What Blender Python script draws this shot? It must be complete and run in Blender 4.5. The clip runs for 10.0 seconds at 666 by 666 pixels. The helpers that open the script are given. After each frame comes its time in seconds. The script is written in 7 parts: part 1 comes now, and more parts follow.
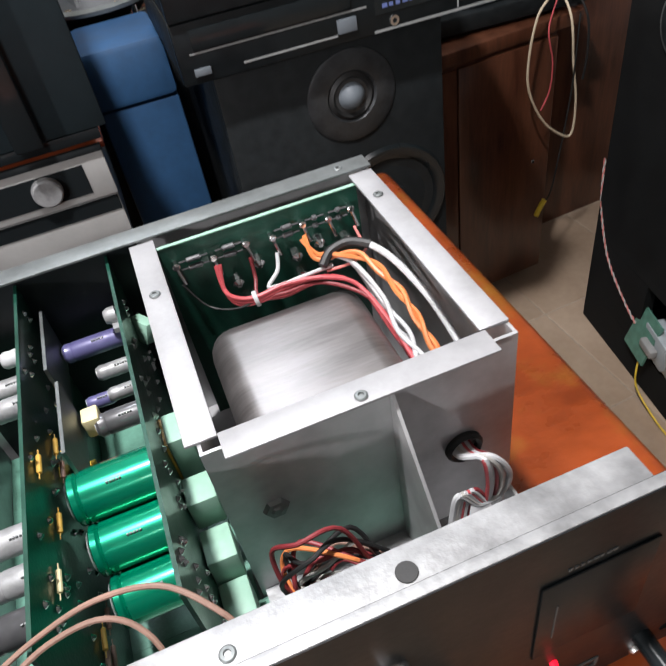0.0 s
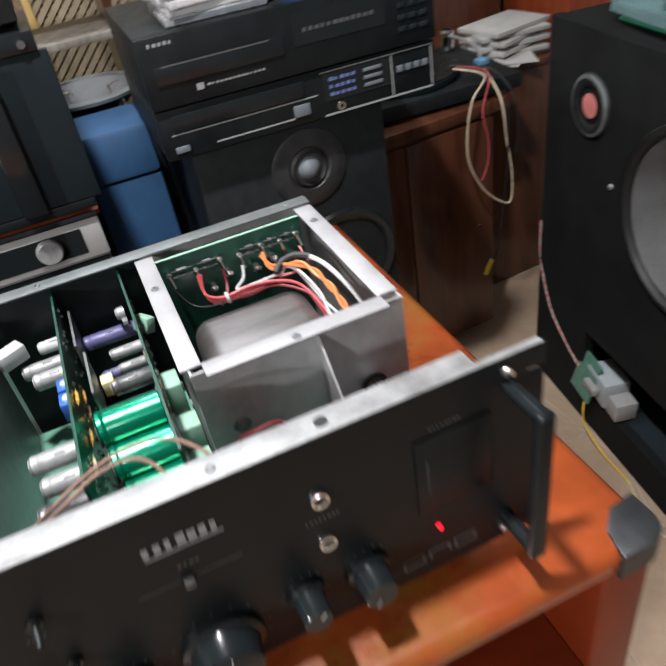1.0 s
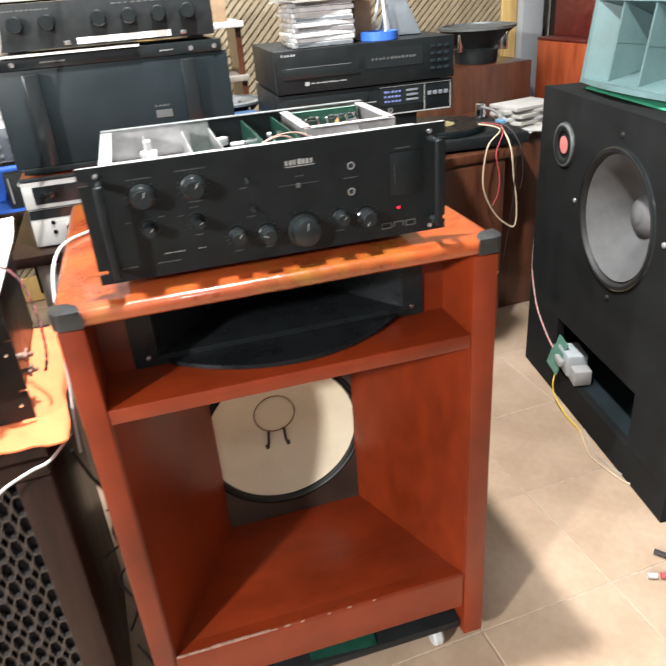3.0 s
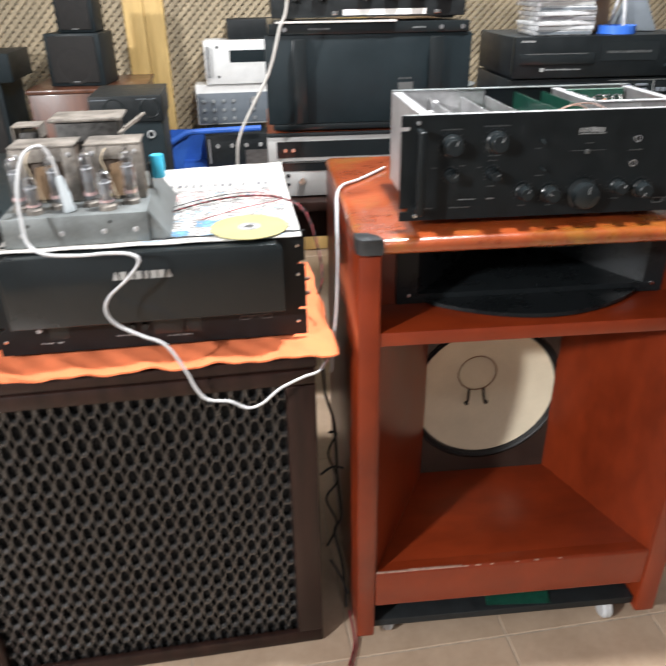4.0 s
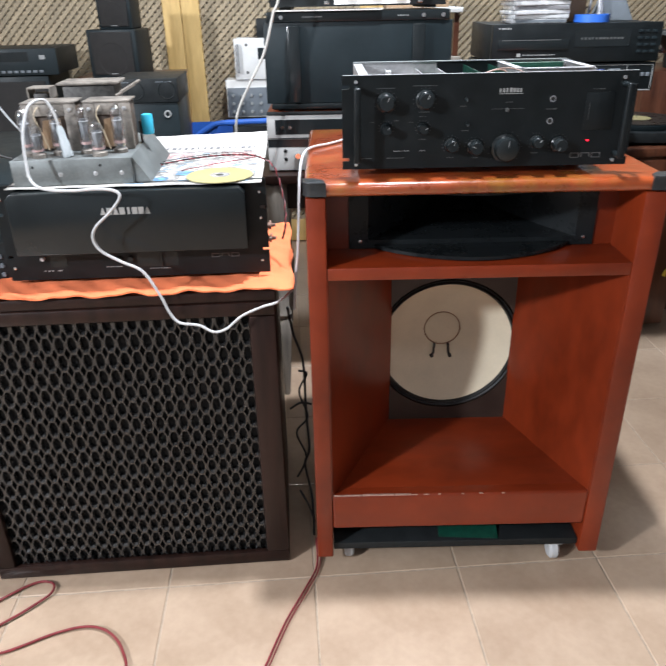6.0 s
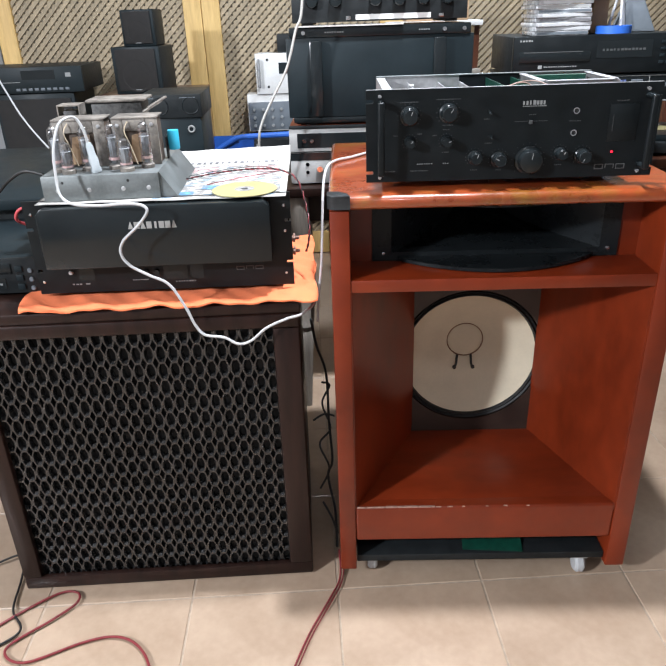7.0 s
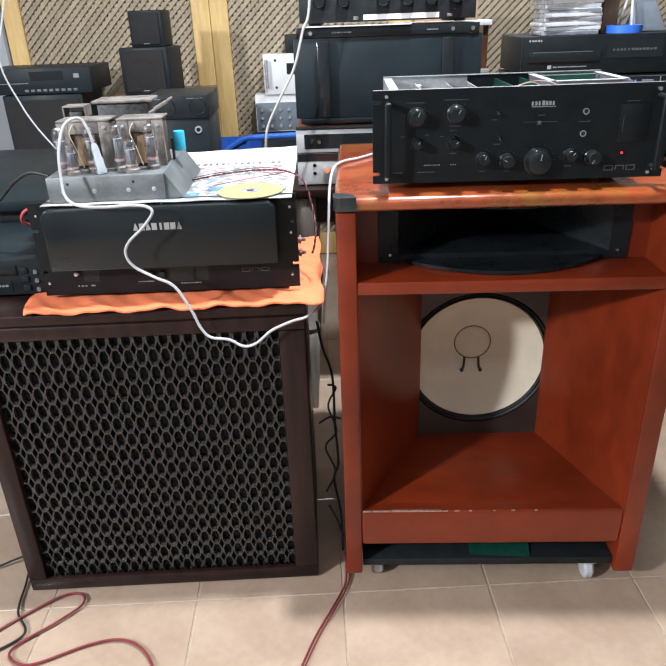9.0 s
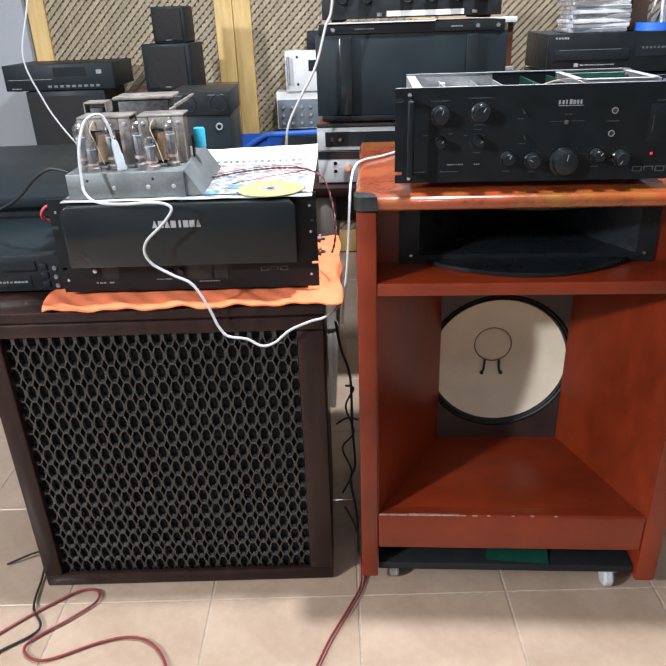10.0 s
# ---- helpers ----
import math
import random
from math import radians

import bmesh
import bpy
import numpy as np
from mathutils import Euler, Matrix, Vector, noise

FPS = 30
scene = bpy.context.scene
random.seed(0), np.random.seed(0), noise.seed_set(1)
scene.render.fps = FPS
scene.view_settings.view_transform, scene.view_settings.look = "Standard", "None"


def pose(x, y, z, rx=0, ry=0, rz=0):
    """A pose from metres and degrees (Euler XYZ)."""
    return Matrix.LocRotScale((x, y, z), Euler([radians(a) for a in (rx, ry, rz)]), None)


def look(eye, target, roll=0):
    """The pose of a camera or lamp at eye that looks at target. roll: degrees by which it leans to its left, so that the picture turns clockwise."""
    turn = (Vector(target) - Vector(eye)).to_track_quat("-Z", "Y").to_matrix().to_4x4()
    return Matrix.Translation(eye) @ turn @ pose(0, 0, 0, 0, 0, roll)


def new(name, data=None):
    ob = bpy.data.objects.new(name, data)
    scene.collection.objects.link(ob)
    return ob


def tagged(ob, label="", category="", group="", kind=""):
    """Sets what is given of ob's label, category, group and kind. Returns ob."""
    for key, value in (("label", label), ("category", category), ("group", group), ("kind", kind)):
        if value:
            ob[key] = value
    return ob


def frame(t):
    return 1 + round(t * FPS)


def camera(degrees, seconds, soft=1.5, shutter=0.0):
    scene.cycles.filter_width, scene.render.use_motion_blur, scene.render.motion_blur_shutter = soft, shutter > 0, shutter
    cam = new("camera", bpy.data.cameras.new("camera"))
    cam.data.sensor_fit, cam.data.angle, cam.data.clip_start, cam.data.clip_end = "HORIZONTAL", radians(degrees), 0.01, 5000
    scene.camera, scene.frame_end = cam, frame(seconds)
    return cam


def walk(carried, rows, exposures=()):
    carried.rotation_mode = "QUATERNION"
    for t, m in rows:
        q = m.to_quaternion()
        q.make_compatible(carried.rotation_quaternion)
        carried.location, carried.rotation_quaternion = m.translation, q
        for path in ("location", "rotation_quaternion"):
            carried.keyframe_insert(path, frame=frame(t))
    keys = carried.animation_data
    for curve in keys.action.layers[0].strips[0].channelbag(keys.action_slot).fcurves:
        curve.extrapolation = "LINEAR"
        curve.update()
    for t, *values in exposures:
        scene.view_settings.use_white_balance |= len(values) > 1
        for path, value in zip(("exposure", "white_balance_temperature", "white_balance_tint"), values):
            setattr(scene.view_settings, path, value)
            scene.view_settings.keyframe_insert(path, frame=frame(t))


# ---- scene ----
cam = camera(52.6, 10.0, 1.6, 0.5)
PATH = [
    (0, (0.326, -0.083, 1.234), (0.672, 1.336, -0.132), -10.9),
    (0.5, (0.319, -0.12, 1.252), (0.704, 1.366, -0.029), -9.4),
    (1, (0.298, -0.222, 1.271), (0.782, 1.304, 0.071), -10.3),
    (1.5, (0.227, -0.432, 1.274), (0.991, 1.11, 0.257), -7.1),
    (2, (0.144, -0.636, 1.263), (0.891, 0.984, 0.361), -6.3),
    (2.2, (0.139, -0.712, 1.246), (0.783, 0.964, 0.365), -5.5),
    (3.3, (0.01, -0.88, 1.221), (0.411, 0.841, 0.285), -3.4),
    (3.5, (-0.057, -0.894, 1.222), (0.329, 0.834, 0.292), -0.9),
    (4, (-0.185, -0.944, 1.204), (-0.026, 0.824, 0.283), -0.9),
    (4.5, (-0.209, -0.974, 1.183), (-0.123, 0.77, 0.208), -0.9),
    (5, (-0.117, -1.053, 1.172), (-0.007, 0.701, 0.218), 0.5),
    (5.5, (-0.052, -1.11, 1.16), (0.056, 0.681, 0.276), 0.2),
    (6, (-0.027, -1.154, 1.152), (-0.019, 0.638, 0.264), -1.1),
    (6.2, (-0.033, -1.155, 1.156), (-0.061, 0.647, 0.287), -1.0),
    (7.5, (-0.037, -1.161, 1.156), (-0.078, 0.646, 0.3), -2.2),
    (8, (-0.035, -1.161, 1.155), (-0.071, 0.647, 0.302), -2.3),
    (8.5, (-0.033, -1.157, 1.157), (-0.083, 0.655, 0.312), -2.3),
    (9, (-0.033, -1.148, 1.155), (-0.103, 0.659, 0.3), -2.1),
    (9.5, (-0.034, -1.141, 1.156), (-0.126, 0.665, 0.301), -1.8),
    (10, (-0.035, -1.132, 1.154), (-0.158, 0.669, 0.294), -2.0),
]
walk(cam, [(t, look(eye, target, roll)) for t, eye, target, roll in PATH],
     [(0, -0.18, 6250, 13), (0.5, -0.26, 6250, 13), (1, -0.12, 6250, 12), (1.5, 0.58, 6350, 10), (2, 1.1, 6400, 10), (2.6, 1.15, 6400, 10), (3.5, 1.0, 6350, 10), (4.5, 0.45, 6050, 11), (5.5, 0.55, 5850, 10), (10, 0.55, 5750, 10)])

# ---- world, lights, exposure ----
world = bpy.data.worlds.new("room_air")
scene.world = world
world.use_nodes = True
world.node_tree.nodes["Background"].inputs[0].default_value = (0.8, 0.9, 1.0, 1)
world.node_tree.nodes["Background"].inputs[1].default_value = 0.05


def lamp(name, eye, target, watts, size, colour):
    data = bpy.data.lights.new(name, "AREA")
    data.shape, data.size, data.energy, data.color = "DISK", size, watts, colour
    ob = new(name, data)
    ob.matrix_world = look(eye, target)
    return ob


# a ceiling lamp over the amplifier, one low on the side where the viewer came in, one over the far half
lamp("ceiling_lamp", (0.16, 0.10, 2.42), (0.16, 0.08, 0.0), 46, 0.10, (1.0, 0.97, 0.93))
lamp("front_lamp", (0.0, -1.75, 2.42), (0.2, 0.0, 0.4), 3.0, 0.14, (1.0, 0.97, 0.93))
lamp("side_lamp", (-2.56, -2.06, 2.085), (0.1, 0.1, 0.5), 84, 0.2, (1.0, 0.97, 0.93))
lamp("far_lamp", (0.35, 1.35, 2.45), (0.35, 1.5, 0.0), 17, 0.35, (0.90, 0.96, 1.0))

# ---- building helpers ----
OFFSET = {}


def thing(name, base, label, category, yaw=0.0, group="", kind="", local=False):
    """A thing: an Empty at its base. Its parts are written in world metres, or in its own when local."""
    ob = new(name)
    ob.empty_display_size = 0.05
    ob.matrix_basis = pose(*base, 0, 0, yaw)
    OFFSET[ob.name] = Vector((0, 0, 0)) if local else Vector(base)
    tagged(ob, label, category, group, kind)
    return ob


def mesh_of(bm, name, material, crease=35):
    if isinstance(bm, (list, tuple)):
        whole = bmesh.new()
        for b in bm:
            tmp = bpy.data.meshes.new("t")
            b.to_mesh(tmp)
            b.free()
            whole.from_mesh(tmp)
            bpy.data.meshes.remove(tmp)
        bm = whole
    bmesh.ops.recalc_face_normals(bm, faces=bm.faces)
    limit = radians(crease)
    for e in bm.edges:
        e.smooth = len(e.link_faces) == 2 and e.calc_face_angle(0) < limit
    for f in bm.faces:
        f.smooth = True
    me = bpy.data.meshes.new(name)
    bm.to_mesh(me)
    bm.free()
    me.materials.append(material)
    return me


def part(name, bm, material, parent=None, label="", m=None, crease=35):
    """Links a bmesh (or several, joined) as one mesh object under a thing or part."""
    me = bm if isinstance(bm, bpy.types.Mesh) else mesh_of(bm, name, material, crease)
    ob = new(name, me)
    if m is not None:
        ob.matrix_basis = m
    if parent is not None:
        ob.parent = parent
        off = OFFSET.get(parent.name)
        if off is not None:
            ob.matrix_basis = Matrix.Translation(-off) @ ob.matrix_basis
    return tagged(ob, label, kind="stuff" if name in ("caption", "slot_marks", "dial_marks") else "")


def box(x0, x1, y0, y1, z0, z1, bev=0.0, seg=2):
    bm = bmesh.new()
    bmesh.ops.create_cube(bm, size=1)
    for v in bm.verts:
        v.co = Vector(((x0 + x1) / 2 + v.co.x * (x1 - x0), (y0 + y1) / 2 + v.co.y * (y1 - y0), (z0 + z1) / 2 + v.co.z * (z1 - z0)))
    if bev:
        bmesh.ops.bevel(bm, geom=bm.edges[:], offset=bev, segments=seg, profile=0.5, affect="EDGES")
    return bm


def moved(bm, m):
    bmesh.ops.transform(bm, matrix=m, verts=bm.verts[:])
    return bm


def prism(points, h0, h1, m=None, bev=0.0):
    """A polygon in x, y drawn up from h0 to h1, then moved by m."""
    bm = bmesh.new()
    low = [bm.verts.new((x, y, h0)) for x, y in points]
    top = [bm.verts.new((x, y, h1)) for x, y in points]
    n = len(points)
    bm.faces.new(low[::-1])
    bm.faces.new(top)
    for i in range(n):
        bm.faces.new((low[i], low[(i + 1) % n], top[(i + 1) % n], top[i]))
    if bev:
        bmesh.ops.bevel(bm, geom=bm.edges[:], offset=bev, segments=2, profile=0.5, affect="EDGES")
    return moved(bm, m) if m is not None else bm


def toward(p0, p1):
    d = Vector(p1) - Vector(p0)
    return Matrix.Translation(p0) @ d.to_track_quat("Z", "Y").to_matrix().to_4x4(), d.length


def lathe(profile, m=None, seg=32, closed=False):
    """Turns (radius, height) pairs about z, then moves the form by m."""
    bm = bmesh.new()
    rings = []
    for r, h in profile:
        if r < 1e-6:
            rings.append([bm.verts.new((0, 0, h))])
        else:
            rings.append([bm.verts.new((r * math.cos(2 * math.pi * i / seg), r * math.sin(2 * math.pi * i / seg), h)) for i in range(seg)])
    pairs = list(zip(rings, rings[1:]))
    if closed:
        pairs.append((rings[-1], rings[0]))
    for a, b in pairs:
        for i in range(seg):
            j = (i + 1) % seg
            if len(a) == 1 and len(b) > 1:
                bm.faces.new((a[0], b[j], b[i]))
            elif len(b) == 1 and len(a) > 1:
                bm.faces.new((a[i], a[j], b[0]))
            elif len(a) > 1:
                bm.faces.new((a[i], a[j], b[j], b[i]))
    return moved(bm, m) if m is not None else bm


def rod(p0, p1, r, seg=20, bev=0.0):
    m, length = toward(p0, p1)
    b = min(bev, r * 0.9)
    prof = [(0, 0), (r - b, 0), (r, b), (r, length - b), (r - b, length), (0, length)] if b else [(0, 0), (r, 0), (r, length), (0, length)]
    return lathe(prof, m, seg)


def smooth_path(points, steps=6):
    pts = [Vector(p) for p in points]
    out = []
    for i in range(len(pts) - 1):
        p0, p1, p2, p3 = pts[max(i - 1, 0)], pts[i], pts[i + 1], pts[min(i + 2, len(pts) - 1)]
        for k in range(steps):
            t = k / steps
            out.append(0.5 * (2 * p1 + (p2 - p0) * t + (2 * p0 - 5 * p1 + 4 * p2 - p3) * t * t + (3 * p1 - p0 - 3 * p2 + p3) * t ** 3))
    out.append(pts[-1])
    return out


def tube(points, r, seg=8, steps=6):
    path = smooth_path(points, steps)
    bm = bmesh.new()
    side = None
    last = None
    for i, p in enumerate(path):
        d = (path[min(i + 1, len(path) - 1)] - path[max(i - 1, 0)]).normalized()
        if side is None:
            side = d.orthogonal().normalized()
        side = (side - d * side.dot(d)).normalized()
        up = d.cross(side)
        ring = [bm.verts.new(p + r * (math.cos(2 * math.pi * k / seg) * side + math.sin(2 * math.pi * k / seg) * up)) for k in range(seg)]
        if last:
            for k in range(seg):
                bm.faces.new((last[k], last[(k + 1) % seg], ring[(k + 1) % seg], ring[k]))
        else:
            bm.faces.new(ring[::-1])
        last = ring
    bm.faces.new(last)
    return bm


def twisted(points, r, n=2, turns=60.0, seg=6, phase=0.0, k=0):
    """One strand of a twisted pair along a path."""
    path = smooth_path(points, 14)
    out, run, side = [], 0.0, None
    for i, p in enumerate(path):
        d = (path[min(i + 1, len(path) - 1)] - path[max(i - 1, 0)]).normalized()
        side = d.orthogonal().normalized() if side is None else (side - d * side.dot(d)).normalized()
        up = d.cross(side)
        if i:
            run += (p - path[i - 1]).length
        a = run * turns + phase + 2 * math.pi * k / n
        out.append(p + r * 1.02 * (math.cos(a) * side + math.sin(a) * up))
    return tube(out, r, seg, 1)


def bars(x0, x1, z0, z1, y, n, seed=1, proud=0.0006):
    """Small upright blocks in a row: lettering that cannot be read."""
    rnd = random.Random(seed)
    out, step = [], (x1 - x0) / n
    for i in range(n):
        w = step * rnd.uniform(0.45, 0.8)
        out.append(box(x0 + i * step, x0 + i * step + w, y - proud, y, z0, z0 + (z1 - z0) * rnd.uniform(0.8, 1.0)))
    return out


FRONT = pose(0, 0, 0, 90, 0, 0)  # z of a turned form points to -y


def front(x, y, z):
    """The pose of a turned form that faces the viewer at x, y, z."""
    return Matrix.Translation((x, y, z)) @ FRONT


# ---- materials ----
def mat(name, colour, rough=0.5, metal=0.0, var=0.18, scale=25.0, bump=0.05, coat=0.0, spread=0.0, stain=None, stretch=None, rvar=0.15, bscale=None, spec=None):
    """Paint, plastic, metal or cloth: two scales of mottling, fine relief, uneven gloss."""
    m = bpy.data.materials.new(name)
    m.use_nodes = True
    nt = m.node_tree
    n, l = nt.nodes, nt.links
    b = n["Principled BSDF"]
    tc = n.new("ShaderNodeTexCoord")
    mp = n.new("ShaderNodeMapping")
    if stretch:
        mp.inputs["Scale"].default_value = stretch
    l.new(tc.outputs["Object"], mp.inputs[0])
    big = n.new("ShaderNodeTexNoise")
    big.inputs["Scale"].default_value, big.inputs["Detail"].default_value = scale, 5
    fine = n.new("ShaderNodeTexNoise")
    fine.inputs["Scale"].default_value, fine.inputs["Detail"].default_value = (bscale or scale * 9), 3
    l.new(mp.outputs[0], big.inputs["Vector"])
    l.new(mp.outputs[0], fine.inputs["Vector"])
    both = n.new("ShaderNodeMath")
    both.operation = "MULTIPLY_ADD"
    l.new(fine.outputs[0], both.inputs[0])
    both.inputs[1].default_value = 0.35
    l.new(big.outputs[0], both.inputs[2])
    ramp = n.new("ShaderNodeValToRGB")
    e = ramp.color_ramp.elements
    lo = stain or tuple(c * (1 - var) for c in colour)
    e[0].position, e[0].color = 0.42, (*lo, 1)
    e[1].position, e[1].color = 0.86, (*(min(1, c * (1 + var)) for c in colour), 1)
    l.new(both.outputs[0], ramp.inputs[0])
    out = ramp.outputs[0]
    if spread:
        info = n.new("ShaderNodeObjectInfo")
        hsv = n.new("ShaderNodeHueSaturation")
        rng = n.new("ShaderNodeMapRange")
        rng.inputs["To Min"].default_value, rng.inputs["To Max"].default_value = 1 - spread, 1 + spread
        l.new(info.outputs["Random"], rng.inputs[0])
        l.new(rng.outputs[0], hsv.inputs["Value"])
        l.new(out, hsv.inputs["Color"])
        out = hsv.outputs[0]
    l.new(out, b.inputs["Base Color"])
    rr = n.new("ShaderNodeMapRange")
    rr.inputs["To Min"].default_value, rr.inputs["To Max"].default_value = max(0.03, rough - rvar), min(1, rough + rvar)
    l.new(both.outputs[0], rr.inputs[0])
    l.new(rr.outputs[0], b.inputs["Roughness"])
    b.inputs["Metallic"].default_value = metal
    b.inputs["Coat Weight"].default_value = coat
    b.inputs["Coat Roughness"].default_value = 0.09
    if spec is not None:
        b.inputs["Specular IOR Level"].default_value = spec
    if bump:
        bp = n.new("ShaderNodeBump")
        bp.inputs["Strength"].default_value, bp.inputs["Distance"].default_value = bump, 0.002
        l.new(fine.outputs[0], bp.inputs["Height"])
        l.new(bp.outputs[0], b.inputs["Normal"])
    return m


def wood(name, dark, light, rough=0.4, coat=0.3, stretch=(6, 60, 60), bump=0.06, wear=None):
    m = mat(name, light, rough, 0, 0.2, 1.0, bump, coat, stain=dark, stretch=stretch, bscale=6)
    if wear:
        nt = m.node_tree
        n, l = nt.nodes, nt.links
        b = n["Principled BSDF"]
        tc = n.new("ShaderNodeTexCoord")
        no = n.new("ShaderNodeTexNoise")
        no.inputs["Scale"].default_value, no.inputs["Detail"].default_value, no.inputs["Roughness"].default_value = 7, 8, 0.7
        l.new(tc.outputs["Object"], no.inputs["Vector"])
        rp = n.new("ShaderNodeValToRGB")
        rp.color_ramp.elements[0].position, rp.color_ramp.elements[1].position = 0.5, 0.68
        l.new(no.outputs[0], rp.inputs[0])
        mix = n.new("ShaderNodeMix")
        mix.data_type = "RGBA"
        old = b.inputs["Base Color"].links[0].from_socket
        l.new(rp.outputs[0], mix.inputs[0])
        l.new(old, mix.inputs[6])
        mix.inputs[7].default_value = (*wear, 1)
        l.new(mix.outputs[2], b.inputs["Base Color"])
    return m


def glow(name, colour, strength):
    m = bpy.data.materials.new(name)
    m.use_nodes = True
    b = m.node_tree.nodes["Principled BSDF"]
    b.inputs["Base Color"].default_value = (*colour, 1)
    b.inputs["Emission Color"].default_value = (*colour, 1)
    b.inputs["Emission Strength"].default_value = strength
    return m


def glass(name, colour=(0.97, 0.98, 1.0), rough=0.03):
    """Thin clear glass: light passes straight through, with gloss on top."""
    m = bpy.data.materials.new(name)
    m.use_nodes = True
    n, l = m.node_tree.nodes, m.node_tree.links
    n.remove(n["Principled BSDF"])
    clear, shine, mix, fres, rim = n.new("ShaderNodeBsdfTransparent"), n.new("ShaderNodeBsdfGlossy"), n.new("ShaderNodeMixShader"), n.new("ShaderNodeLayerWeight"), n.new("ShaderNodeMapRange")
    clear.inputs[0].default_value = (*colour, 1)
    shine.inputs["Roughness"].default_value = rough
    fres.inputs[0].default_value = 0.25
    rim.inputs["To Min"].default_value, rim.inputs["To Max"].default_value = 0.10, 0.85
    l.new(fres.outputs[1], rim.inputs[0])
    l.new(rim.outputs[0], mix.inputs[0])
    l.new(clear.outputs[0], mix.inputs[1])
    l.new(shine.outputs[0], mix.inputs[2])
    l.new(mix.outputs[0], n["Material Output"].inputs[0])
    return m


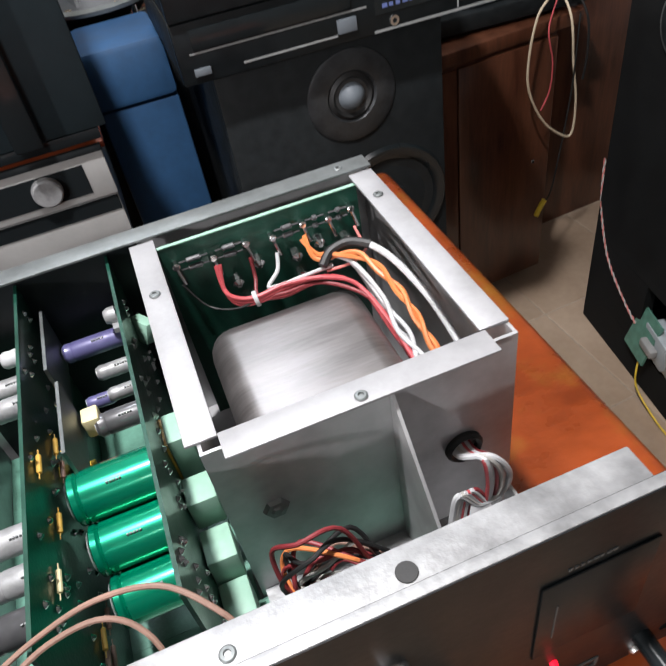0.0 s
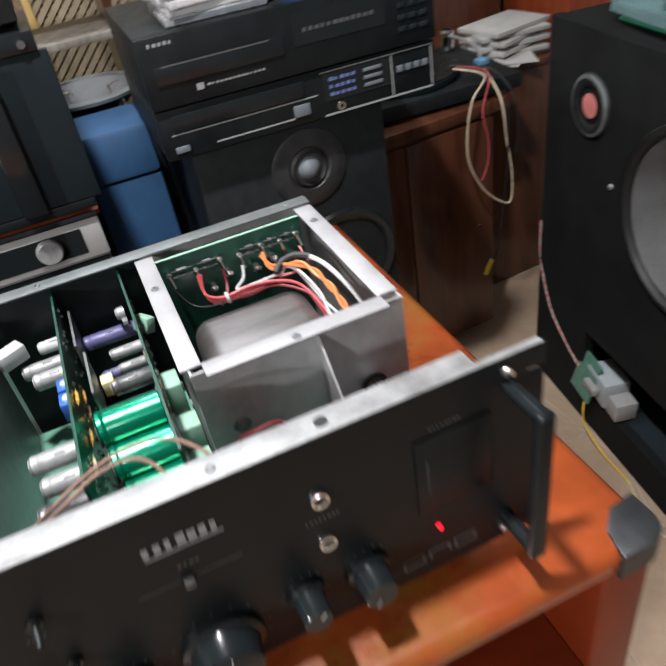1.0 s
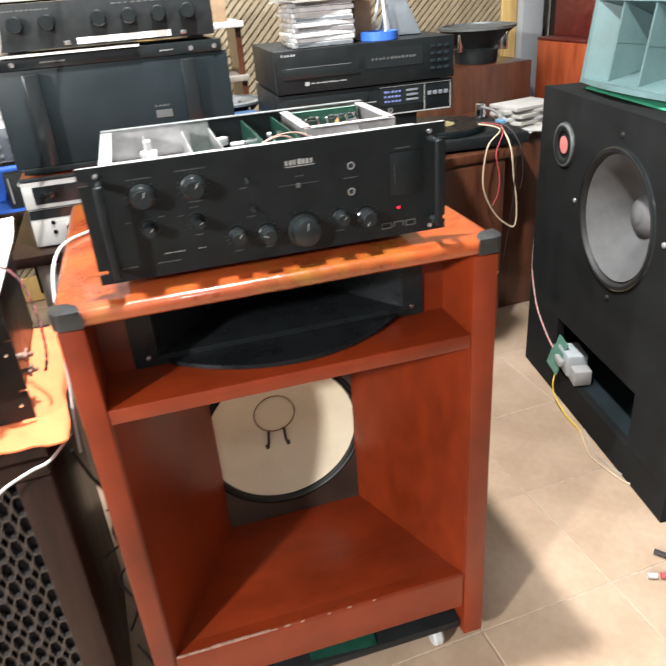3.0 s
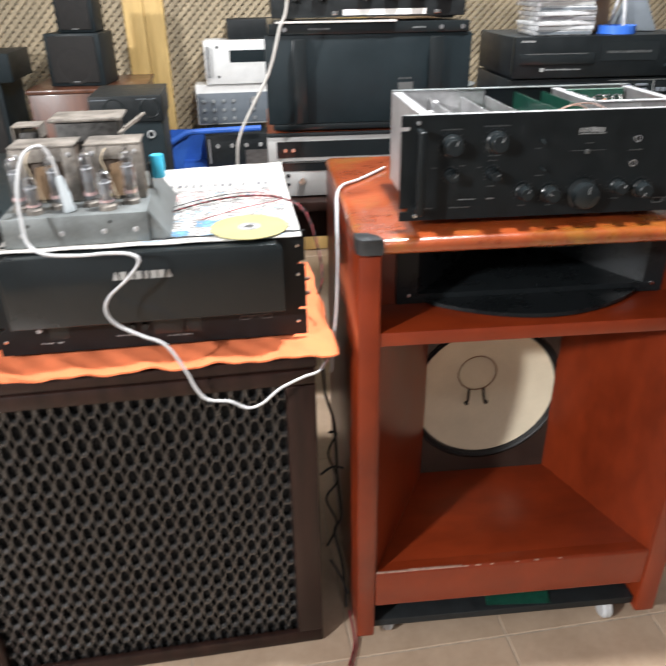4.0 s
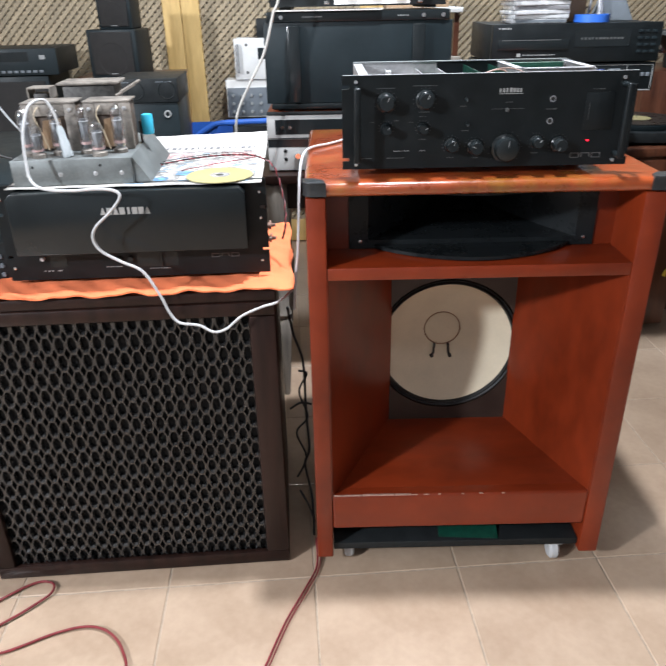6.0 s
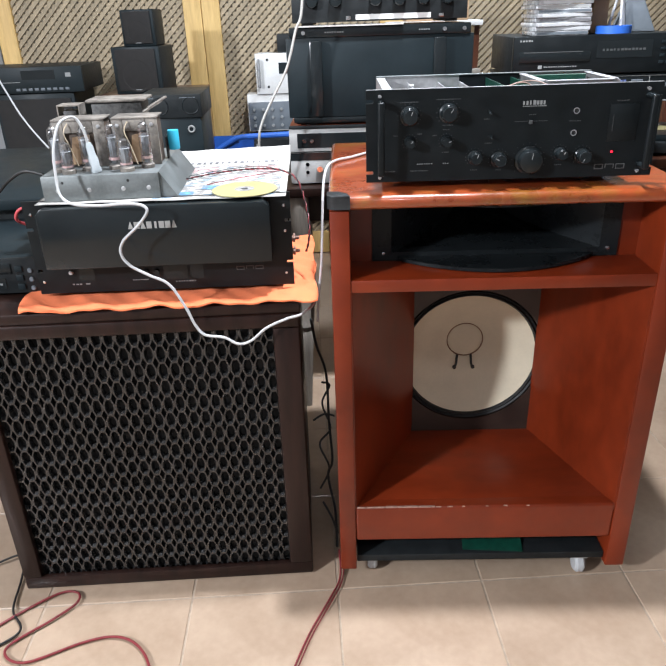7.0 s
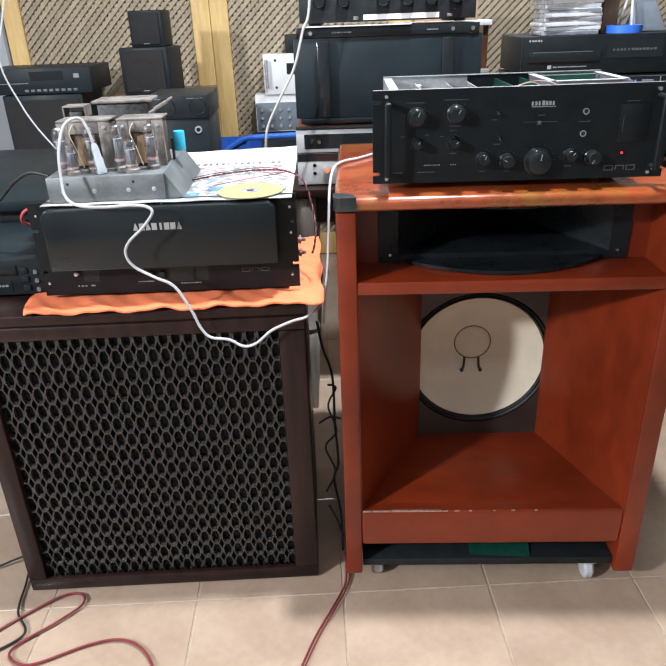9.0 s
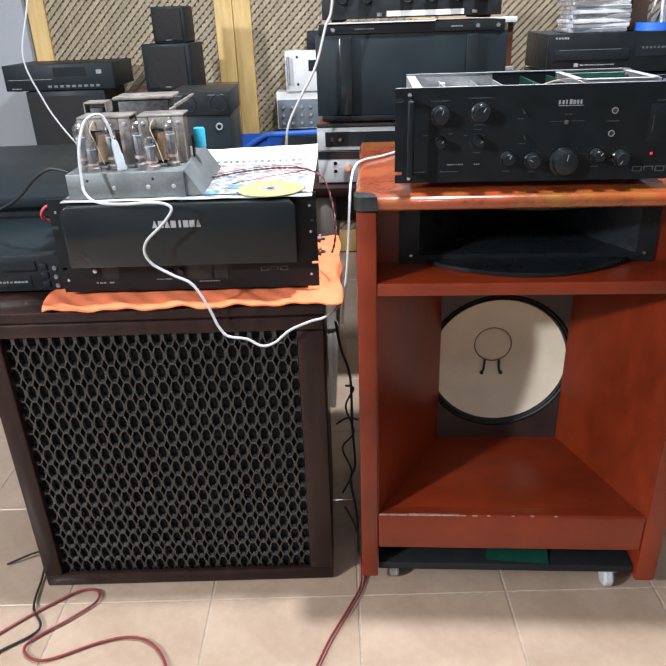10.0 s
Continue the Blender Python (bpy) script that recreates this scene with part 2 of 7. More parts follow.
M = {
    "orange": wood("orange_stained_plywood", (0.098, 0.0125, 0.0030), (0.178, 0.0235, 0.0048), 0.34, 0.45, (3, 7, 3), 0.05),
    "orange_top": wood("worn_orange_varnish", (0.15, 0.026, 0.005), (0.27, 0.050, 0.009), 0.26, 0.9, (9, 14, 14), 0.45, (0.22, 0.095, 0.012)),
    "dark_wood": wood("dark_walnut_veneer", (0.010, 0.0055, 0.0045), (0.022, 0.010, 0.0075), 0.36, 0.10, (40, 40, 4)),
    "brown_wood": wood("brown_mahogany", (0.045, 0.015, 0.008), (0.11, 0.04, 0.02), 0.3, 0.3, (30, 30, 4)),
    "red_wood": wood("red_brown_veneer", (0.20, 0.034, 0.010), (0.30, 0.060, 0.018), 0.4, 0.2, (30, 30, 4)),
    "wine_wood": wood("wine_red_veneer", (0.06, 0.008, 0.006), (0.10, 0.016, 0.012), 0.35, 0.3, (4, 30, 30)),
    "pine": wood("yellow_pine", (0.52, 0.33, 0.11), (0.66, 0.46, 0.18), 0.5, 0.1, (30, 30, 3)),
    "lattice": mat("tan_lattice", (0.36, 0.29, 0.19), 0.6, 0, 0.2, 12, 0.05, spread=0.12),
    "grey_wood": wood("weathered_grey_wood", (0.16, 0.14, 0.12), (0.30, 0.27, 0.23), 0.6, 0.0, (40, 40, 4)),
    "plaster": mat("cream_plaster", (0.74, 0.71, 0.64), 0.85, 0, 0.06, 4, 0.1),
    # white walls and ceiling, darkened in colour so that less light bounces
    "dimmed_white_wall": mat("dimmed_white_plaster", (0.38, 0.40, 0.42), 0.85, 0, 0.05, 4, 0.1),
    "ceiling": mat("dimmed_white_ceiling", (0.62, 0.63, 0.64), 0.9, 0, 0.03, 4, 0.08),
    "tile": mat("beige_floor_tile", (0.420, 0.315, 0.228), 0.30, 0, 0.16, 6, 0.05, 0.2, 0.05, stain=(0.365, 0.262, 0.182)),
    "grout": mat("grey_grout", (0.40, 0.325, 0.25), 0.9, 0, 0.2, 60, 0.2),
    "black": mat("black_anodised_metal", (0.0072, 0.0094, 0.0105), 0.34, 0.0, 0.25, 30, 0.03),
    "black_gloss": mat("black_gloss_paint", (0.0105, 0.0135, 0.0148), 0.22, 0.0, 0.10, 8, 0.01, 0.35, rvar=0.05),
    "black_plastic": mat("black_plastic", (0.0135, 0.0160, 0.0172), 0.44, 0, 0.25, 60, 0.08),
    "horn_black": mat("black_horn_plastic", (0.0100, 0.0120, 0.0132), 0.24, 0, 0.3, 20, 0.02),
    "grille": mat("dark_grille_plastic", (0.0180, 0.0178, 0.0180), 0.22, 0, 0.25, 40, 0.05, 0.4),
    "carpet": mat("black_speaker_felt", (0.0066, 0.0074, 0.0077), 0.8, 0, 0.4, 10, 0.5, bscale=500),
    "dark_cloth": mat("black_cloth", (0.0170, 0.0160, 0.0155), 0.9, 0, 0.3, 40, 0.3),
    "slate": mat("dark_slate_panel", (0.0105, 0.0165, 0.0195), 0.4, 0.0, 0.2, 8, 0.03),
    "steel": mat("zinc_plated_steel", (0.45, 0.45, 0.455), 0.40, 0.55, 0.2, 14, 0.04, stain=(0.30, 0.30, 0.305)),
    "flange": mat("grey_folded_steel", (0.36, 0.36, 0.37), 0.5, 0.35, 0.12, 40, 0.05),
    "can": mat("brushed_transformer_can", (0.25, 0.235, 0.23), 0.36, 0.85, 0.3, 9, 0.05, stretch=(1, 7, 1), rvar=0.12),
    "rail": mat("scratched_aluminium", (0.34, 0.345, 0.35), 0.46, 0.45, 0.3, 45, 0.16, bscale=260),
    "chrome": mat("chrome", (0.75, 0.75, 0.75), 0.12, 1.0, 0.05, 20, 0.0, rvar=0.05),
    "silver": mat("silver_faceplate", (0.42, 0.42, 0.41), 0.42, 0.2, 0.06, 20, 0.02),
    "white_panel": mat("off_white_panel", (0.70, 0.70, 0.68), 0.5, 0, 0.08, 20, 0.03),
    "galv": mat("dull_grey_sheet", (0.17, 0.185, 0.185), 0.45, 0.5, 0.3, 22, 0.06),
    "cone": mat("cream_paper_cone", (0.60, 0.53, 0.40), 0.8, 0, 0.06, 18, 0.12),
    "grey_cone": mat("grey_paper_cone", (0.105, 0.106, 0.108), 0.6, 0, 0.2, 18, 0.1),
    "rubber": mat("black_rubber", (0.012, 0.012, 0.012), 0.5, 0, 0.3, 40, 0.05),
    "cloth": mat("orange_cloth", (0.84, 0.21, 0.08), 0.9, 0, 0.08, 30, 0.4, bscale=900),
    "white": mat("white_plastic", (0.50, 0.51, 0.52), 0.45, 0, 0.06, 30, 0.02),
    "grey": mat("grey_plastic", (0.34, 0.34, 0.33), 0.5, 0, 0.1, 30, 0.03),
    "mid_grey": mat("slate_grey_plastic", (0.13, 0.15, 0.17), 0.5, 0, 0.1, 30, 0.03),
    "paper": mat("paper", (0.48, 0.47, 0.445), 0.85, 0, 0.10, 30, 0.05),
    "ink": mat("grey_print", (0.16, 0.16, 0.17), 0.85, 0, 0.3, 200, 0.0),
    "blue_ink": mat("blue_print", (0.12, 0.28, 0.45), 0.85, 0, 0.3, 100, 0.0),
    "pink_ink": mat("pink_print", (0.62, 0.42, 0.40), 0.85, 0, 0.2, 100, 0.0),
    "gold": mat("gold_disc", (0.46, 0.42, 0.21), 0.3, 0.35, 0.1, 10, 0.0),
    "pcb": mat("green_circuit_board", (0.006, 0.05, 0.032), 0.35, 0, 0.35, 60, 0.1, 0.3),
    "pcb_pale": mat("pale_green_board", (0.10, 0.24, 0.18), 0.4, 0, 0.25, 60, 0.1, 0.2),
    "cap_green": mat("green_foil_capacitor", (0.0, 0.26, 0.14), 0.22, 0.6, 0.2, 10, 0.0, 0.7, rvar=0.08),
    "cap_violet": mat("violet_capacitor", (0.10, 0.095, 0.22), 0.35, 0.1, 0.15, 40, 0.0, 0.3),
    "cap_grey": mat("grey_capacitor", (0.10, 0.10, 0.105), 0.3, 0.3, 0.2, 40, 0.0, 0.3),
    "mint": mat("mint_film_capacitor", (0.29, 0.49, 0.38), 0.5, 0, 0.12, 40, 0.02),
    "amber": mat("amber_plastic", (0.55, 0.33, 0.06), 0.4, 0, 0.2, 40, 0.02),
    "yellow": mat("yellow_plastic", (0.75, 0.52, 0.04), 0.45, 0, 0.15, 40, 0.02),
    "cream": mat("cream_plastic", (0.72, 0.62, 0.36), 0.5, 0, 0.12, 40, 0.02),
    "pink": mat("pink_film_capacitor", (0.62, 0.20, 0.18), 0.5, 0, 0.15, 40, 0.02),
    "red": mat("red_wire", (0.48, 0.075, 0.085), 0.42, 0, 0.2, 60, 0.0),
    "dark_red": mat("dark_red_wire", (0.20, 0.025, 0.03), 0.45, 0, 0.2, 60, 0.0),
    "orange_wire": mat("orange_wire", (0.62, 0.20, 0.06), 0.42, 0, 0.15, 60, 0.0),
    "brown_wire": mat("brown_wire", (0.24, 0.145, 0.11), 0.5, 0, 0.2, 60, 0.0),
    "cream_wire": mat("cream_wire", (0.58, 0.48, 0.34), 0.5, 0, 0.15, 60, 0.0),
    "grey_wire": mat("grey_wire", (0.46, 0.45, 0.42), 0.5, 0, 0.1, 60, 0.0),
    "blue": mat("blue_plastic", (0.03, 0.12, 0.50), 0.45, 0, 0.15, 12, 0.04),
    "steel_blue": mat("steel_blue_cover", (0.018, 0.070, 0.165), 0.6, 0, 0.25, 9, 0.08),
    "cyan": mat("cyan_sleeve", (0.05, 0.42, 0.62), 0.4, 0, 0.1, 30, 0.0),
    "teal": mat("teal_painted_wood", (0.098, 0.165, 0.170), 0.5, 0, 0.14, 16, 0.08),
    "green_foam": mat("green_felt", (0.05, 0.38, 0.22), 0.9, 0, 0.15, 40, 0.3),
    "card": mat("brown_cardboard", (0.33, 0.22, 0.13), 0.8, 0, 0.12, 30, 0.06),
    "mark": mat("grey_lettering", (0.26, 0.27, 0.27), 0.5, 0, 0.1, 80, 0.0),
    "dim_mark": mat("dim_lettering", (0.075, 0.08, 0.08), 0.5, 0, 0.1, 80, 0.0),
    "blue_mark": mat("blue_lettering", (0.12, 0.16, 0.38), 0.5, 0, 0.1, 80, 0.0),
    "dusty": mat("dusty_brown_steel", (0.190, 0.172, 0.150), 0.55, 0.25, 0.5, 40, 0.2, stain=(0.085, 0.075, 0.066)),
    "plug": mat("pale_grey_plastic", (0.40, 0.44, 0.46), 0.45, 0, 0.08, 30, 0.02),
    "led": glow("red_light", (1.0, 0.01, 0.03), 2.0),
    "glass": glass("clear_glass", rough=0.09),
    "case": mat("clear_jewel_case", (0.40, 0.41, 0.42), 0.2, 0, 0.35, 60, 0.0, 0.5, 0.3),
    "gunmetal": mat("dark_gunmetal", (0.042, 0.045, 0.048), 0.32, 0.5, 0.3, 40, 0.04),
    "clear_print": mat("valve_plate", (0.20, 0.205, 0.21), 0.32, 0.5, 0.4, 60, 0.03),
    "baffle": wood("brown_baffle_board", (0.020, 0.012, 0.009), (0.042, 0.024, 0.017), 0.5, 0.0, (6, 6, 6)),
    # pale colour standing in for the shine on the mouth's rounded lip
    "lip_shine": mat("painted_lip_highlight", (0.34, 0.22, 0.18), 0.30, 0, 0.5, 140, 0.2),
    "winding": mat("brown_winding", (0.070, 0.050, 0.036), 0.6, 0.1, 0.4, 60, 0.2),
    "lamination": mat("speckled_black_steel", (0.060, 0.058, 0.055), 0.45, 0.3, 0.5, 120, 0.1, stain=(0.012, 0.011, 0.010)),
    "vinyl": mat("black_vinyl", (0.012, 0.012, 0.012), 0.25, 0, 0.2, 40, 0.02),
}
for k_ in ("orange", "orange_top"):
    M[k_].node_tree.nodes["Principled BSDF"].inputs["Coat Roughness"].default_value = 0.28 if k_ == "orange" else 0.12
M["orange"].node_tree.nodes["Principled BSDF"].inputs["Specular IOR Level"].default_value = 0.2
for k_ in ("black", "black_gloss", "black_plastic", "slate", "carpet", "horn_black", "grille", "dark_wood"):
    M[k_].node_tree.nodes["Principled BSDF"].inputs["Specular IOR Level"].default_value = 0.22
M["grille"].node_tree.nodes["Principled BSDF"].inputs["Specular IOR Level"].default_value = 0.5
TURNED = 3.4  # the room's walls against the amplifier's front

# ---- structure ----
R = pose(0, 0, 0, 0, 0, TURNED)


def slab(name, x0, x1, y0, y1, z0, z1, material, label, category):
    ob = part(name, box(x0, x1, y0, y1, z0, z1), material)
    ob.matrix_basis = R
    return tagged(ob, label, category, kind="structure")


floor = slab("floor", -3.0, 3.4, -3.2, 2.75, -0.12, -0.0014, M["grout"], "beige ceramic tile floor with grey joints", "floor")
slab("wall_north", -3.0, 3.4, 2.365, 2.75, 0, 2.6, M["plaster"], "cream plaster wall behind wooden lattice doors", "wall")
slab("wall_south", -3.0, 3.4, -3.2, -3.08, 0, 2.6, M["dimmed_white_wall"], "plain white plaster wall", "wall")
slab("wall_west", -3.0, -2.88, -3.08, 2.62, 0, 2.6, M["dimmed_white_wall"], "plain white plaster wall", "wall")
slab("wall_east", 3.28, 3.4, -3.08, 2.62, 0, 2.6, M["dimmed_white_wall"], "plain white plaster wall", "wall")
slab("ceiling", -3.0, 3.4, -3.2, 2.75, 2.6, 2.72, M["ceiling"], "plain white plaster ceiling", "ceiling")

# ---- the orange horn loudspeaker cabinet ----
CX0, CX1, CF, CB, CT = -0.065, 0.553, -0.037, 0.492, 0.877
cab = thing("horn_cabinet", (0.244, 0.26, 0.0), "orange-stained plywood horn loudspeaker cabinet on white casters", "loudspeaker")
part("side", box(CX0, -0.03, CF, CB, 0.044, 0.852, 0.004), M["orange"], cab)
part("side", box(0.512, CX1, CF, CB, 0.044, 0.852, 0.004), M["orange"], cab)
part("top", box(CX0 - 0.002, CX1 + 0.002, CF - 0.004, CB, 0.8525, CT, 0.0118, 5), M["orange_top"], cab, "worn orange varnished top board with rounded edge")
part("back", box(-0.029, 0.511, CB - 0.018, CB - 0.001, 0.056, 0.851), M["orange"], cab)
part("shelf", box(-0.0305, 0.5125, CF + 0.002, 0.28, 0.700, 0.7245, 0.003), M["orange"], cab)
part("lower_rail", box(-0.0305, 0.5125, CF + 0.0015, 0.02, 0.124, 0.2135, 0.0065, 4), M["orange"], cab)
part("bottom", box(-0.029, 0.511, CF + 0.012, CB - 0.02, 0.056, 0.074, 0.002), M["black_plastic"], cab, "black bottom board")
part("base_lining", box(-0.0295, 0.5115, 0.35, 0.36, 0.0745, 0.194), M["black_plastic"], cab)
# flared mouth: splayed side panels and floor
BY = 0.225
part("mouth_side", prism([(-0.0325, CF + 0.004), (-0.0285, CF + 0.004), (0.112, BY), (-0.0325, BY)], 0.195, 0.701), M["orange"], cab)
part("mouth_side", prism([(0.5145, CF + 0.004), (0.5145, BY), (0.388, BY), (0.5105, CF + 0.004)], 0.195, 0.701), M["orange"], cab)
part("mouth_floor", prism([(CF + 0.004, 0.195), (CF + 0.004, 0.2115), (BY, 0.233), (BY, 0.195)], -0.031, 0.513, Matrix(((0, 0, 1, 0), (1, 0, 0, 0), (0, 1, 0, 0), (0, 0, 0, 1))), 0.0035), M["orange"], cab)
# pale strips paint the highlight along the lip, nearly unbroken at the left
q = random.Random(31)
x = -0.027
while x < 0.36:
    near = x < 0.13
    w = q.uniform(0.018, 0.050) if near else q.uniform(0.004, 0.012)
    part("lip_highlight", box(x, x + w, CF + 0.0024, CF + 0.0024 + (q.uniform(0.0036, 0.0060) if near else q.uniform(0.0015, 0.003)), 0.2110, 0.21385, 0.0009), M["lip_shine"], cab)
    x += w + (q.uniform(0.0006, 0.002) if near else q.uniform(0.012, 0.045))
# baffle with a round opening and the cone driver
hole = bmesh.new()
CC, CR = (0.2425, 0.430), 0.166
rin, rout = [], []
for i in range(48):
    a = 2 * math.pi * (i + 0.5) / 48
    c, s_ = math.cos(a), math.sin(a)
    rin.append(hole.verts.new((CC[0] + CR * c, BY - 0.002, CC[1] + CR * s_)))
    k = min(0.20 / abs(c), (0.2705 if s_ > 0 else 0.225) / abs(s_))
    rout.append(hole.verts.new((CC[0] + k * c, BY - 0.002, CC[1] + k * s_)))
for i in range(48):
    hole.faces.new((rin[i], rin[(i + 1) % 48], rout[(i + 1) % 48], rout[i]))
ext = bmesh.ops.extrude_face_region(hole, geom=hole.faces[:])
for v in ext["geom"]:
    if isinstance(v, bmesh.types.BMVert):
        v.co.y += 0.018
part("baffle", hole, M["baffle"], cab, "dark baffle board round the cone")
SHEAR = Matrix(((1, 0, 0.1, 0), (0, 1, -0.42, 0), (0, 0, 1, 0), (0, 0, 0, 1)))  # the cone's middle sits a little high
drv = part("cone", lathe([(0.151, -0.004), (0.145, -0.010), (0.10, -0.030), (0.058, -0.046), (0.043, -0.050)], front(CC[0], BY, CC[1]) @ SHEAR, 64), M["cone"], cab, "cream paper woofer cone")
part("dust_cap", lathe([(0.0, -0.0440), (0.015, -0.0448), (0.030, -0.0470), (0.038, -0.0490), (0.0405, -0.0505)], front(CC[0], BY, CC[1]) @ SHEAR, 40), M["cone"], drv)
part("cap_seam", lathe([(0.0408, -0.0500), (0.0413, -0.0490), (0.0418, -0.0500)], front(CC[0], BY, CC[1]) @ SHEAR, 40, True), M["card"], drv)
for sx in (-0.022, 0.010):
    part("lead_wire", [tube([(CC[0] + sx, BY + 0.046, CC[1] - 0.016), (CC[0] + sx - 0.001 + sx * 0.12, BY + 0.036, CC[1] - 0.036), (CC[0] + sx * 1.35, BY + 0.033, CC[1] - 0.042)], 0.0028), lathe([(0, 0.004), (0.0042, 0.002), (0.0045, -0.003), (0, -0.004)], front(CC[0] + sx * 1.35, BY + 0.032, CC[1] - 0.043), 12)], M["rubber"], drv)
part("surround", lathe([(0.150, -0.005), (0.154, 0.001), (0.158, -0.004), (0.162, 0.001), (0.166, -0.006), (0.1665, -0.02), (0.15, -0.02)], front(CC[0], BY, CC[1]), 64, True), M["rubber"], cab, "black corrugated surround")
# upper horn: flared black mouth behind a flange, with a bowed lower lip
HY = 0.065
hz0, hz1, hx0, hx1 = 0.7255, 0.8515, 0.012, 0.474
fl = bmesh.new()
o = [(hx0, hz0), (hx1, hz0), (hx1, hz1), (hx0, hz1)]
inn = [(0.048, 0.742), (0.440, 0.742), (0.440, 0.838), (0.048, 0.838)]
fo = [fl.verts.new((x, HY, z)) for x, z in o]
fi = [fl.verts.new((x, HY, z)) for x, z in inn]
for i in range(4):
    fl.faces.new((fo[i], fo[(i + 1) % 4], fi[(i + 1) % 4], fi[i]))
th = [(0.20, 0.775), (0.288, 0.775), (0.288, 0.808), (0.20, 0.808)]
prev = fi
for k in range(1, 9):
    u = k / 8
    w = 1 - (1 - u) ** 1.7
    ring = [fl.verts.new((inn[i][0] * (1 - w) + th[i][0] * w, HY + 0.24 * u, inn[i][1] * (1 - u) + th[i][1] * u)) for i in range(4)]
    for i in range(4):
        fl.faces.new((prev[i], prev[(i + 1) % 4], ring[(i + 1) % 4], ring[i]))
    prev = ring
fl.faces.new(prev)
hornp = part("horn", fl, M["horn_black"], cab, "black plastic horn flare behind the upper opening")
lip = [(0.060 + 0.368 * i / 24, 0.062 - 0.078 * math.sin(math.pi * i / 24) ** 0.8) for i in range(25)]
part("lip", prism([(0.428, 0.075), *lip[::-1], (0.060, 0.075)], 0.727, 0.7335, None, 0.0012), M["horn_black"], hornp)
part("lip", prism([(0.428, 0.075), *lip[::-1], (0.060, 0.075)], 0.845, 0.8505, None), M["horn_black"], hornp)
for sx in (0.033, 0.455):
    part("screw", lathe([(0, 0.004), (0.003, 0.0035), (0.0045, 0.001), (0.0045, 0)], front(sx, HY, 0.741), 12), M["chrome"], hornp)
for a, b in ((-0.0305, 0.0115), (0.4745, 0.5125)):
    part("horn_cheek", box(a, b, HY + 0.004, HY + 0.02, 0.7246, 0.8524), M["orange"], cab)
# metal corners
for sx, q in ((CX0, 1), (CX1, -1)):
    arc = [(0.013 - 0.0165 * math.sin(i * math.pi / 16), 0.013 - 0.0165 * math.cos(i * math.pi / 16)) for i in range(9)]
    cap2 = [(0.036, -0.0035), *arc, (-0.0035, 0.034), (0.018, 0.031), (0.031, 0.018)]
    m_ = Matrix(((q, 0, 0, sx), (0, 1, 0, CF - 0.004), (0, 0, 1, 0), (0, 0, 0, 1)))
    skirt = [(0.036, -0.0035), *arc, (-0.0035, 0.034), (-0.0005, 0.034), (0.013 - 0.0125, 0.013), (0.013, 0.0005), (0.036, 0.0005)]
    part("corner_guard", [prism(cap2, CT - 0.002, CT + 0.0025, m_, 0.001), prism(skirt, CT - 0.021, CT - 0.0015, m_)], M["gunmetal"], cab, "rounded metal corner guard")
for x, y in ((0.006, 0.02), (0.468, 0.0), (0.006, 0.44), (0.468, 0.44)):
    c = part("caster", [rod((x - 0.011, y, 0.0235), (x + 0.011, y, 0.0235), 0.0235, 20, 0.005)], M["white"], cab, "white plastic caster wheel")
    part("fork", box(x - 0.016, x + 0.016, y - 0.014, y + 0.014, 0.043, 0.0555, 0.002), M["white"], c)
part("circuit_board", moved(box(-0.065, 0.065, -0.03, 0.03, 0, 0.002), pose(0.272, 0.012, 0.0785, 10, 0, -4)), M["pcb"], cab, "bare green circuit board lying in the base")

# ---- the patterned loudspeaker with the dark lattice grille ----
LS = thing("grille_loudspeaker", (-0.13, 0.0, 0.0), "dark walnut floor loudspeaker with moulded lattice grille", "loudspeaker", TURNED, local=True)
LW, LH, LD = 0.645, 0.672, 0.42
part("side", box(-0.022, 0, 0.012, LD, 0.004, LH - 0.022, 0.002), M["dark_wood"], LS)
part("side", box(-LW, -LW + 0.022, 0.012, LD, 0.004, LH - 0.022, 0.002), M["dark_wood"], LS)
part("top", box(-LW - 0.002, 0.003, 0.0, LD, LH - 0.0215, LH, 0.003), M["dark_wood"], LS)
part("bottom", box(-LW + 0.0225, -0.0225, 0.012, LD, 0.004, 0.026), M["dark_wood"], LS)
part("back", box(-LW + 0.0225, -0.0225, LD - 0.02, LD - 0.001, 0.027, LH - 0.023), M["dark_wood"], LS)
for a, b, c, d in ((-LW, 0, 0.004, 0.036), (-LW, 0, LH - 0.05, LH - 0.022)):
    part("frame_rail", box(a, b, -0.004, 0.0115, c, d, 0.004), M["dark_wood"], LS)
for a, b in ((-LW, -LW + 0.04), (-0.05, 0.0)):
    part("frame_stile", box(a, b, -0.005, 0.0118, 0.0365, LH - 0.0505, 0.004), M["dark_wood"], LS)
part("backing_cloth", box(-LW + 0.023, -0.023, 0.0205, 0.030, 0.028, LH - 0.024), M["dark_cloth"], LS)
PX, PZ = 0.0235, 0.0375
cells = bmesh.new()
GX0, GX1, GZ0, GZ1 = -LW + 0.041, -0.051, 0.037, LH - 0.051


def cell_ring(x, z, half_w, half_h, cut_w, cut_h, y):
    """An octagon round x, z: flat top and bottom, cut corners."""
    return [(x + sx, y, z + sz) for sx, sz in ((cut_w, -half_h), (half_w, -cut_h), (half_w, cut_h), (cut_w, half_h), (-cut_w, half_h), (-half_w, cut_h), (-half_w, -cut_h), (-cut_w, -half_h))]


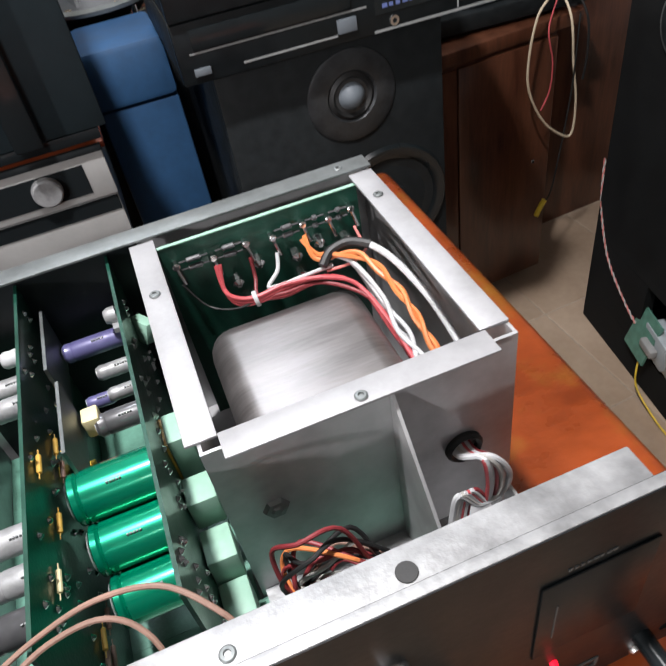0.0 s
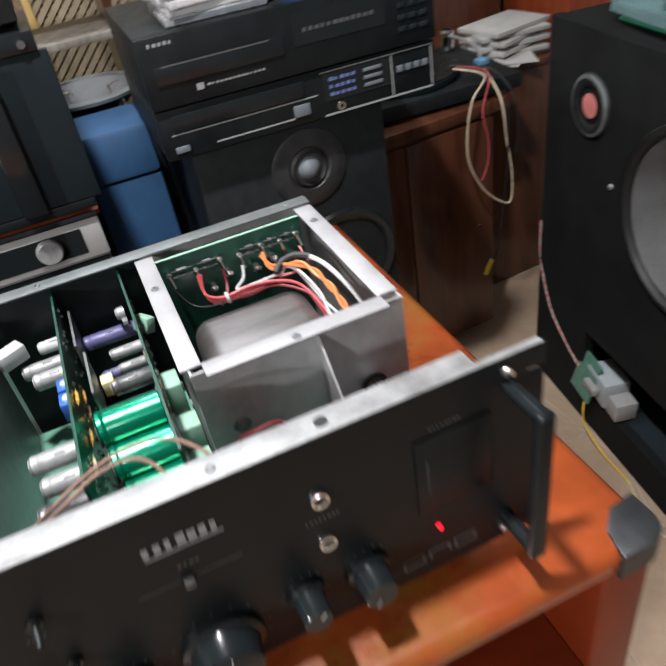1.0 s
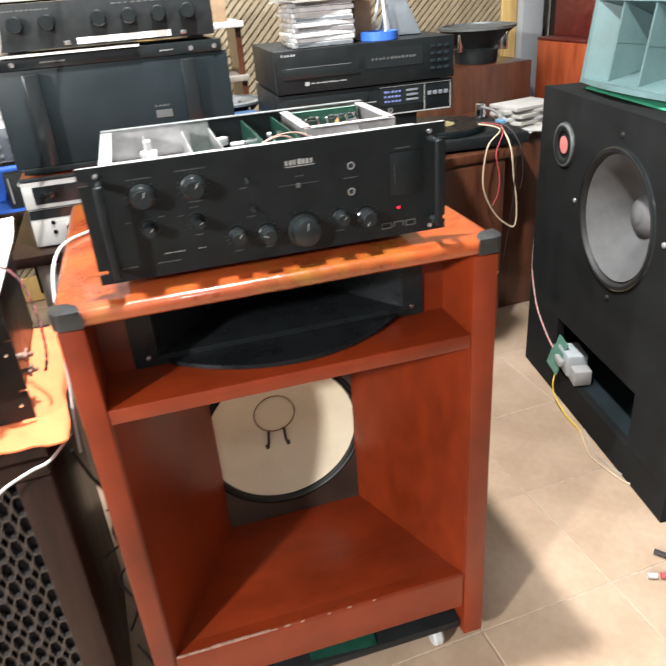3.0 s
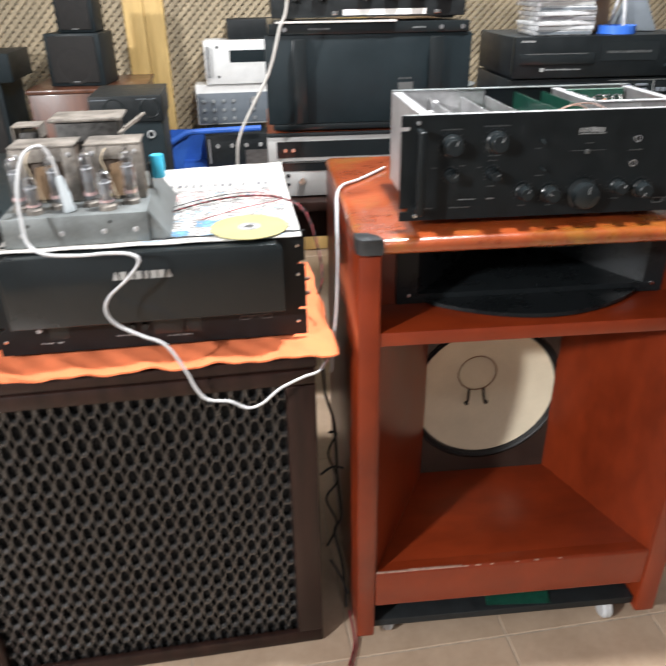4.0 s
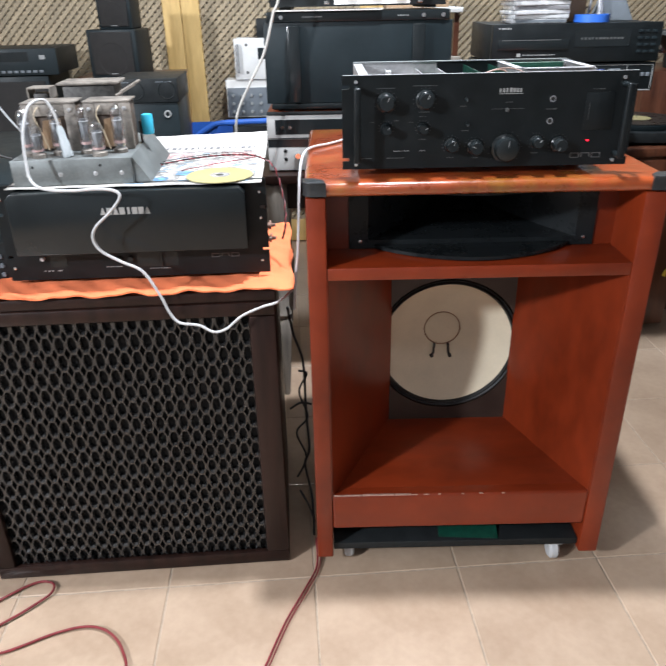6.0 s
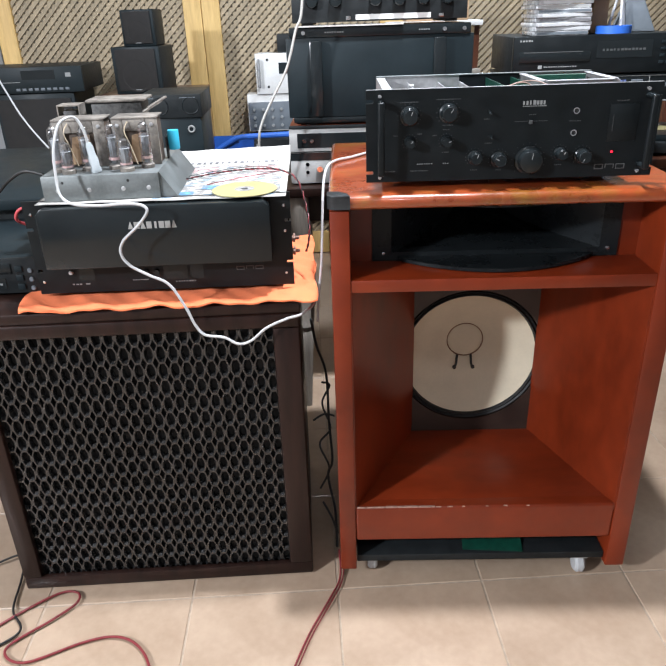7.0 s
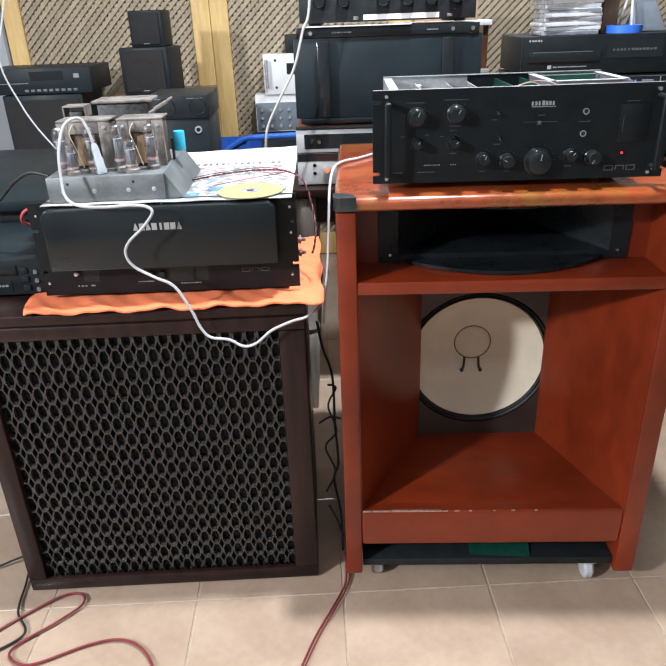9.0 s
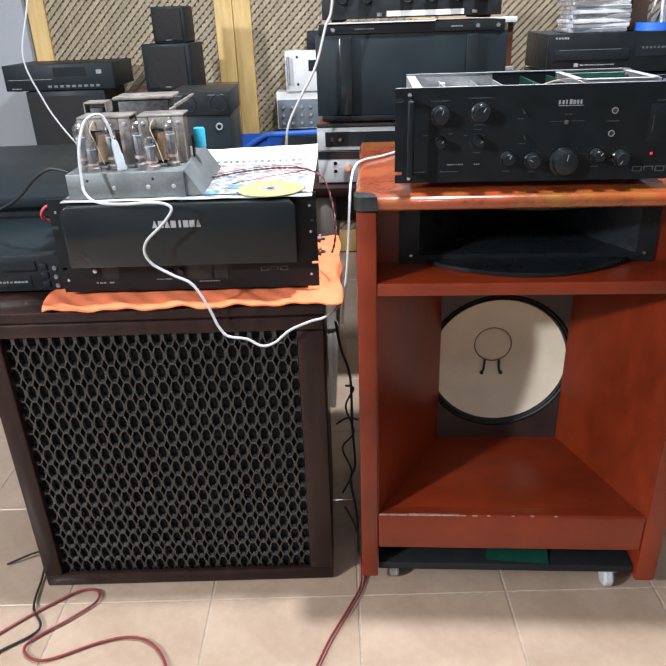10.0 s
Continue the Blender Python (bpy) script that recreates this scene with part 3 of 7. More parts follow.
def bars_of_cell(x, z):
    """One octagon hole with its rounded rim; neighbours meet at the flats, diamonds stay open between them."""
    rings = [cell_ring(x, z, 0.0060, 0.0128, 0.0030, 0.0060, 0.0200),
             cell_ring(x, z, 0.0062, 0.0130, 0.0031, 0.0061, 0.0120),
             cell_ring(x, z, 0.0081, 0.0166, 0.0042, 0.0062, 0.0064),
             cell_ring(x, z, PX / 2, PZ / 2, 0.0062, 0.0056, 0.0064),
             cell_ring(x, z, PX / 2, PZ / 2, 0.0068, 0.0062, 0.0130)]
    vs = [[cells.verts.new((min(GX1, max(GX0, p[0])), p[1], min(GZ1, max(GZ0, p[2])))) for p in ring] for ring in rings]
    for p, q in zip(vs, vs[1:]):
        for i in range(8):
            cells.faces.new((p[i], p[(i + 1) % 8], q[(i + 1) % 8], q[i]))


z = GZ0 + 0.012
while z < GZ1 + 0.010:
    x = GX0 + 0.006
    while x < GX1 + 0.008:
        bars_of_cell(x, z)
        x += PX
    z += PZ
bmesh.ops.dissolve_degenerate(cells, dist=0.00002, edges=cells.edges[:])
g = part("grille", cells, M["grille"], LS, "moulded dark plastic sheet of octagon and diamond holes", crease=20)
tagged(g, kind="stuff")

# ---- orange cloth ----
cb = bmesh.new()
nx, ny = 60, 44
grid = []
for j in range(ny + 1):
    r_ = []
    for i in range(nx + 1):
        u, v = i / nx, j / ny
        x = -0.524 + 0.561 * u
        y = -0.012 + 0.40 * v
        edge_w = 0.0014 * math.sin(u * 19) + 0.0015 * math.sin(u * 41 + 1)
        y += edge_w * (1 - v)
        x += 0.0025 * math.sin(v * 17) * u + 0.03 * max(0, 0.12 - v) * (1 - u) * 4
        zz = 0.674 + 0.004 + 0.003 * math.sin(u * 31 + v * 5) * max(0, 1 - v * 3) + 0.0015 * math.sin(u * 70 + v * 40)
        r_.append(cb.verts.new((x, y, max(0.6745, zz))))
    grid.append(r_)
for j in range(ny):
    for i in range(nx):
        cb.faces.new((grid[j][i], grid[j][i + 1], grid[j + 1][i + 1], grid[j + 1][i]))
ret = bmesh.ops.extrude_face_region(cb, geom=cb.faces[:])
for v in ret["geom"]:
    if isinstance(v, bmesh.types.BMVert):
        v.co.z += 0.003
cl = part("cloth", cb, M["cloth"], None, "", pose(-0.13, 0.0, 0.0, 0, 0, TURNED), crease=80)
tagged(cl, "bright orange cloth spread on the dark loudspeaker top", "cloth")

# ---- the open preamplifier on the cabinet ----
pre = thing("preamplifier", (0.24, 0.12, CT), "black rack preamplifier with its lid off, standing on the orange cabinet", "amplifier")
PZ0, PZ1, PW = 0.891, 1.041, 0.4826
XZ = Matrix(((1, 0, 0, 0), (0, 0, 1, 0), (0, 1, 0, 0), (0, 0, 0, 1)))  # x, y drawn as x, z; height along y


def rack_plate(w, z0, z1, slots, th=0.005):
    pts = [(0, z0)]
    pts += [(w, z0)]
    for s in slots:
        pts += [(w, s - 0.003), (w - 0.011, s - 0.003), (w - 0.0125, s), (w - 0.011, s + 0.003), (w, s + 0.003)]
    pts += [(w, z1), (0, z1)]
    for s in slots[::-1]:
        pts += [(0, s + 0.003), (0.011, s + 0.003), (0.0125, s), (0.011, s - 0.003), (0, s - 0.003)]
    return prism(pts, 0.0, th, XZ)


plate = part("faceplate", rack_plate(PW, PZ0, PZ1, [0.907, 1.023]), M["black"], pre, "black anodised rack faceplate with grey lettering")


def knob(x, y, z, r, depth, parent, material=None, tilt=0.0):
    prof = [(0, depth), (r * 0.82, depth), (r * 0.9, depth - 0.001), (r * 0.93, depth * 0.5), (r, depth * 0.3), (r * 1.18, depth * 0.22), (r * 1.22, 0.0)]
    k = part("knob", lathe(prof, front(x, y, z), 28), material or M["black_gloss"], parent)
    a = radians(tilt)
    dx, dz = math.sin(a) * r * 0.75, math.cos(a) * r * 0.75
    part("pointer", rod((x + dx * 0.3, y - depth, z + dz * 0.3), (x + dx, y - depth, z + dz), 0.0006, 6), M["mark"], k)
    return k


for x, z, r, tilt in ((0.072, 0.999, 0.0135, 20), (0.136, 1.002, 0.0135, 30), (0.073, 0.957, 0.0085, 40), (0.134, 0.957, 0.0085, 60), (0.183, 0.929, 0.0105, 20), (0.223, 0.925, 0.0115, -60), (0.274, 0.922, 0.020, 8), (0.325, 0.932, 0.0095, 40), (0.363, 0.927, 0.0115, -150)):
    k = knob(x, 0.0, z, r, 0.022, plate, None, tilt)
    ticks = []
    for i in range(13):
        a = radians(-130 + 260 * i / 12)
        ticks.append(moved(box(-0.0003, 0.0003, -0.0004, 0, 0, 0.0018), Matrix.Translation((x, 0, z)) @ Matrix.Rotation(a, 4, "Y") @ Matrix.Translation((0, 0, r * 1.35))))
    part("dial_marks", ticks, M["dim_mark"], plate)
for x, z in ((0.203, 1.002), (0.207, 0.963)):
    part("toggle", [rod((x, 0, z), (x, -0.003, z), 0.004, 14), rod((x, -0.002, z), (x + 0.001, -0.013, z - 0.003), 0.0017, 10, 0.001)], M["black_gloss"], plate)
for x, z in ((0.345, 1.0), (0.344, 0.965)):
    j = part("jack", lathe([(0.0032, -0.004), (0.0032, 0.002), (0.0036, 0.003), (0.0052, 0.003), (0.0058, 0.001), (0.0058, 0)], front(x, 0, z), 20), M["chrome"], plate, "chrome ringed jack socket")
    part("socket", lathe([(0, 0.0005), (0.0034, 0.0005)], front(x, 0, z), 16), M["rubber"], j)
part("logo", bars(0.257, 0.296, 1.011, 1.0185, 0, 7, 4) + [box(0.257, 0.296, -0.0006, 0, 1.0085, 1.0095)], M["mark"], plate, "pale grey block lettering")
for i in range(3):
    a = 0.386 + i * 0.018
    part("badge", [box(a, a + 0.015, -0.0006, 0, 0.9105, 0.9118), box(a, a + 0.0014, -0.0006, 0, 0.9045, 0.9104), box(a + 0.0136, a + 0.015, -0.0006, 0, 0.9045, 0.9104)] + ([box(a, a + 0.015, -0.0006, 0, 0.9032, 0.9044)] if i != 1 else []), M["dim_mark"], plate)
part("lamp", lathe([(0, 0.003), (0.0013, 0.0025), (0.0018, 0.001), (0.0018, 0)], front(0.412, 0, 0.932), 14), M["led"], plate, "small red pilot light")
part("power_switch", box(0.400, 0.448, -0.0012, 0, 0.949, 1.009, 0.0008), M["black"], plate)
part("slot_marks", [box(0.246, 0.268, -0.0004, 0, 0.985, 0.9855), box(0.276, 0.30, -0.0004, 0, 0.985, 0.9855), box(0.269, 0.2745, -0.004, 0, 0.981, 0.987, 0.0008), box(0.407, 0.4075, -0.0016, -0.0012, 0.965, 0.992)], M["dim_mark"], plate)
part("caption", bars(0.086, 0.113, 0.9195, 0.9212, 0, 9, 7) + bars(0.130, 0.141, 0.9195, 0.9212, 0, 3, 8), M["mark"], plate)
cap = []
rnd = random.Random(5)
for x, z, w in ((0.072, 1.020, 0.03), (0.136, 1.023, 0.04), (0.136, 0.982, 0.018), (0.05, 0.967, 0.008), (0.09, 0.969, 0.008), (0.115, 0.966, 0.008), (0.134, 0.975, 0.012), (0.134, 0.938, 0.012), (0.2, 0.990, 0.01), (0.205, 0.951, 0.012), (0.275, 0.995, 0.012), (0.345, 0.983, 0.02), (0.42, 1.013, 0.02), (0.04, 0.908, 0.02), (0.09, 0.908, 0.03), (0.183, 0.907, 0.012), (0.225, 0.906, 0.01), (0.325, 0.912, 0.012)):
    cap += bars(x - w / 2, x + w / 2, z, z + 0.0016, 0, max(2, int(w / 0.0025)), rnd.randint(0, 99), 0.0004)
tagged(part("caption", cap, M["dim_mark"], plate), kind="stuff")
for x in (0.024, 0.4595):
    h = part("handle", box(x - 0.0055, x + 0.0055, -0.034, -0.026, 0.907, 1.025, 0.003, 3), M["black"], pre, "black bar handle")
    for z in (0.911, 1.021):
        part("post", rod((x, 0.0, z), (x, -0.030, z), 0.0048, 14), M["black_gloss"], h)
    for z in (0.899, 1.031):
        part("bolt", lathe([(0, 0.003), (0.003, 0.0028), (0.004, 0.001), (0.004, 0)], front(x - 0.001, 0, z), 12), M["chrome"], plate)
# chassis
ch = part("chassis_floor", box(0.030, 0.4415, 0.0052, 0.245, 0.893, 0.8945), M["steel"], pre, "bare zinc-plated steel chassis")
part("chassis_side", box(0.0285, 0.030, 0.0052, 0.245, 0.893, 1.039), M["steel"], pre)
part("chassis_back", box(0.0285, 0.4415, 0.2435, 0.245, 0.8946, 1.0405), M["steel"], pre)
# black sheet added over the steel back wall to make it dark
part("dark_back_sheet", box(0.190, 0.3075, 0.2418, 0.2433, 0.8948, 1.0400), M["black"], pre)
part("chassis_front", box(0.030, 0.4415, 0.0053, 0.0068, 0.8946, 1.0385), M["steel"], pre)
part("chassis_lip", box(0.440, 0.4415, 0.007, 0.083, 0.8946, 0.935), M["steel"], pre)
part("plate_edge", box(0.0015, PW - 0.0015, 0.0004, 0.0048, 1.0405, 1.0416, 0.0004), M["rail"], pre, "bare bright top edge of the faceplate")
part("front_rail", box(0.030, 0.4425, 0.0052, 0.0185, 1.0385, 1.0402, 0.0005), M["rail"], pre, "scratched bright aluminium rail")
part("rear_rail", box(0.0285, 0.4425, 0.2325, 0.2455, 1.041, 1.0425, 0.0004), M["galv"], pre)
part("side_rail", box(0.0285, 0.044, 0.0186, 0.2324, 1.0386, 1.040, 0.0004), M["flange"], pre)
for x, y, z in ((0.18, 0.012, 1.0403), (0.30, 0.009, 1.0403), (0.372, 0.0805, 1.0407), (0.3095, 0.185, 1.0407), (0.4345, 0.205, 1.0407), (0.425, 0.239, 1.0427), (0.235, 0.239, 1.0427), (0.06, 0.239, 1.0427)):
    part("screw", lathe([(0.0, -0.0002), (0.0010, -0.0002), (0.0012, 0.0007), (0.0022, 0.0006), (0.0028, 0.0)], Matrix.Translation((x, y, z)), 16), M["galv"], pre)
part("rail_hole", lathe([(0, 0.0003), (0.0035, 0.0003), (0.0037, 0)], Matrix.Translation((0.357, 0.0095, 1.0404)), 16), M["rubber"], pre)
# transformer box
tb = part("transformer_box", box(0.308, 0.442, 0.083, 0.0845, 0.9245, 1.0385), M["steel"], pre, "grey steel screening box")
part("box_side", box(0.308, 0.3095, 0.0846, 0.2320, 0.896, 1.0385), M["steel"], tb)
part("box_side", box(0.4405, 0.442, 0.0846, 0.2432, 0.896, 1.0385), M["steel"], tb)
part("flange", box(0.3035, 0.3165, 0.0885, 0.2322, 1.0387, 1.0402, 0.0003), M["flange"], tb)
part("flange", box(0.3165, 0.4305, 0.0765, 0.0895, 1.0387, 1.0402, 0.0003), M["flange"], tb)
part("flange", box(0.4285, 0.4420, 0.090, 0.2322, 1.0388, 1.0403, 0.0003), M["flange"], tb)
part("lower_flange", box(0.310, 0.384, 0.0745, 0.0828, 0.9285, 0.930), M["rail"], tb)
part("gusset", prism([(0.0825, 1.0365), (0.0825, 0.925), (0.010, 0.925), (0.010, 0.950)], 0.3840, 0.3855, Matrix(((0, 0, 1, 0), (1, 0, 0, 0), (0, 1, 0, 0), (0, 0, 0, 1)))), M["steel"], tb, "triangular steel bracing plate")
part("nut", [lathe([(0.0, 0.003), (0.002, 0.003), (0.003, 0.0022), (0.005, 0.002), (0.0062, 0)], front(0.328, 0.083, 0.990), 6), ], M["galv"], tb)
part("grommet", lathe([(0.0062, -0.002), (0.0062, 0.0025), (0.0078, 0.0035), (0.0092, 0.002), (0.0092, -0.002)], front(0.4165, 0.083, 0.979), 24, True), M["rubber"], tb)
part("can", box(0.324, 0.412, 0.0900, 0.199, 0.897, 1.0, 0.014, 6), M["can"], tb, "brushed steel transformer can with rounded edges")
bp = part("rear_board", box(0.3165, 0.4300, 0.2262, 0.2280, 0.905, 1.0365), M["pcb"], tb, "green circuit board with soldered lugs")
part("board_edge", box(0.3165, 0.4300, 0.2260, 0.2281, 1.0366, 1.0372), M["mint"], bp)
for i, x in enumerate((0.323, 0.343, 0.362, 0.377, 0.395, 0.410, 0.4235)):
    z = 1.026 - 0.002 * (i % 2)
    part("lug", [rod((x, 0.226, z), (x, 0.2205, z), 0.0023, 10, 0.0008), rod((x, 0.222, z), (x + 0.002, 0.2185, z - 0.010), 0.0011, 8)], M["chrome"], bp)
for a, b in ((0.325, 0.341), (0.345, 0.360), (0.379, 0.393), (0.397, 0.408), (0.411, 0.422)):
    for dz in (0.001, -0.004):
        part("diode", [rod((a, 0.2235, 1.026 + dz), (b, 0.2235, 1.026 + dz), 0.0005, 6), rod((a + 0.004, 0.2235, 1.026 + dz), (b - 0.004, 0.2235, 1.026 + dz), 0.0016, 10, 0.0005)], M["cap_grey"], bp)
for x, z in ((0.352, 1.006), (0.354, 0.993), (0.388, 1.010), (0.389, 0.996), (0.402, 1.014), (0.407, 1.003), (0.418, 1.010), (0.366, 1.014)):
    part("solder_post", [rod((x, 0.226, z), (x, 0.217, z - 0.002), 0.0034, 10, 0.002)], M["chrome"], bp)


def wire(points, r, material, parent, name="wire"):
    return part(name, tube(points, r, 8, 6), M[material], parent)


for k in range(3):
    wire([(0.343 + k * 0.001, 0.220, 1.020), (0.343, 0.214, 1.008), (0.347, 0.206, 1.002 + k * 0.002), (0.357, 0.200, 1.003 + k * 0.0018), (0.375, 0.199, 1.005 + k * 0.002), (0.396, 0.198 - k * 0.002, 1.006 + k * 0.001), (0.411, 0.184, 1.002), (0.417, 0.150, 0.992 - k * 0.002), (0.418 + k * 0.002, 0.112, 0.982), (0.421, 0.095, 0.972)], 0.0013, "red", bp)
for k, c in enumerate(("dark_red", "red", "dark_red")):
    wire([(0.362, 0.219, 1.019), (0.361, 0.212, 1.010), (0.359, 0.203, 1.004), (0.372, 0.197, 1.003 + k * 0.001), (0.393, 0.195, 1.005), (0.413, 0.176, 0.999), (0.4175 + k * 0.001, 0.145, 0.987), (0.419, 0.098, 0.972 + k * 0.002)], 0.0011, c, bp)
wire([(0.377, 0.219, 1.016), (0.374, 0.213, 1.009), (0.366, 0.206, 1.006), (0.370, 0.201, 1.008), (0.385, 0.199, 1.010), (0.402, 0.200, 1.010)], 0.0012, "white", bp)
for k in range(4):
    wire([(0.405 + k * 0.002, 0.204, 1.013), (0.413 + k * 0.001, 0.194, 1.010 - k * 0.003), (0.419, 0.172 - k * 0.003, 1.000 - k * 0.004), (0.417 + (k % 2) * 0.006, 0.150, 0.994 - k * 0.003), (0.423 - (k % 2) * 0.005, 0.128, 0.988), (0.422, 0.096, 0.975 + k * 0.002)], 0.0013, "white", bp)
for k in range(2):
    part("wire", twisted([(0.393, 0.219, 1.020), (0.396, 0.208, 1.013), (0.405, 0.201, 1.015), (0.418, 0.192, 1.014), (0.425, 0.165, 1.008), (0.426, 0.135, 1.0), (0.427, 0.094, 0.985)], 0.0014, 2, 170, 6, 0, k), M["orange_wire"], bp)
wire([(0.423, 0.197, 1.018), (0.429, 0.180, 1.017), (0.434, 0.150, 1.012), (0.435, 0.120, 1.004), (0.434, 0.092, 0.992)], 0.0019, "white", bp)
wire([(0.396, 0.198, 1.013), (0.403, 0.203, 1.017), (0.414, 0.203, 1.019), (0.424, 0.196, 1.018)], 0.0026, "rubber", bp, "sleeve")
wire([(0.4235, 0.219, 1.016), (0.424, 0.212, 1.012), (0.425, 0.204, 1.012), (0.414, 0.198, 1.009), (0.398, 0.199, 1.008)], 0.0008, "pink", bp)
wire([(0.323, 0.219, 1.016), (0.332, 0.212, 1.002), (0.346, 0.203, 1.001), (0.36, 0.199, 1.006)], 0.0006, "rubber", bp)
part("cable_tie", lathe([(0.0042, -0.0012), (0.0046, 0), (0.0042, 0.0012)], toward((0.357, 0.2, 1.0055), (0.36, 0.1998, 1.006))[0], 14), M["white"], bp)
# wires out of the grommet, and the switch in front of the box
for k, (c, r, s) in enumerate((("white", 0.0016, 1.0), ("grey_wire", 0.0015, 0.72), ("white", 0.0013, 0.35), ("red", 0.0012, 0.18), ("white", 0.0013, 0.12), ("dark_red", 0.001, 0.25))):
    x = 0.4155 + (k - 2.5) * 0.0016
    wire([(x, 0.09, 0.980), (x, 0.077, 0.981), (x + 0.011 * s, 0.068, 0.985), (x + 0.0190 * s, 0.066, 0.970), (x + 0.0150 * s, 0.066, 0.957), (x + 0.003 * s, 0.066, 0.956), (x - 0.006, 0.067, 0.967), (x - 0.010, 0.066, 0.955), (x - 0.014, 0.062, 0.932)], r, c, tb)
sw = part("selector_switch", [box(0.320, 0.341, 0.036, 0.060, 0.9245, 0.968, 0.002), rod((0.341, 0.048, 0.953), (0.366, 0.048, 0.953), 0.0105, 16, 0.002), rod((0.3415, 0.048, 0.953), (0.346, 0.048, 0.953), 0.0125, 16, 0.001)], M["galv"], pre, "dull metal switch body under a tangle of wires")
for k, c in enumerate(("dark_red", "dark_red", "rubber", "dark_red", "rubber", "brown_wire", "grey_wire", "rubber", "orange_wire", "dark_red", "grey_wire", "rubber", "red", "dark_red")):
    q = random.Random(k)
    x, top = 0.322 + 0.0022 * (k % 7), 1.010 - 0.0055 * (k % 7) + q.uniform(-0.010, 0.006)
    reach = 0.366 + 0.0016 * (k % 8)
    wire([(x + 0.004, 0.046, 0.960), (x - 0.001, 0.050, 0.976), (x - 0.002, 0.054 + q.uniform(-0.008, 0.006), top - 0.012), (x + 0.008 + q.uniform(-0.004, 0.006), 0.056 + q.uniform(-0.012, 0.006), top), (x + 0.025, 0.053 + q.uniform(-0.010, 0.004), top - 0.004), (reach - 0.008, 0.046, 0.978 + q.uniform(-0.006, 0.004)), (reach + 0.006, 0.036, 0.955 + q.uniform(-0.004, 0.004)), (reach + 0.010, 0.026, 0.940)], 0.0010, c, sw)
for p in ((0.345, 0.044, 0.958), (0.362, 0.036, 0.952), (0.379, 0.028, 0.950)):
    part("wire_cap", [box(p[0] - 0.003, p[0] + 0.003, p[1] - 0.003, p[1] + 0.003, p[2] - 0.003, p[2] + 0.004, 0.001)], M["white"], sw)
# circuit cards and what stands on them
base_b = part("main_board", box(0.032, 0.3835, 0.0075, 0.0825, 0.9225, 0.9242), M["pcb_pale"], pre, "pale green main circuit board")
part("screen_plate", box(0.0302, 0.1455, 0.0200, 0.2416, 0.9246, 0.9950, 0.002), M["steel"], pre, "pale steel screening cover")
base_c = part("main_board", box(0.032, 0.306, 0.0827, 0.232, 0.9225, 0.9242), M["pcb_pale"], pre, "pale green main circuit board")
cardA = part("circuit_card", box(0.2892, 0.2908, 0.036, 0.241, 0.902, 1.0345), M["pcb"], pre, "upright green circuit card set with capacitors")
cardB = part("circuit_card", box(0.2410, 0.2426, 0.036, 0.241, 0.902, 1.0345), M["pcb"], pre, "upright green circuit card set with capacitors")


def axial(card, x0, x1, y, z, r, material, ends=True):
    c = part("capacitor", lathe([(0, 0), (r * 0.8, 0), (r, 0.0015), (r, 0.004), (r * 0.94, 0.005), (r, 0.006), (r, x1 - x0 - 0.0015), (r * 0.85, x1 - x0), (0, x1 - x0)], Matrix.Translation((x0, y, z)) @ Matrix.Rotation(radians(90), 4, "Y"), 28), M[material], card)
    if ends:
        part("end", lathe([(0, -0.0004), (r * 0.78, -0.0004), (r * 0.8, 0.0004)], Matrix.Translation((x0, y, z)) @ Matrix.Rotation(radians(90), 4, "Y"), 20), M["rail"], c)
    part("lettering", [moved(box(0, 0.0009, -0.0004, 0.0004, 0, 0.0012), Matrix.Translation((x0 + (x1 - x0) * 0.42 + i * 0.0014, y - r * 0.5, z + r * 0.862))) for i in range(5)], M["mark"], c)
    return c


for i, (y, z) in enumerate(((0.124, 0.993), (0.1055, 0.978), (0.087, 0.963))):
    axial(cardA, 0.2460 + 0.002 * i, 0.2888, y, z, 0.0120, "cap_green")
axial(cardA, 0.2495, 0.2888, 0.226, 0.992, 0.0056, "cap_violet")
axial(cardA, 0.2650, 0.2888, 0.2035, 0.990, 0.0042, "rail")
axial(cardA, 0.2560, 0.2700, 0.190, 0.984, 0.0038, "cap_violet")
axial(cardA, 0.2680, 0.2888, 0.189, 0.986, 0.0038, "rail")
axial(cardA, 0.2600, 0.2888, 0.168, 0.988, 0.0060, "cap_grey")
axial(cardA, 0.2680, 0.2888, 0.150, 0.968, 0.0046, "cap_grey")
part("film_capacitor", box(0.2545, 0.2630, 0.166, 0.176, 0.984, 0.996, 0.001), M["cream"], cardA)
part("film_capacitor", box(0.2580, 0.2690, 0.134, 0.142, 0.978, 0.992, 0.0012), M["pink"], cardA)
part("film_capacitor", moved(box(-0.004, 0.004, -0.0075, 0.0075, -0.006, 0.006, 0.0008), pose(0.2945, 0.2185, 0.997, 0, 20, 35)), M["mint"], cardA)
part("film_capacitor", box(0.2922, 0.3030, 0.128, 0.146, 0.972, 1.002, 0.001), M["mint"], cardA)
part("film_capacitor", box(0.2909, 0.2921, 0.1285, 0.1455, 0.9725, 1.0005), M["amber"], cardA)
for y, z, d in ((0.112, 0.985, 0.016), (0.091, 0.970, 0.018), (0.072, 0.954, 0.018)):
    part("film_capacitor", box(0.2915, 0.3055, y - d / 2, y + d / 2, z - 0.02, z, 0.001), M["mint"], cardA)
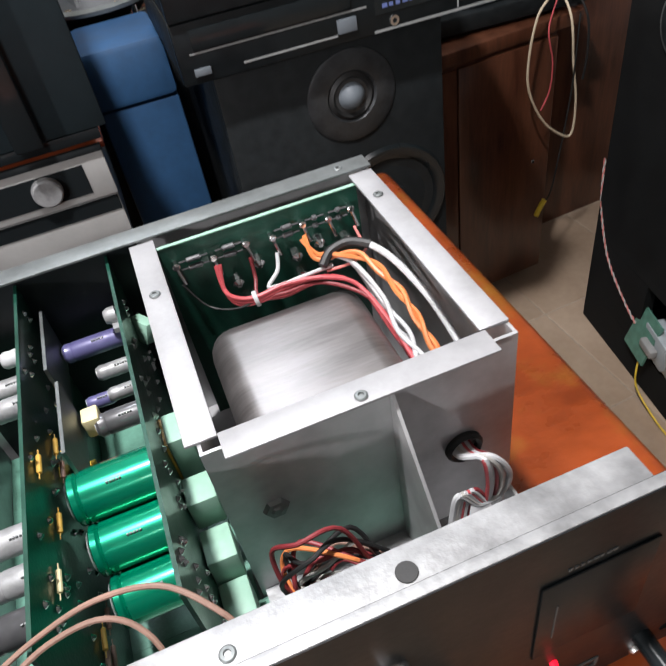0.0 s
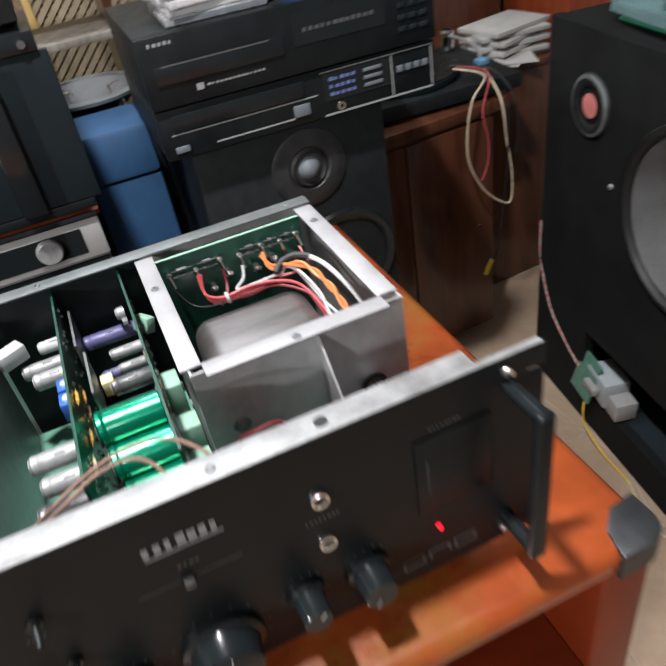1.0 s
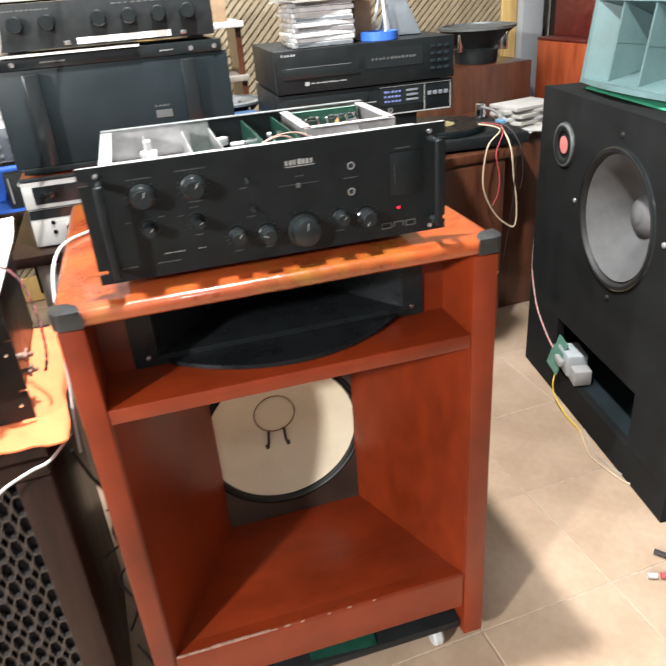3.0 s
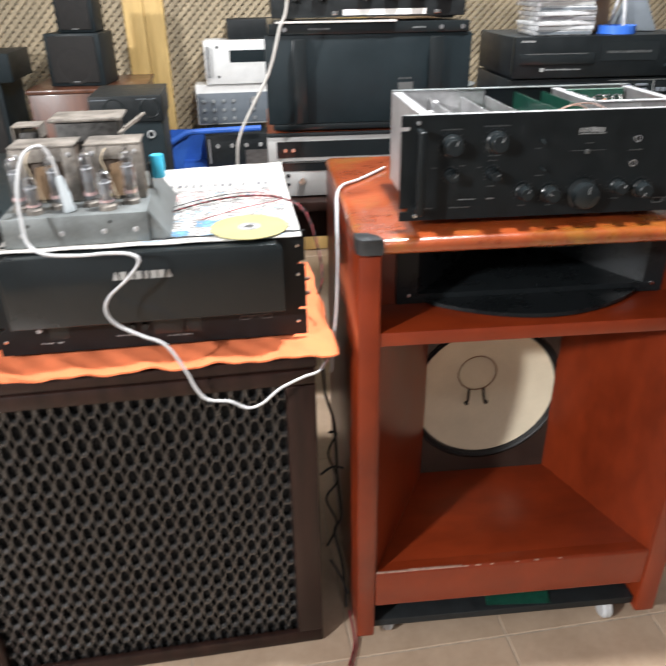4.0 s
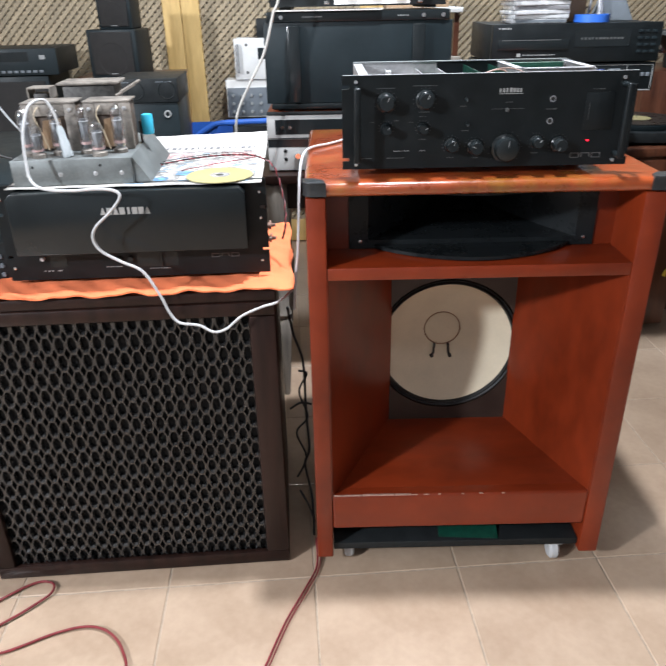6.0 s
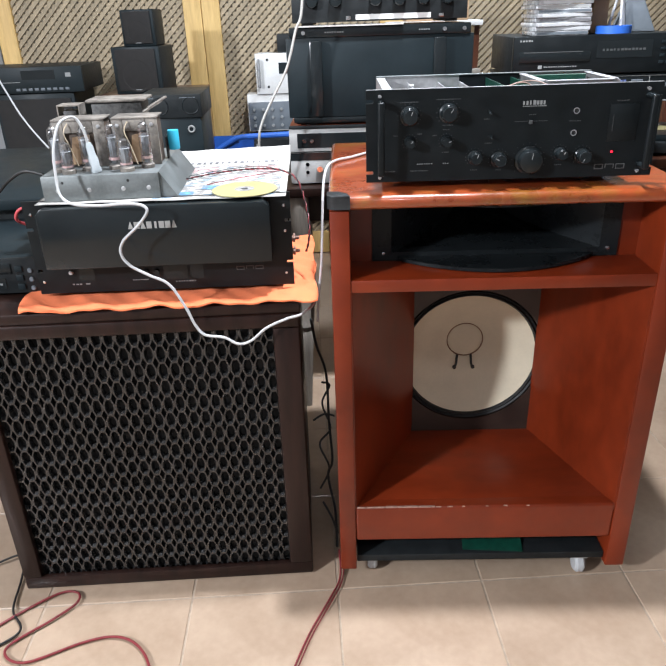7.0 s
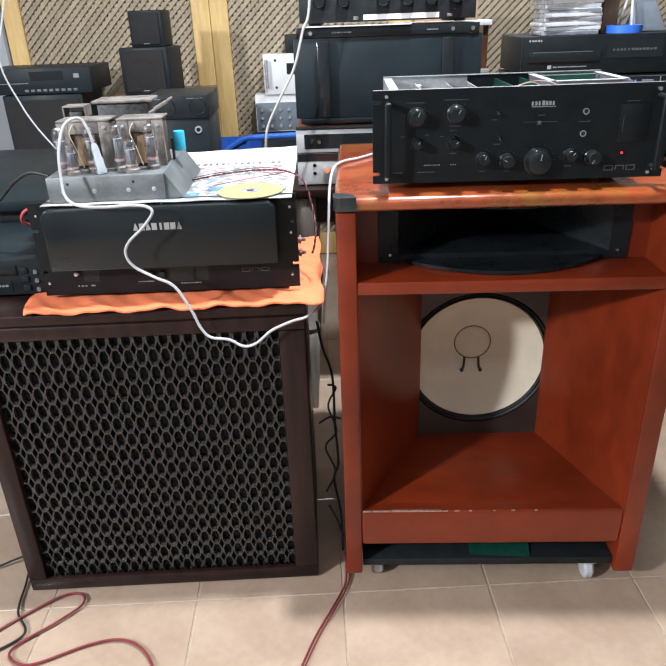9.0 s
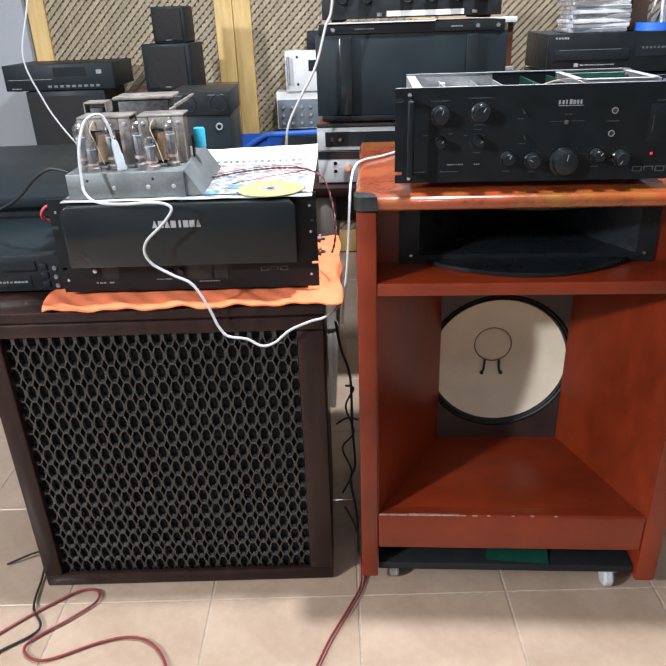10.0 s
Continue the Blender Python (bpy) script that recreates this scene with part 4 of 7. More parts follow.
part("trimmer", [lathe([(0, 0.007), (0.0035, 0.0065), (0.0048, 0.004), (0.0048, 0)], Matrix.Translation((0.2845, 0.2235, 1.009)) @ Matrix.Rotation(radians(-90), 4, "Y"), 16), box(0.281, 0.2845, 0.214, 0.233, 1.004, 1.007)], M["rail"], cardA)
for y0, y1, x, z0 in ((0.130, 0.176, 0.2515, 0.985), (0.187, 0.236, 0.2470, 0.985)):
    part("heat_sink", box(x, x + 0.0016, y0, y1, z0, 1.018), M["galv"], cardB)
for i in range(120):
    q = random.Random(100 + i)
    c = cardA if i % 2 else cardB
    xf = 0.2909 if i % 2 else 0.2427
    y, z = q.uniform(0.05, 0.235), q.uniform(0.955, 1.03)
    part("solder_joint", lathe([(0, 0.0018), (0.0008, 0.0012), (0.0017, 0)], Matrix.Translation((xf, y, z)) @ Matrix.Rotation(radians(90), 4, "Y"), 8), M["chrome"], c)
for i in range(14):
    q = random.Random(200 + i)
    y, z = q.uniform(0.06, 0.22), q.uniform(0.94, 1.025)
    xs = q.choice((0.2440, 0.2880))
    part("resistor", [rod((xs, y - 0.005, z), (xs, y + 0.005, z), 0.0012, 8, 0.0004), rod((xs, y - 0.008, z), (xs, y + 0.008, z), 0.0003, 5)], M[q.choice(("cream", "brown_wire", "amber", "galv"))], cardA if xs > 0.26 else cardB)
part("trimmer", [box(0.2432, 0.251, 0.152, 0.158, 0.974, 0.982, 0.001), rod((0.25, 0.155, 0.978), (0.254, 0.155, 0.978), 0.002, 10)], M["yellow"], cardB)
# left of the second card
for y in (0.150, 0.166):
    part("trimmer", [box(0.2290, 0.2408, y - 0.0065, y + 0.0065, 0.993, 1.007, 0.001)], M["blue"], cardB)
    part("trimmer_dial", lathe([(0, 0.0012), (0.003, 0.001), (0.0035, 0)], Matrix.Translation((0.2345, y, 1.007)), 12), M["white"], cardB)
for x0, x1, y, z, r, c in ((0.196, 0.233, 0.118, 0.990, 0.0065, "rail"), (0.200, 0.233, 0.101, 0.985, 0.0065, "rail"), (0.196, 0.233, 0.083, 0.980, 0.0075, "cap_grey"), (0.205, 0.233, 0.195, 0.995, 0.006, "rail"), (0.198, 0.233, 0.212, 0.994, 0.0055, "rail"), (0.212, 0.233, 0.228, 1.0, 0.0048, "white")):
    axial(cardB, x0 + 0.0075, x1 + 0.0075, y, z, r, c)
part("relay", box(0.190, 0.232, 0.054, 0.072, 0.944, 0.962, 0.002), M["rubber"], cardB)
part("relay", moved(box(-0.010, 0.010, -0.006, 0.006, 0, 0.012, 0.001), pose(0.203, 0.215, 1.004, 0, 0, 30)), M["white"], cardB)
for x, y0, y1, m_ in ((0.088, 0.0202, 0.232, "steel"), (0.146, 0.03, 0.232, "steel"), (0.188, 0.03, 0.232, "steel")):
    part("partition", box(x, x + 0.0013, y0, y1, 0.9005, 1.030), M[m_], pre)
for x, y, z, d in ((0.092, 0.190, 1.003, 0.012), (0.075, 0.05, 0.998, 0.014), (0.095, 0.055, 1.004, 0.010), (0.060, 0.06, 0.99, 0.012)):
    part("terminal", [box(x - d, x + d, y - d * 0.7, y + d * 0.7, 0.9005, z + 0.012, 0.002), rod((x, y, z + 0.01), (x, y, z + 0.028), d * 0.45, 14, 0.002)], M["white"], pre)
wire([(0.309, 0.012, 1.030), (0.300, 0.024, 1.039), (0.286, 0.036, 1.044), (0.266, 0.040, 1.044), (0.246, 0.038, 1.040), (0.225, 0.036, 1.03), (0.20, 0.04, 1.01), (0.17, 0.05, 0.98)], 0.0010, "brown_wire", pre)
wire([(0.283, 0.010, 1.020), (0.279, 0.026, 1.034), (0.268, 0.034, 1.042), (0.250, 0.034, 1.041), (0.230, 0.030, 1.033), (0.205, 0.034, 1.015), (0.18, 0.045, 0.985)], 0.0010, "brown_wire", pre)
wire([(0.282, 0.009, 1.015), (0.266, 0.020, 1.031), (0.249, 0.022, 1.035), (0.226, 0.02, 1.028), (0.19, 0.03, 1.0)], 0.0010, "brown_wire", pre)
for x, y in ((0.06, 0.075), (0.42, 0.075), (0.06, 0.22), (0.42, 0.22)):
    part("foot", lathe([(0, 0.0158), (0.009, 0.0158), (0.011, 0.002), (0.010, 0), (0, 0)], Matrix.Translation((x, y, CT)), 20), M["rubber"], pre)

# ---- the black power amplifier on the cloth ----
az = thing("power_amplifier", (-0.138, 0.05, 0.683), "black rack power amplifier resting on the orange cloth", "amplifier", 2.6, local=True)
zb = 0.006
fp = part("faceplate", moved(rack_plate(PW, zb, 0.184, [0.052, 0.132]), Matrix.Translation((-PW, 0, 0))), M["black"], az)
part("case", box(-0.462, -0.02, 0.0055, 0.34, 0.008, 0.180, 0.002), M["black"], az)
pr = part("raised_panel", prism([(-0.448, 0.066), (-0.036, 0.066), (-0.036, 0.168), (-0.046, 0.178), (-0.438, 0.178), (-0.448, 0.168)], -0.038, -0.0005, XZ, 0.0025), M["black_gloss"], az, "raised glossy black front panel")
for i, shape in enumerate(("wedge", "block", "wedge", "block", "bar", "block", "block", "wedge")):
    a = -0.288 + i * 0.0110 + (0.003 if shape == "bar" else 0)
    w = 0.004 if shape == "bar" else 0.0092
    top_x = (a + w * 0.42, a + w * 0.58) if shape == "wedge" else (a, a + w)
    part("logo_shape", prism([(a, 0.1375), (a + w, 0.1375), (top_x[1], 0.1500), (top_x[0], 0.1500)], -0.0388, -0.0381, XZ), M["grey"], pr, "pale plain emblem shape")
for i in range(3):
    a = -0.108 + i * 0.018
    part("badge", [box(a, a + 0.015, -0.0006, 0, 0.0455, 0.0468), box(a, a + 0.0014, -0.0006, 0, 0.0405, 0.0454), box(a + 0.0136, a + 0.015, -0.0006, 0, 0.0405, 0.0454)] + ([box(a, a + 0.015, -0.0006, 0, 0.0392, 0.0404)] if i != 1 else []), M["dim_mark"], fp)
part("window", box(-0.405, -0.375, -0.001, 0, 0.030, 0.054), M["black_gloss"], fp)
part("meter", box(-0.245, -0.20, -0.001, 0, 0.026, 0.054), M["black_gloss"], fp)
part("meter", box(-0.195, -0.17, -0.001, 0, 0.026, 0.054), M["black_gloss"], fp)
for x, z, r in ((-0.418, 0.048, 0.004), (-0.278, 0.042, 0.006), (-0.258, 0.042, 0.006)):
    part("button", lathe([(0, 0.006), (r * 0.9, 0.006), (r, 0.005), (r, 0)], front(x, 0, z), 18), M["white" if r < 0.005 else "black_gloss"], fp)
part("caption", bars(-0.42, -0.40, 0.022, 0.0245, 0, 3, 1) + bars(-0.395, -0.385, 0.022, 0.0245, 0, 1, 2) + bars(-0.305, -0.275, 0.0265, 0.0285, 0, 8, 3) + bars(-0.225, -0.185, 0.0205, 0.0225, 0, 8, 3), M["mark"], fp)
for x, z in ((-0.012, 0.160), (-0.012, 0.112), (-0.014, 0.030), (-0.470, 0.160), (-0.472, 0.03), (-0.24, 0.188)):
    part("bolt", lathe([(0, 0.002), (0.002, 0.002), (0.003, 0.001), (0.003, 0)], front(x, 0, min(z, 0.18)), 12), M["chrome"], fp)
for z in (0.078, 0.052):
    bpst = part("binding_post", [rod((-0.02, 0.06, z), (0.004, 0.06, z), 0.006, 14, 0.002), rod((-0.004, 0.06, z), (0.012, 0.055, z + 0.003), 0.0035, 12, 0.001), box(0.0, 0.004, 0.045, 0.075, z - 0.003, z + 0.006, 0.001)], M["brown_wire"], az, "brass binding post")
for x in (-0.44, -0.04):
    for y in (0.03, 0.3):
        part("foot", lathe([(0, 0.008), (0.012, 0.008), (0.013, 0.0), (0, 0.0)], Matrix.Translation((x, y, 0)), 18), M["rubber"], az)

# newspaper, gold disc, tube amplifier on top of it
ZA = 0.8635
np_ = thing("newspaper", (-0.33, 0.18, ZA), "printed newspaper spread under the tube amplifier", "newspaper", 2.6, local=True)
sh = bmesh.new()
vs = []
for j in range(15):
    for i in range(25):
        x, y = -0.265 + 0.445 * i / 24, -0.158 + 0.40 * j / 14
        lift = 0.018 * max(0, (y - 0.17) / 0.07) ** 2 * (0.5 + 0.5 * max(0, i / 24)) if y > 0.17 else 0
        vs.append(sh.verts.new((x, y, 0.001 + lift + 0.0006 * math.sin(i * 1.3 + j))))
for j in range(14):
    for i in range(24):
        sh.faces.new((vs[j * 25 + i], vs[j * 25 + i + 1], vs[(j + 1) * 25 + i + 1], vs[(j + 1) * 25 + i]))
ret = bmesh.ops.extrude_face_region(sh, geom=sh.faces[:])
for v in ret["geom"]:
    if isinstance(v, bmesh.types.BMVert):
        v.co.z += 0.0012
part("sheet", sh, M["paper"], np_, crease=80)
q = random.Random(11)
heads, lines, blues, pinks = [], [], [], []
for i in range(16):
    x = -0.05 + i * 0.0135
    heads.append(box(x, x + q.uniform(0.002, 0.009), 0.148, 0.166, 0.0030, 0.0034))
for r_ in range(38):
    y = -0.148 + r_ * 0.0082
    if 0.13 < y < 0.165:
        continue
    x = -0.06
    while x < 0.165:
        w = q.uniform(0.008, 0.034)
        (lines if q.random() < 0.80 else q.choice((blues, pinks))).append(box(x, min(0.168, x + w), y, y + 0.0017, 0.0030, 0.0034))
        x += w + q.uniform(0.005, 0.020)
for x, y, w, d, lst in ((0.07, -0.02, 0.05, 0.05, pinks), (-0.04, -0.13, 0.05, 0.025, blues), (0.02, -0.09, 0.04, 0.03, blues), (0.11, 0.05, 0.05, 0.06, pinks), (-0.03, 0.06, 0.06, 0.05, pinks)):
    lst.append(box(x, x + w, y, y + d, 0.0026, 0.0029))
part("headline", heads, M["ink"], np_)
for nm, lst, mk in (("print", lines, "ink"), ("print", blues, "blue_ink"), ("picture", pinks, "pink_ink")):
    tagged(part(nm, lst, M[mk], np_), kind="stuff")
disc = thing("compact_disc", (-0.222, 0.075, ZA), "golden compact disc lying on the newspaper", "disc")
part("disc", moved(lathe([(0.0075, 0), (0.060, 0), (0.060, 0.0012), (0.0075, 0.0012)], Matrix.Translation((-0.222, 0.075, ZA + 0.0045)), 48, True), Matrix.Identity(4)), M["gold"], disc)
part("hub", lathe([(0.0075, 0.0), (0.018, 0.0), (0.018, 0.0015), (0.0075, 0.0015)], Matrix.Translation((-0.222, 0.075, ZA + 0.0045)), 32, True), M["case"], disc)

ta = thing("tube_amplifier", (-0.466, 0.09, ZA + 0.002), "bare grey steel tube amplifier with glass valves and transformers", "amplifier", 4, local=True)
chs = part("chassis", box(-0.112, 0.094, -0.06, 0.19, 0.001, 0.046, 0.0015), M["galv"], ta, "dull grey folded steel chassis")
part("side_skirt", prism([(0.0945, 0.001), (0.124, 0.001), (0.0945, 0.046)], -0.055, 0.185, XZ), M["galv"], chs)
for x in (-0.085, -0.03, 0.03, 0.075):
    part("rivet", lathe([(0, 0.001), (0.003, 0.0008), (0.004, 0)], front(x, -0.06, 0.02), 12), M["steel"], chs)
part("hole", lathe([(0, 0.0004), (0.0025, 0.0003)], front(-0.075, -0.06, 0.034), 10), M["rubber"], chs)
part("hole", lathe([(0, 0.0004), (0.0025, 0.0003)], front(0.04, -0.06, 0.034), 10), M["rubber"], chs)


def valve(x, y, h, r):
    v = part("valve", lathe([(r * 0.9, 0.008), (r, 0.012), (r, h * 0.80), (r * 0.86, h * 0.89), (r * 0.45, h * 0.945), (r * 0.2, h * 0.96), (r * 0.16, h), (0, h * 1.02)], Matrix.Translation((x, y, 0.046)), 24), M["glass"], ta, "clear glass valve with silver getter")
    part("plate", [box(x - r * 0.6, x + r * 0.6, y - r * 0.4, y + r * 0.4, 0.046 + h * 0.16, 0.046 + h * 0.66, 0.002), rod((x, y, 0.046 + h * 0.12), (x, y, 0.046 + h * 0.72), r * 0.5, 8)], M["clear_print"], v)
    part("base", lathe([(0, 0), (r * 1.15, 0), (r * 1.15, 0.006), (r * 0.8, 0.009), (0, 0.009)], Matrix.Translation((x, y, 0.0462)), 20), M["dusty"], v)
    part("getter", lathe([(r * 0.62, h * 0.905), (r * 0.42, h * 0.935), (0, h * 0.945)], Matrix.Translation((x, y, 0.046)), 20), M["chrome"], v)
    part("mica", lathe([(0, 0), (r * 0.8, 0), (r * 0.8, 0.0008), (0, 0.0008)], Matrix.Translation((x, y, 0.046 + h * 0.66)), 16), M["white"], v)
    part("print_band", lathe([(r * 0.97, 0.046 + h * 0.2), (r * 0.97, 0.046 + h * 0.26)], Matrix.Translation((x, y, 0)), 20), M["pink_ink"], v)


for x, y, h, r in ((-0.088, -0.02, 0.084, 0.0105), (-0.066, -0.038, 0.057, 0.0105), (-0.036, -0.016, 0.082, 0.0105), (0.011, -0.012, 0.084, 0.0105), (0.037, -0.036, 0.060, 0.0115), (0.069, -0.010, 0.084, 0.0105)):
    valve(x, y, h, r)
for x0, x1 in ((-0.100, -0.006), (0.008, 0.090)):
    t_ = part("transformer", box(x0 + 0.003, x1 - 0.003, 0.020, 0.070, 0.047, 0.128, 0.002), M["winding"], ta, "dusty transformer with a bare winding in a steel frame")
    part("top_plate", box(x0, x1, 0.012, 0.075, 0.1285, 0.132, 0.001), M["dusty"], t_)
    for a, b in ((x0, x0 + 0.020), (x1 - 0.020, x1)):
        part("frame_limb", box(a, b, 0.0125, 0.0195, 0.047, 0.1282, 0.001), M["dusty"], t_)
    part("frame_limb", box(x0 + 0.0203, x1 - 0.0203, 0.0130, 0.0195, 0.108, 0.1282, 0.001), M["dusty"], t_)
    part("coil_cover", prism([(x0 + 0.026, 0.052), (x1 - 0.026, 0.052), (x1 - 0.030, 0.104), (x0 + 0.034, 0.100)], 0.0135, 0.0195, XZ), M["card"], t_)
    for sx in (x0 + 0.010, x1 - 0.010):
        part("bolt", lathe([(0, 0.004), (0.003, 0.0035), (0.0042, 0)], front(sx, 0.0125, 0.118), 6), M["steel"], t_)
    part("lead", tube([(x0 + 0.03, 0.011, 0.125), (x0 + 0.024, 0.002, 0.110), (x0 + 0.032, 0.0, 0.085), (x0 + 0.040, 0.004, 0.050)], 0.0009, 6), M["cream_wire"], t_)
t_ = part("mains_transformer", box(-0.046, 0.050, 0.097, 0.162, 0.047, 0.150, 0.003), M["lamination"], ta, "speckled black mains transformer under a dusty steel cover")
part("end_bell", box(-0.054, 0.058, 0.090, 0.170, 0.1505, 0.156, 0.002), M["dusty"], t_)
ck = part("choke", box(-0.100, -0.074, 0.095, 0.125, 0.047, 0.138, 0.002), M["lamination"], ta)
part("choke_frame", [box(-0.108, -0.066, 0.088, 0.130, 0.1465, 0.149), box(-0.108, -0.106, 0.088, 0.130, 0.047, 0.1464), box(-0.068, -0.066, 0.088, 0.130, 0.047, 0.1464)], M["dusty"], ck, "open steel bracket")
for k in range(2):
    part("bracket", moved(box(-0.003, 0.003, -0.026, 0.026, 0, 0.004, 0.001), pose(0.066 + 0.008 * k, 0.118 + 0.01 * k, 0.136 + 0.006 * k, 18, 0, -38)), M["dusty"], ta)
part("capacitor", lathe([(0, 0), (0.0100, 0), (0.0108, 0.002), (0.0108, 0.034), (0.0098, 0.036), (0, 0.035)], Matrix.Translation((0.106, 0.075, 0.0625)), 24), M["cyan"], ta, "bright cyan sleeve capacitor")
part("capacitor_clip", box(0.0910, 0.0945, 0.068, 0.082, 0.0465, 0.086), M["rubber"], ta)
plugm = part("plug", lathe([(0, 0), (0.0092, 0), (0.0098, 0.005), (0.0082, 0.009), (0.0086, 0.026), (0.0070, 0.029), (0.0064, 0.046), (0.0040, 0.052), (0, 0.052)], Matrix.Translation((-0.018, -0.036, 0.0465)) @ Matrix.Rotation(radians(-7), 4, "Y"), 20), M["plug"], ta, "pale grey moulded mains plug")


def cable(name, label, strands, category="cable", group=""):
    """A loose cable: its strands are parts."""
    p = strands[0][0][0]
    low = min((q for s in strands for q in s[0]), key=lambda q: q[2])
    ob = thing(name, low, label, category, group=group)
    for pts, r, c, *tw in strands:
        bm = twisted(pts, r, 2, tw[1], 6, 0, tw[0]) if tw else tube(pts, r, 8, 8)
        part("strand", bm, M[c], ob)
    return ob


ZG = -0.012
cable("mains_cable", "white mains cable looping from the tube amplifier over the loudspeaker grille", [([(-0.4885, 0.0525, 0.960), (-0.492, 0.050, 0.988), (-0.503, 0.045, 1.008), (-0.522, 0.025, 1.000), (-0.532, 0.006, 0.960), (-0.533, -0.004, 0.915), (-0.528, -0.012, 0.886), (-0.505, -0.020, 0.8725), (-0.460, -0.024, 0.870), (-0.415, -0.030, 0.8735), (-0.385, -0.032, 0.871), (-0.376, -0.034, 0.860), (-0.395, -0.036, 0.836), (-0.424, -0.036, 0.810), (-0.432, -0.037, 0.788), (-0.420, -0.038, 0.766), (-0.388, -0.038, 0.746), (-0.355, -0.037, 0.727), (-0.331, -0.036, 0.681), (-0.318, -0.035, 0.645), (-0.302, -0.035, 0.625), (-0.268, -0.035, 0.619), (-0.242, -0.035, 0.605), (-0.218, -0.033, 0.610), (-0.188, -0.030, 0.634), (-0.150, -0.022, 0.648), (-0.124, -0.012, 0.652), (-0.10, 0.05, 0.648)], 0.0025, "white")])
cable("mains_cable", "white mains cable hanging down beside the orange cabinet", [([(0.040, 0.37, 0.881), (0.015, 0.335, 0.881), (-0.022, 0.286, 0.881), (-0.054, 0.250, 0.882), (-0.071, 0.20, 0.880), (-0.078, 0.14, 0.862), (-0.082, 0.10, 0.80), (-0.086, 0.08, 0.72), (-0.093, 0.07, 0.66), (-0.098, 0.07, 0.60)], 0.0025, "white")])
cable("speaker_wire", "twisted red and black wire running over the newspaper", [([(-0.36, 0.16, ZA + 0.006), (-0.29, 0.22, ZA + 0.007), (-0.22, 0.24, ZA + 0.008), (-0.165, 0.2, ZA + 0.012), (-0.130, 0.17, 0.86), (-0.112, 0.13, 0.81), (-0.108, 0.10, 0.77), (-0.115, 0.09, 0.74)], 0.0012, c, k, 260) for k, c in ((0, "dark_red"), (1, "rubber"))])
cable("speaker_wire", "thin red and black wires lying on the newspaper", [([(-0.30, 0.12, ZA + 0.005), (-0.24, 0.17, ZA + 0.006), (-0.19, 0.19, ZA + 0.009), (-0.165, 0.2, ZA + 0.012)], 0.0007, "dark_red"), ([(-0.37, 0.18, ZA + 0.005), (-0.3, 0.24, ZA + 0.006), (-0.22, 0.26, ZA + 0.009), (-0.165, 0.2, ZA + 0.013)], 0.0007, "rubber")])

# ---- video deck beside the power amplifier, and the black units behind ----
vd = thing("video_deck", (-0.72, 0.06, 0.675), "black video recorder on the loudspeaker top, beside the amplifier", "video recorder", TURNED, local=True)
VB = part("case", box(-0.33, 0.085, 0.012, 0.30, 0.006, 0.074, 0.002), M["slate"], vd)
vf = part("front_panel", box(-0.33, 0.086, 0.0, 0.0115, 0.004, 0.0745, 0.002), M["black_plastic"], vd)
part("tape_door", box(-0.20, 0.035, -0.003, 0.0, 0.045, 0.066, 0.001), M["black_gloss"], vf)
part("display", box(-0.18, 0.02, -0.001, 0.0, 0.014, 0.036), M["black_gloss"], vf)
for i in range(3):
    part("button", box(0.042, 0.056, -0.003, 0, 0.012 + i * 0.018, 0.024 + i * 0.018, 0.001), M["slate"], vf)
    part("button", lathe([(0, 0.003), (0.004, 0.003), (0.005, 0)], front(0.070, 0, 0.014 + i * 0.018), 12), M["mid_grey"], vf)
part("caption", bars(-0.05, 0.015, 0.022, 0.026, -0.001, 9, 3) + bars(-0.10, -0.07, 0.055, 0.058, -0.003, 5, 4), M["mark"], vf)
for x in (-0.3, 0.06):
    part("foot", box(x - 0.012, x + 0.012, 0.03, 0.26, 0.0, 0.0055), M["rubber"], vd)

bt = thing("black_rack_table", (-0.98, 0.62, 0.0), "long black slab-topped equipment table", "table", TURNED, local=True)
part("tabletop", box(-0.62, 0.245, -0.30, 0.40, 0.775, 0.80, 0.003), M["slate"], bt)
part("apron", box(-0.60, 0.235, -0.27, -0.25, 0.60, 0.7745), M["black_plastic"], bt)
for x in (-0.59, 0.195):
    for y in (-0.26, 0.35):
        part("leg", box(x, x + 0.035, y, y + 0.035, 0.0, 0.7745, 0.002), M["black_plastic"], bt)

# small black units behind the tube amplifier
kb = thing("control_box", (-0.515, 0.93, 0.52), "small black control box with a ring knob", "equipment", TURNED, local=True)
part("case", box(-0.11, 0.056, -0.02, 0.20, 0.0, 0.370, 0.003), M["slate"], kb)
rk = part("ring_knob", lathe([(0.006, 0.004), (0.009, 0.005), (0.011, 0.003), (0.011, 0)], front(0.024, -0.02, 0.338), 24), M["mark"], kb)
ub = thing("tuner_box", (-0.545, 0.915, 0.8905), "flat black unit with two dim dials on the control box", "equipment", TURNED, local=True)
part("case", box(-0.092, 0.092, -0.012, 0.22, 0.0, 0.066, 0.003), M["black_plastic"], ub)
for x in (-0.03, 0.06):
    part("dial", lathe([(0.022, 0.0), (0.024, 0.001), (0.026, 0.0)], front(x, -0.012, 0.034), 28), M["black_gloss"], ub)
for a in (-0.09, 0.03):
    part("slot", box(a, a + 0.045, -0.0127, -0.012, 0.056, 0.058), M["mid_grey"], ub)
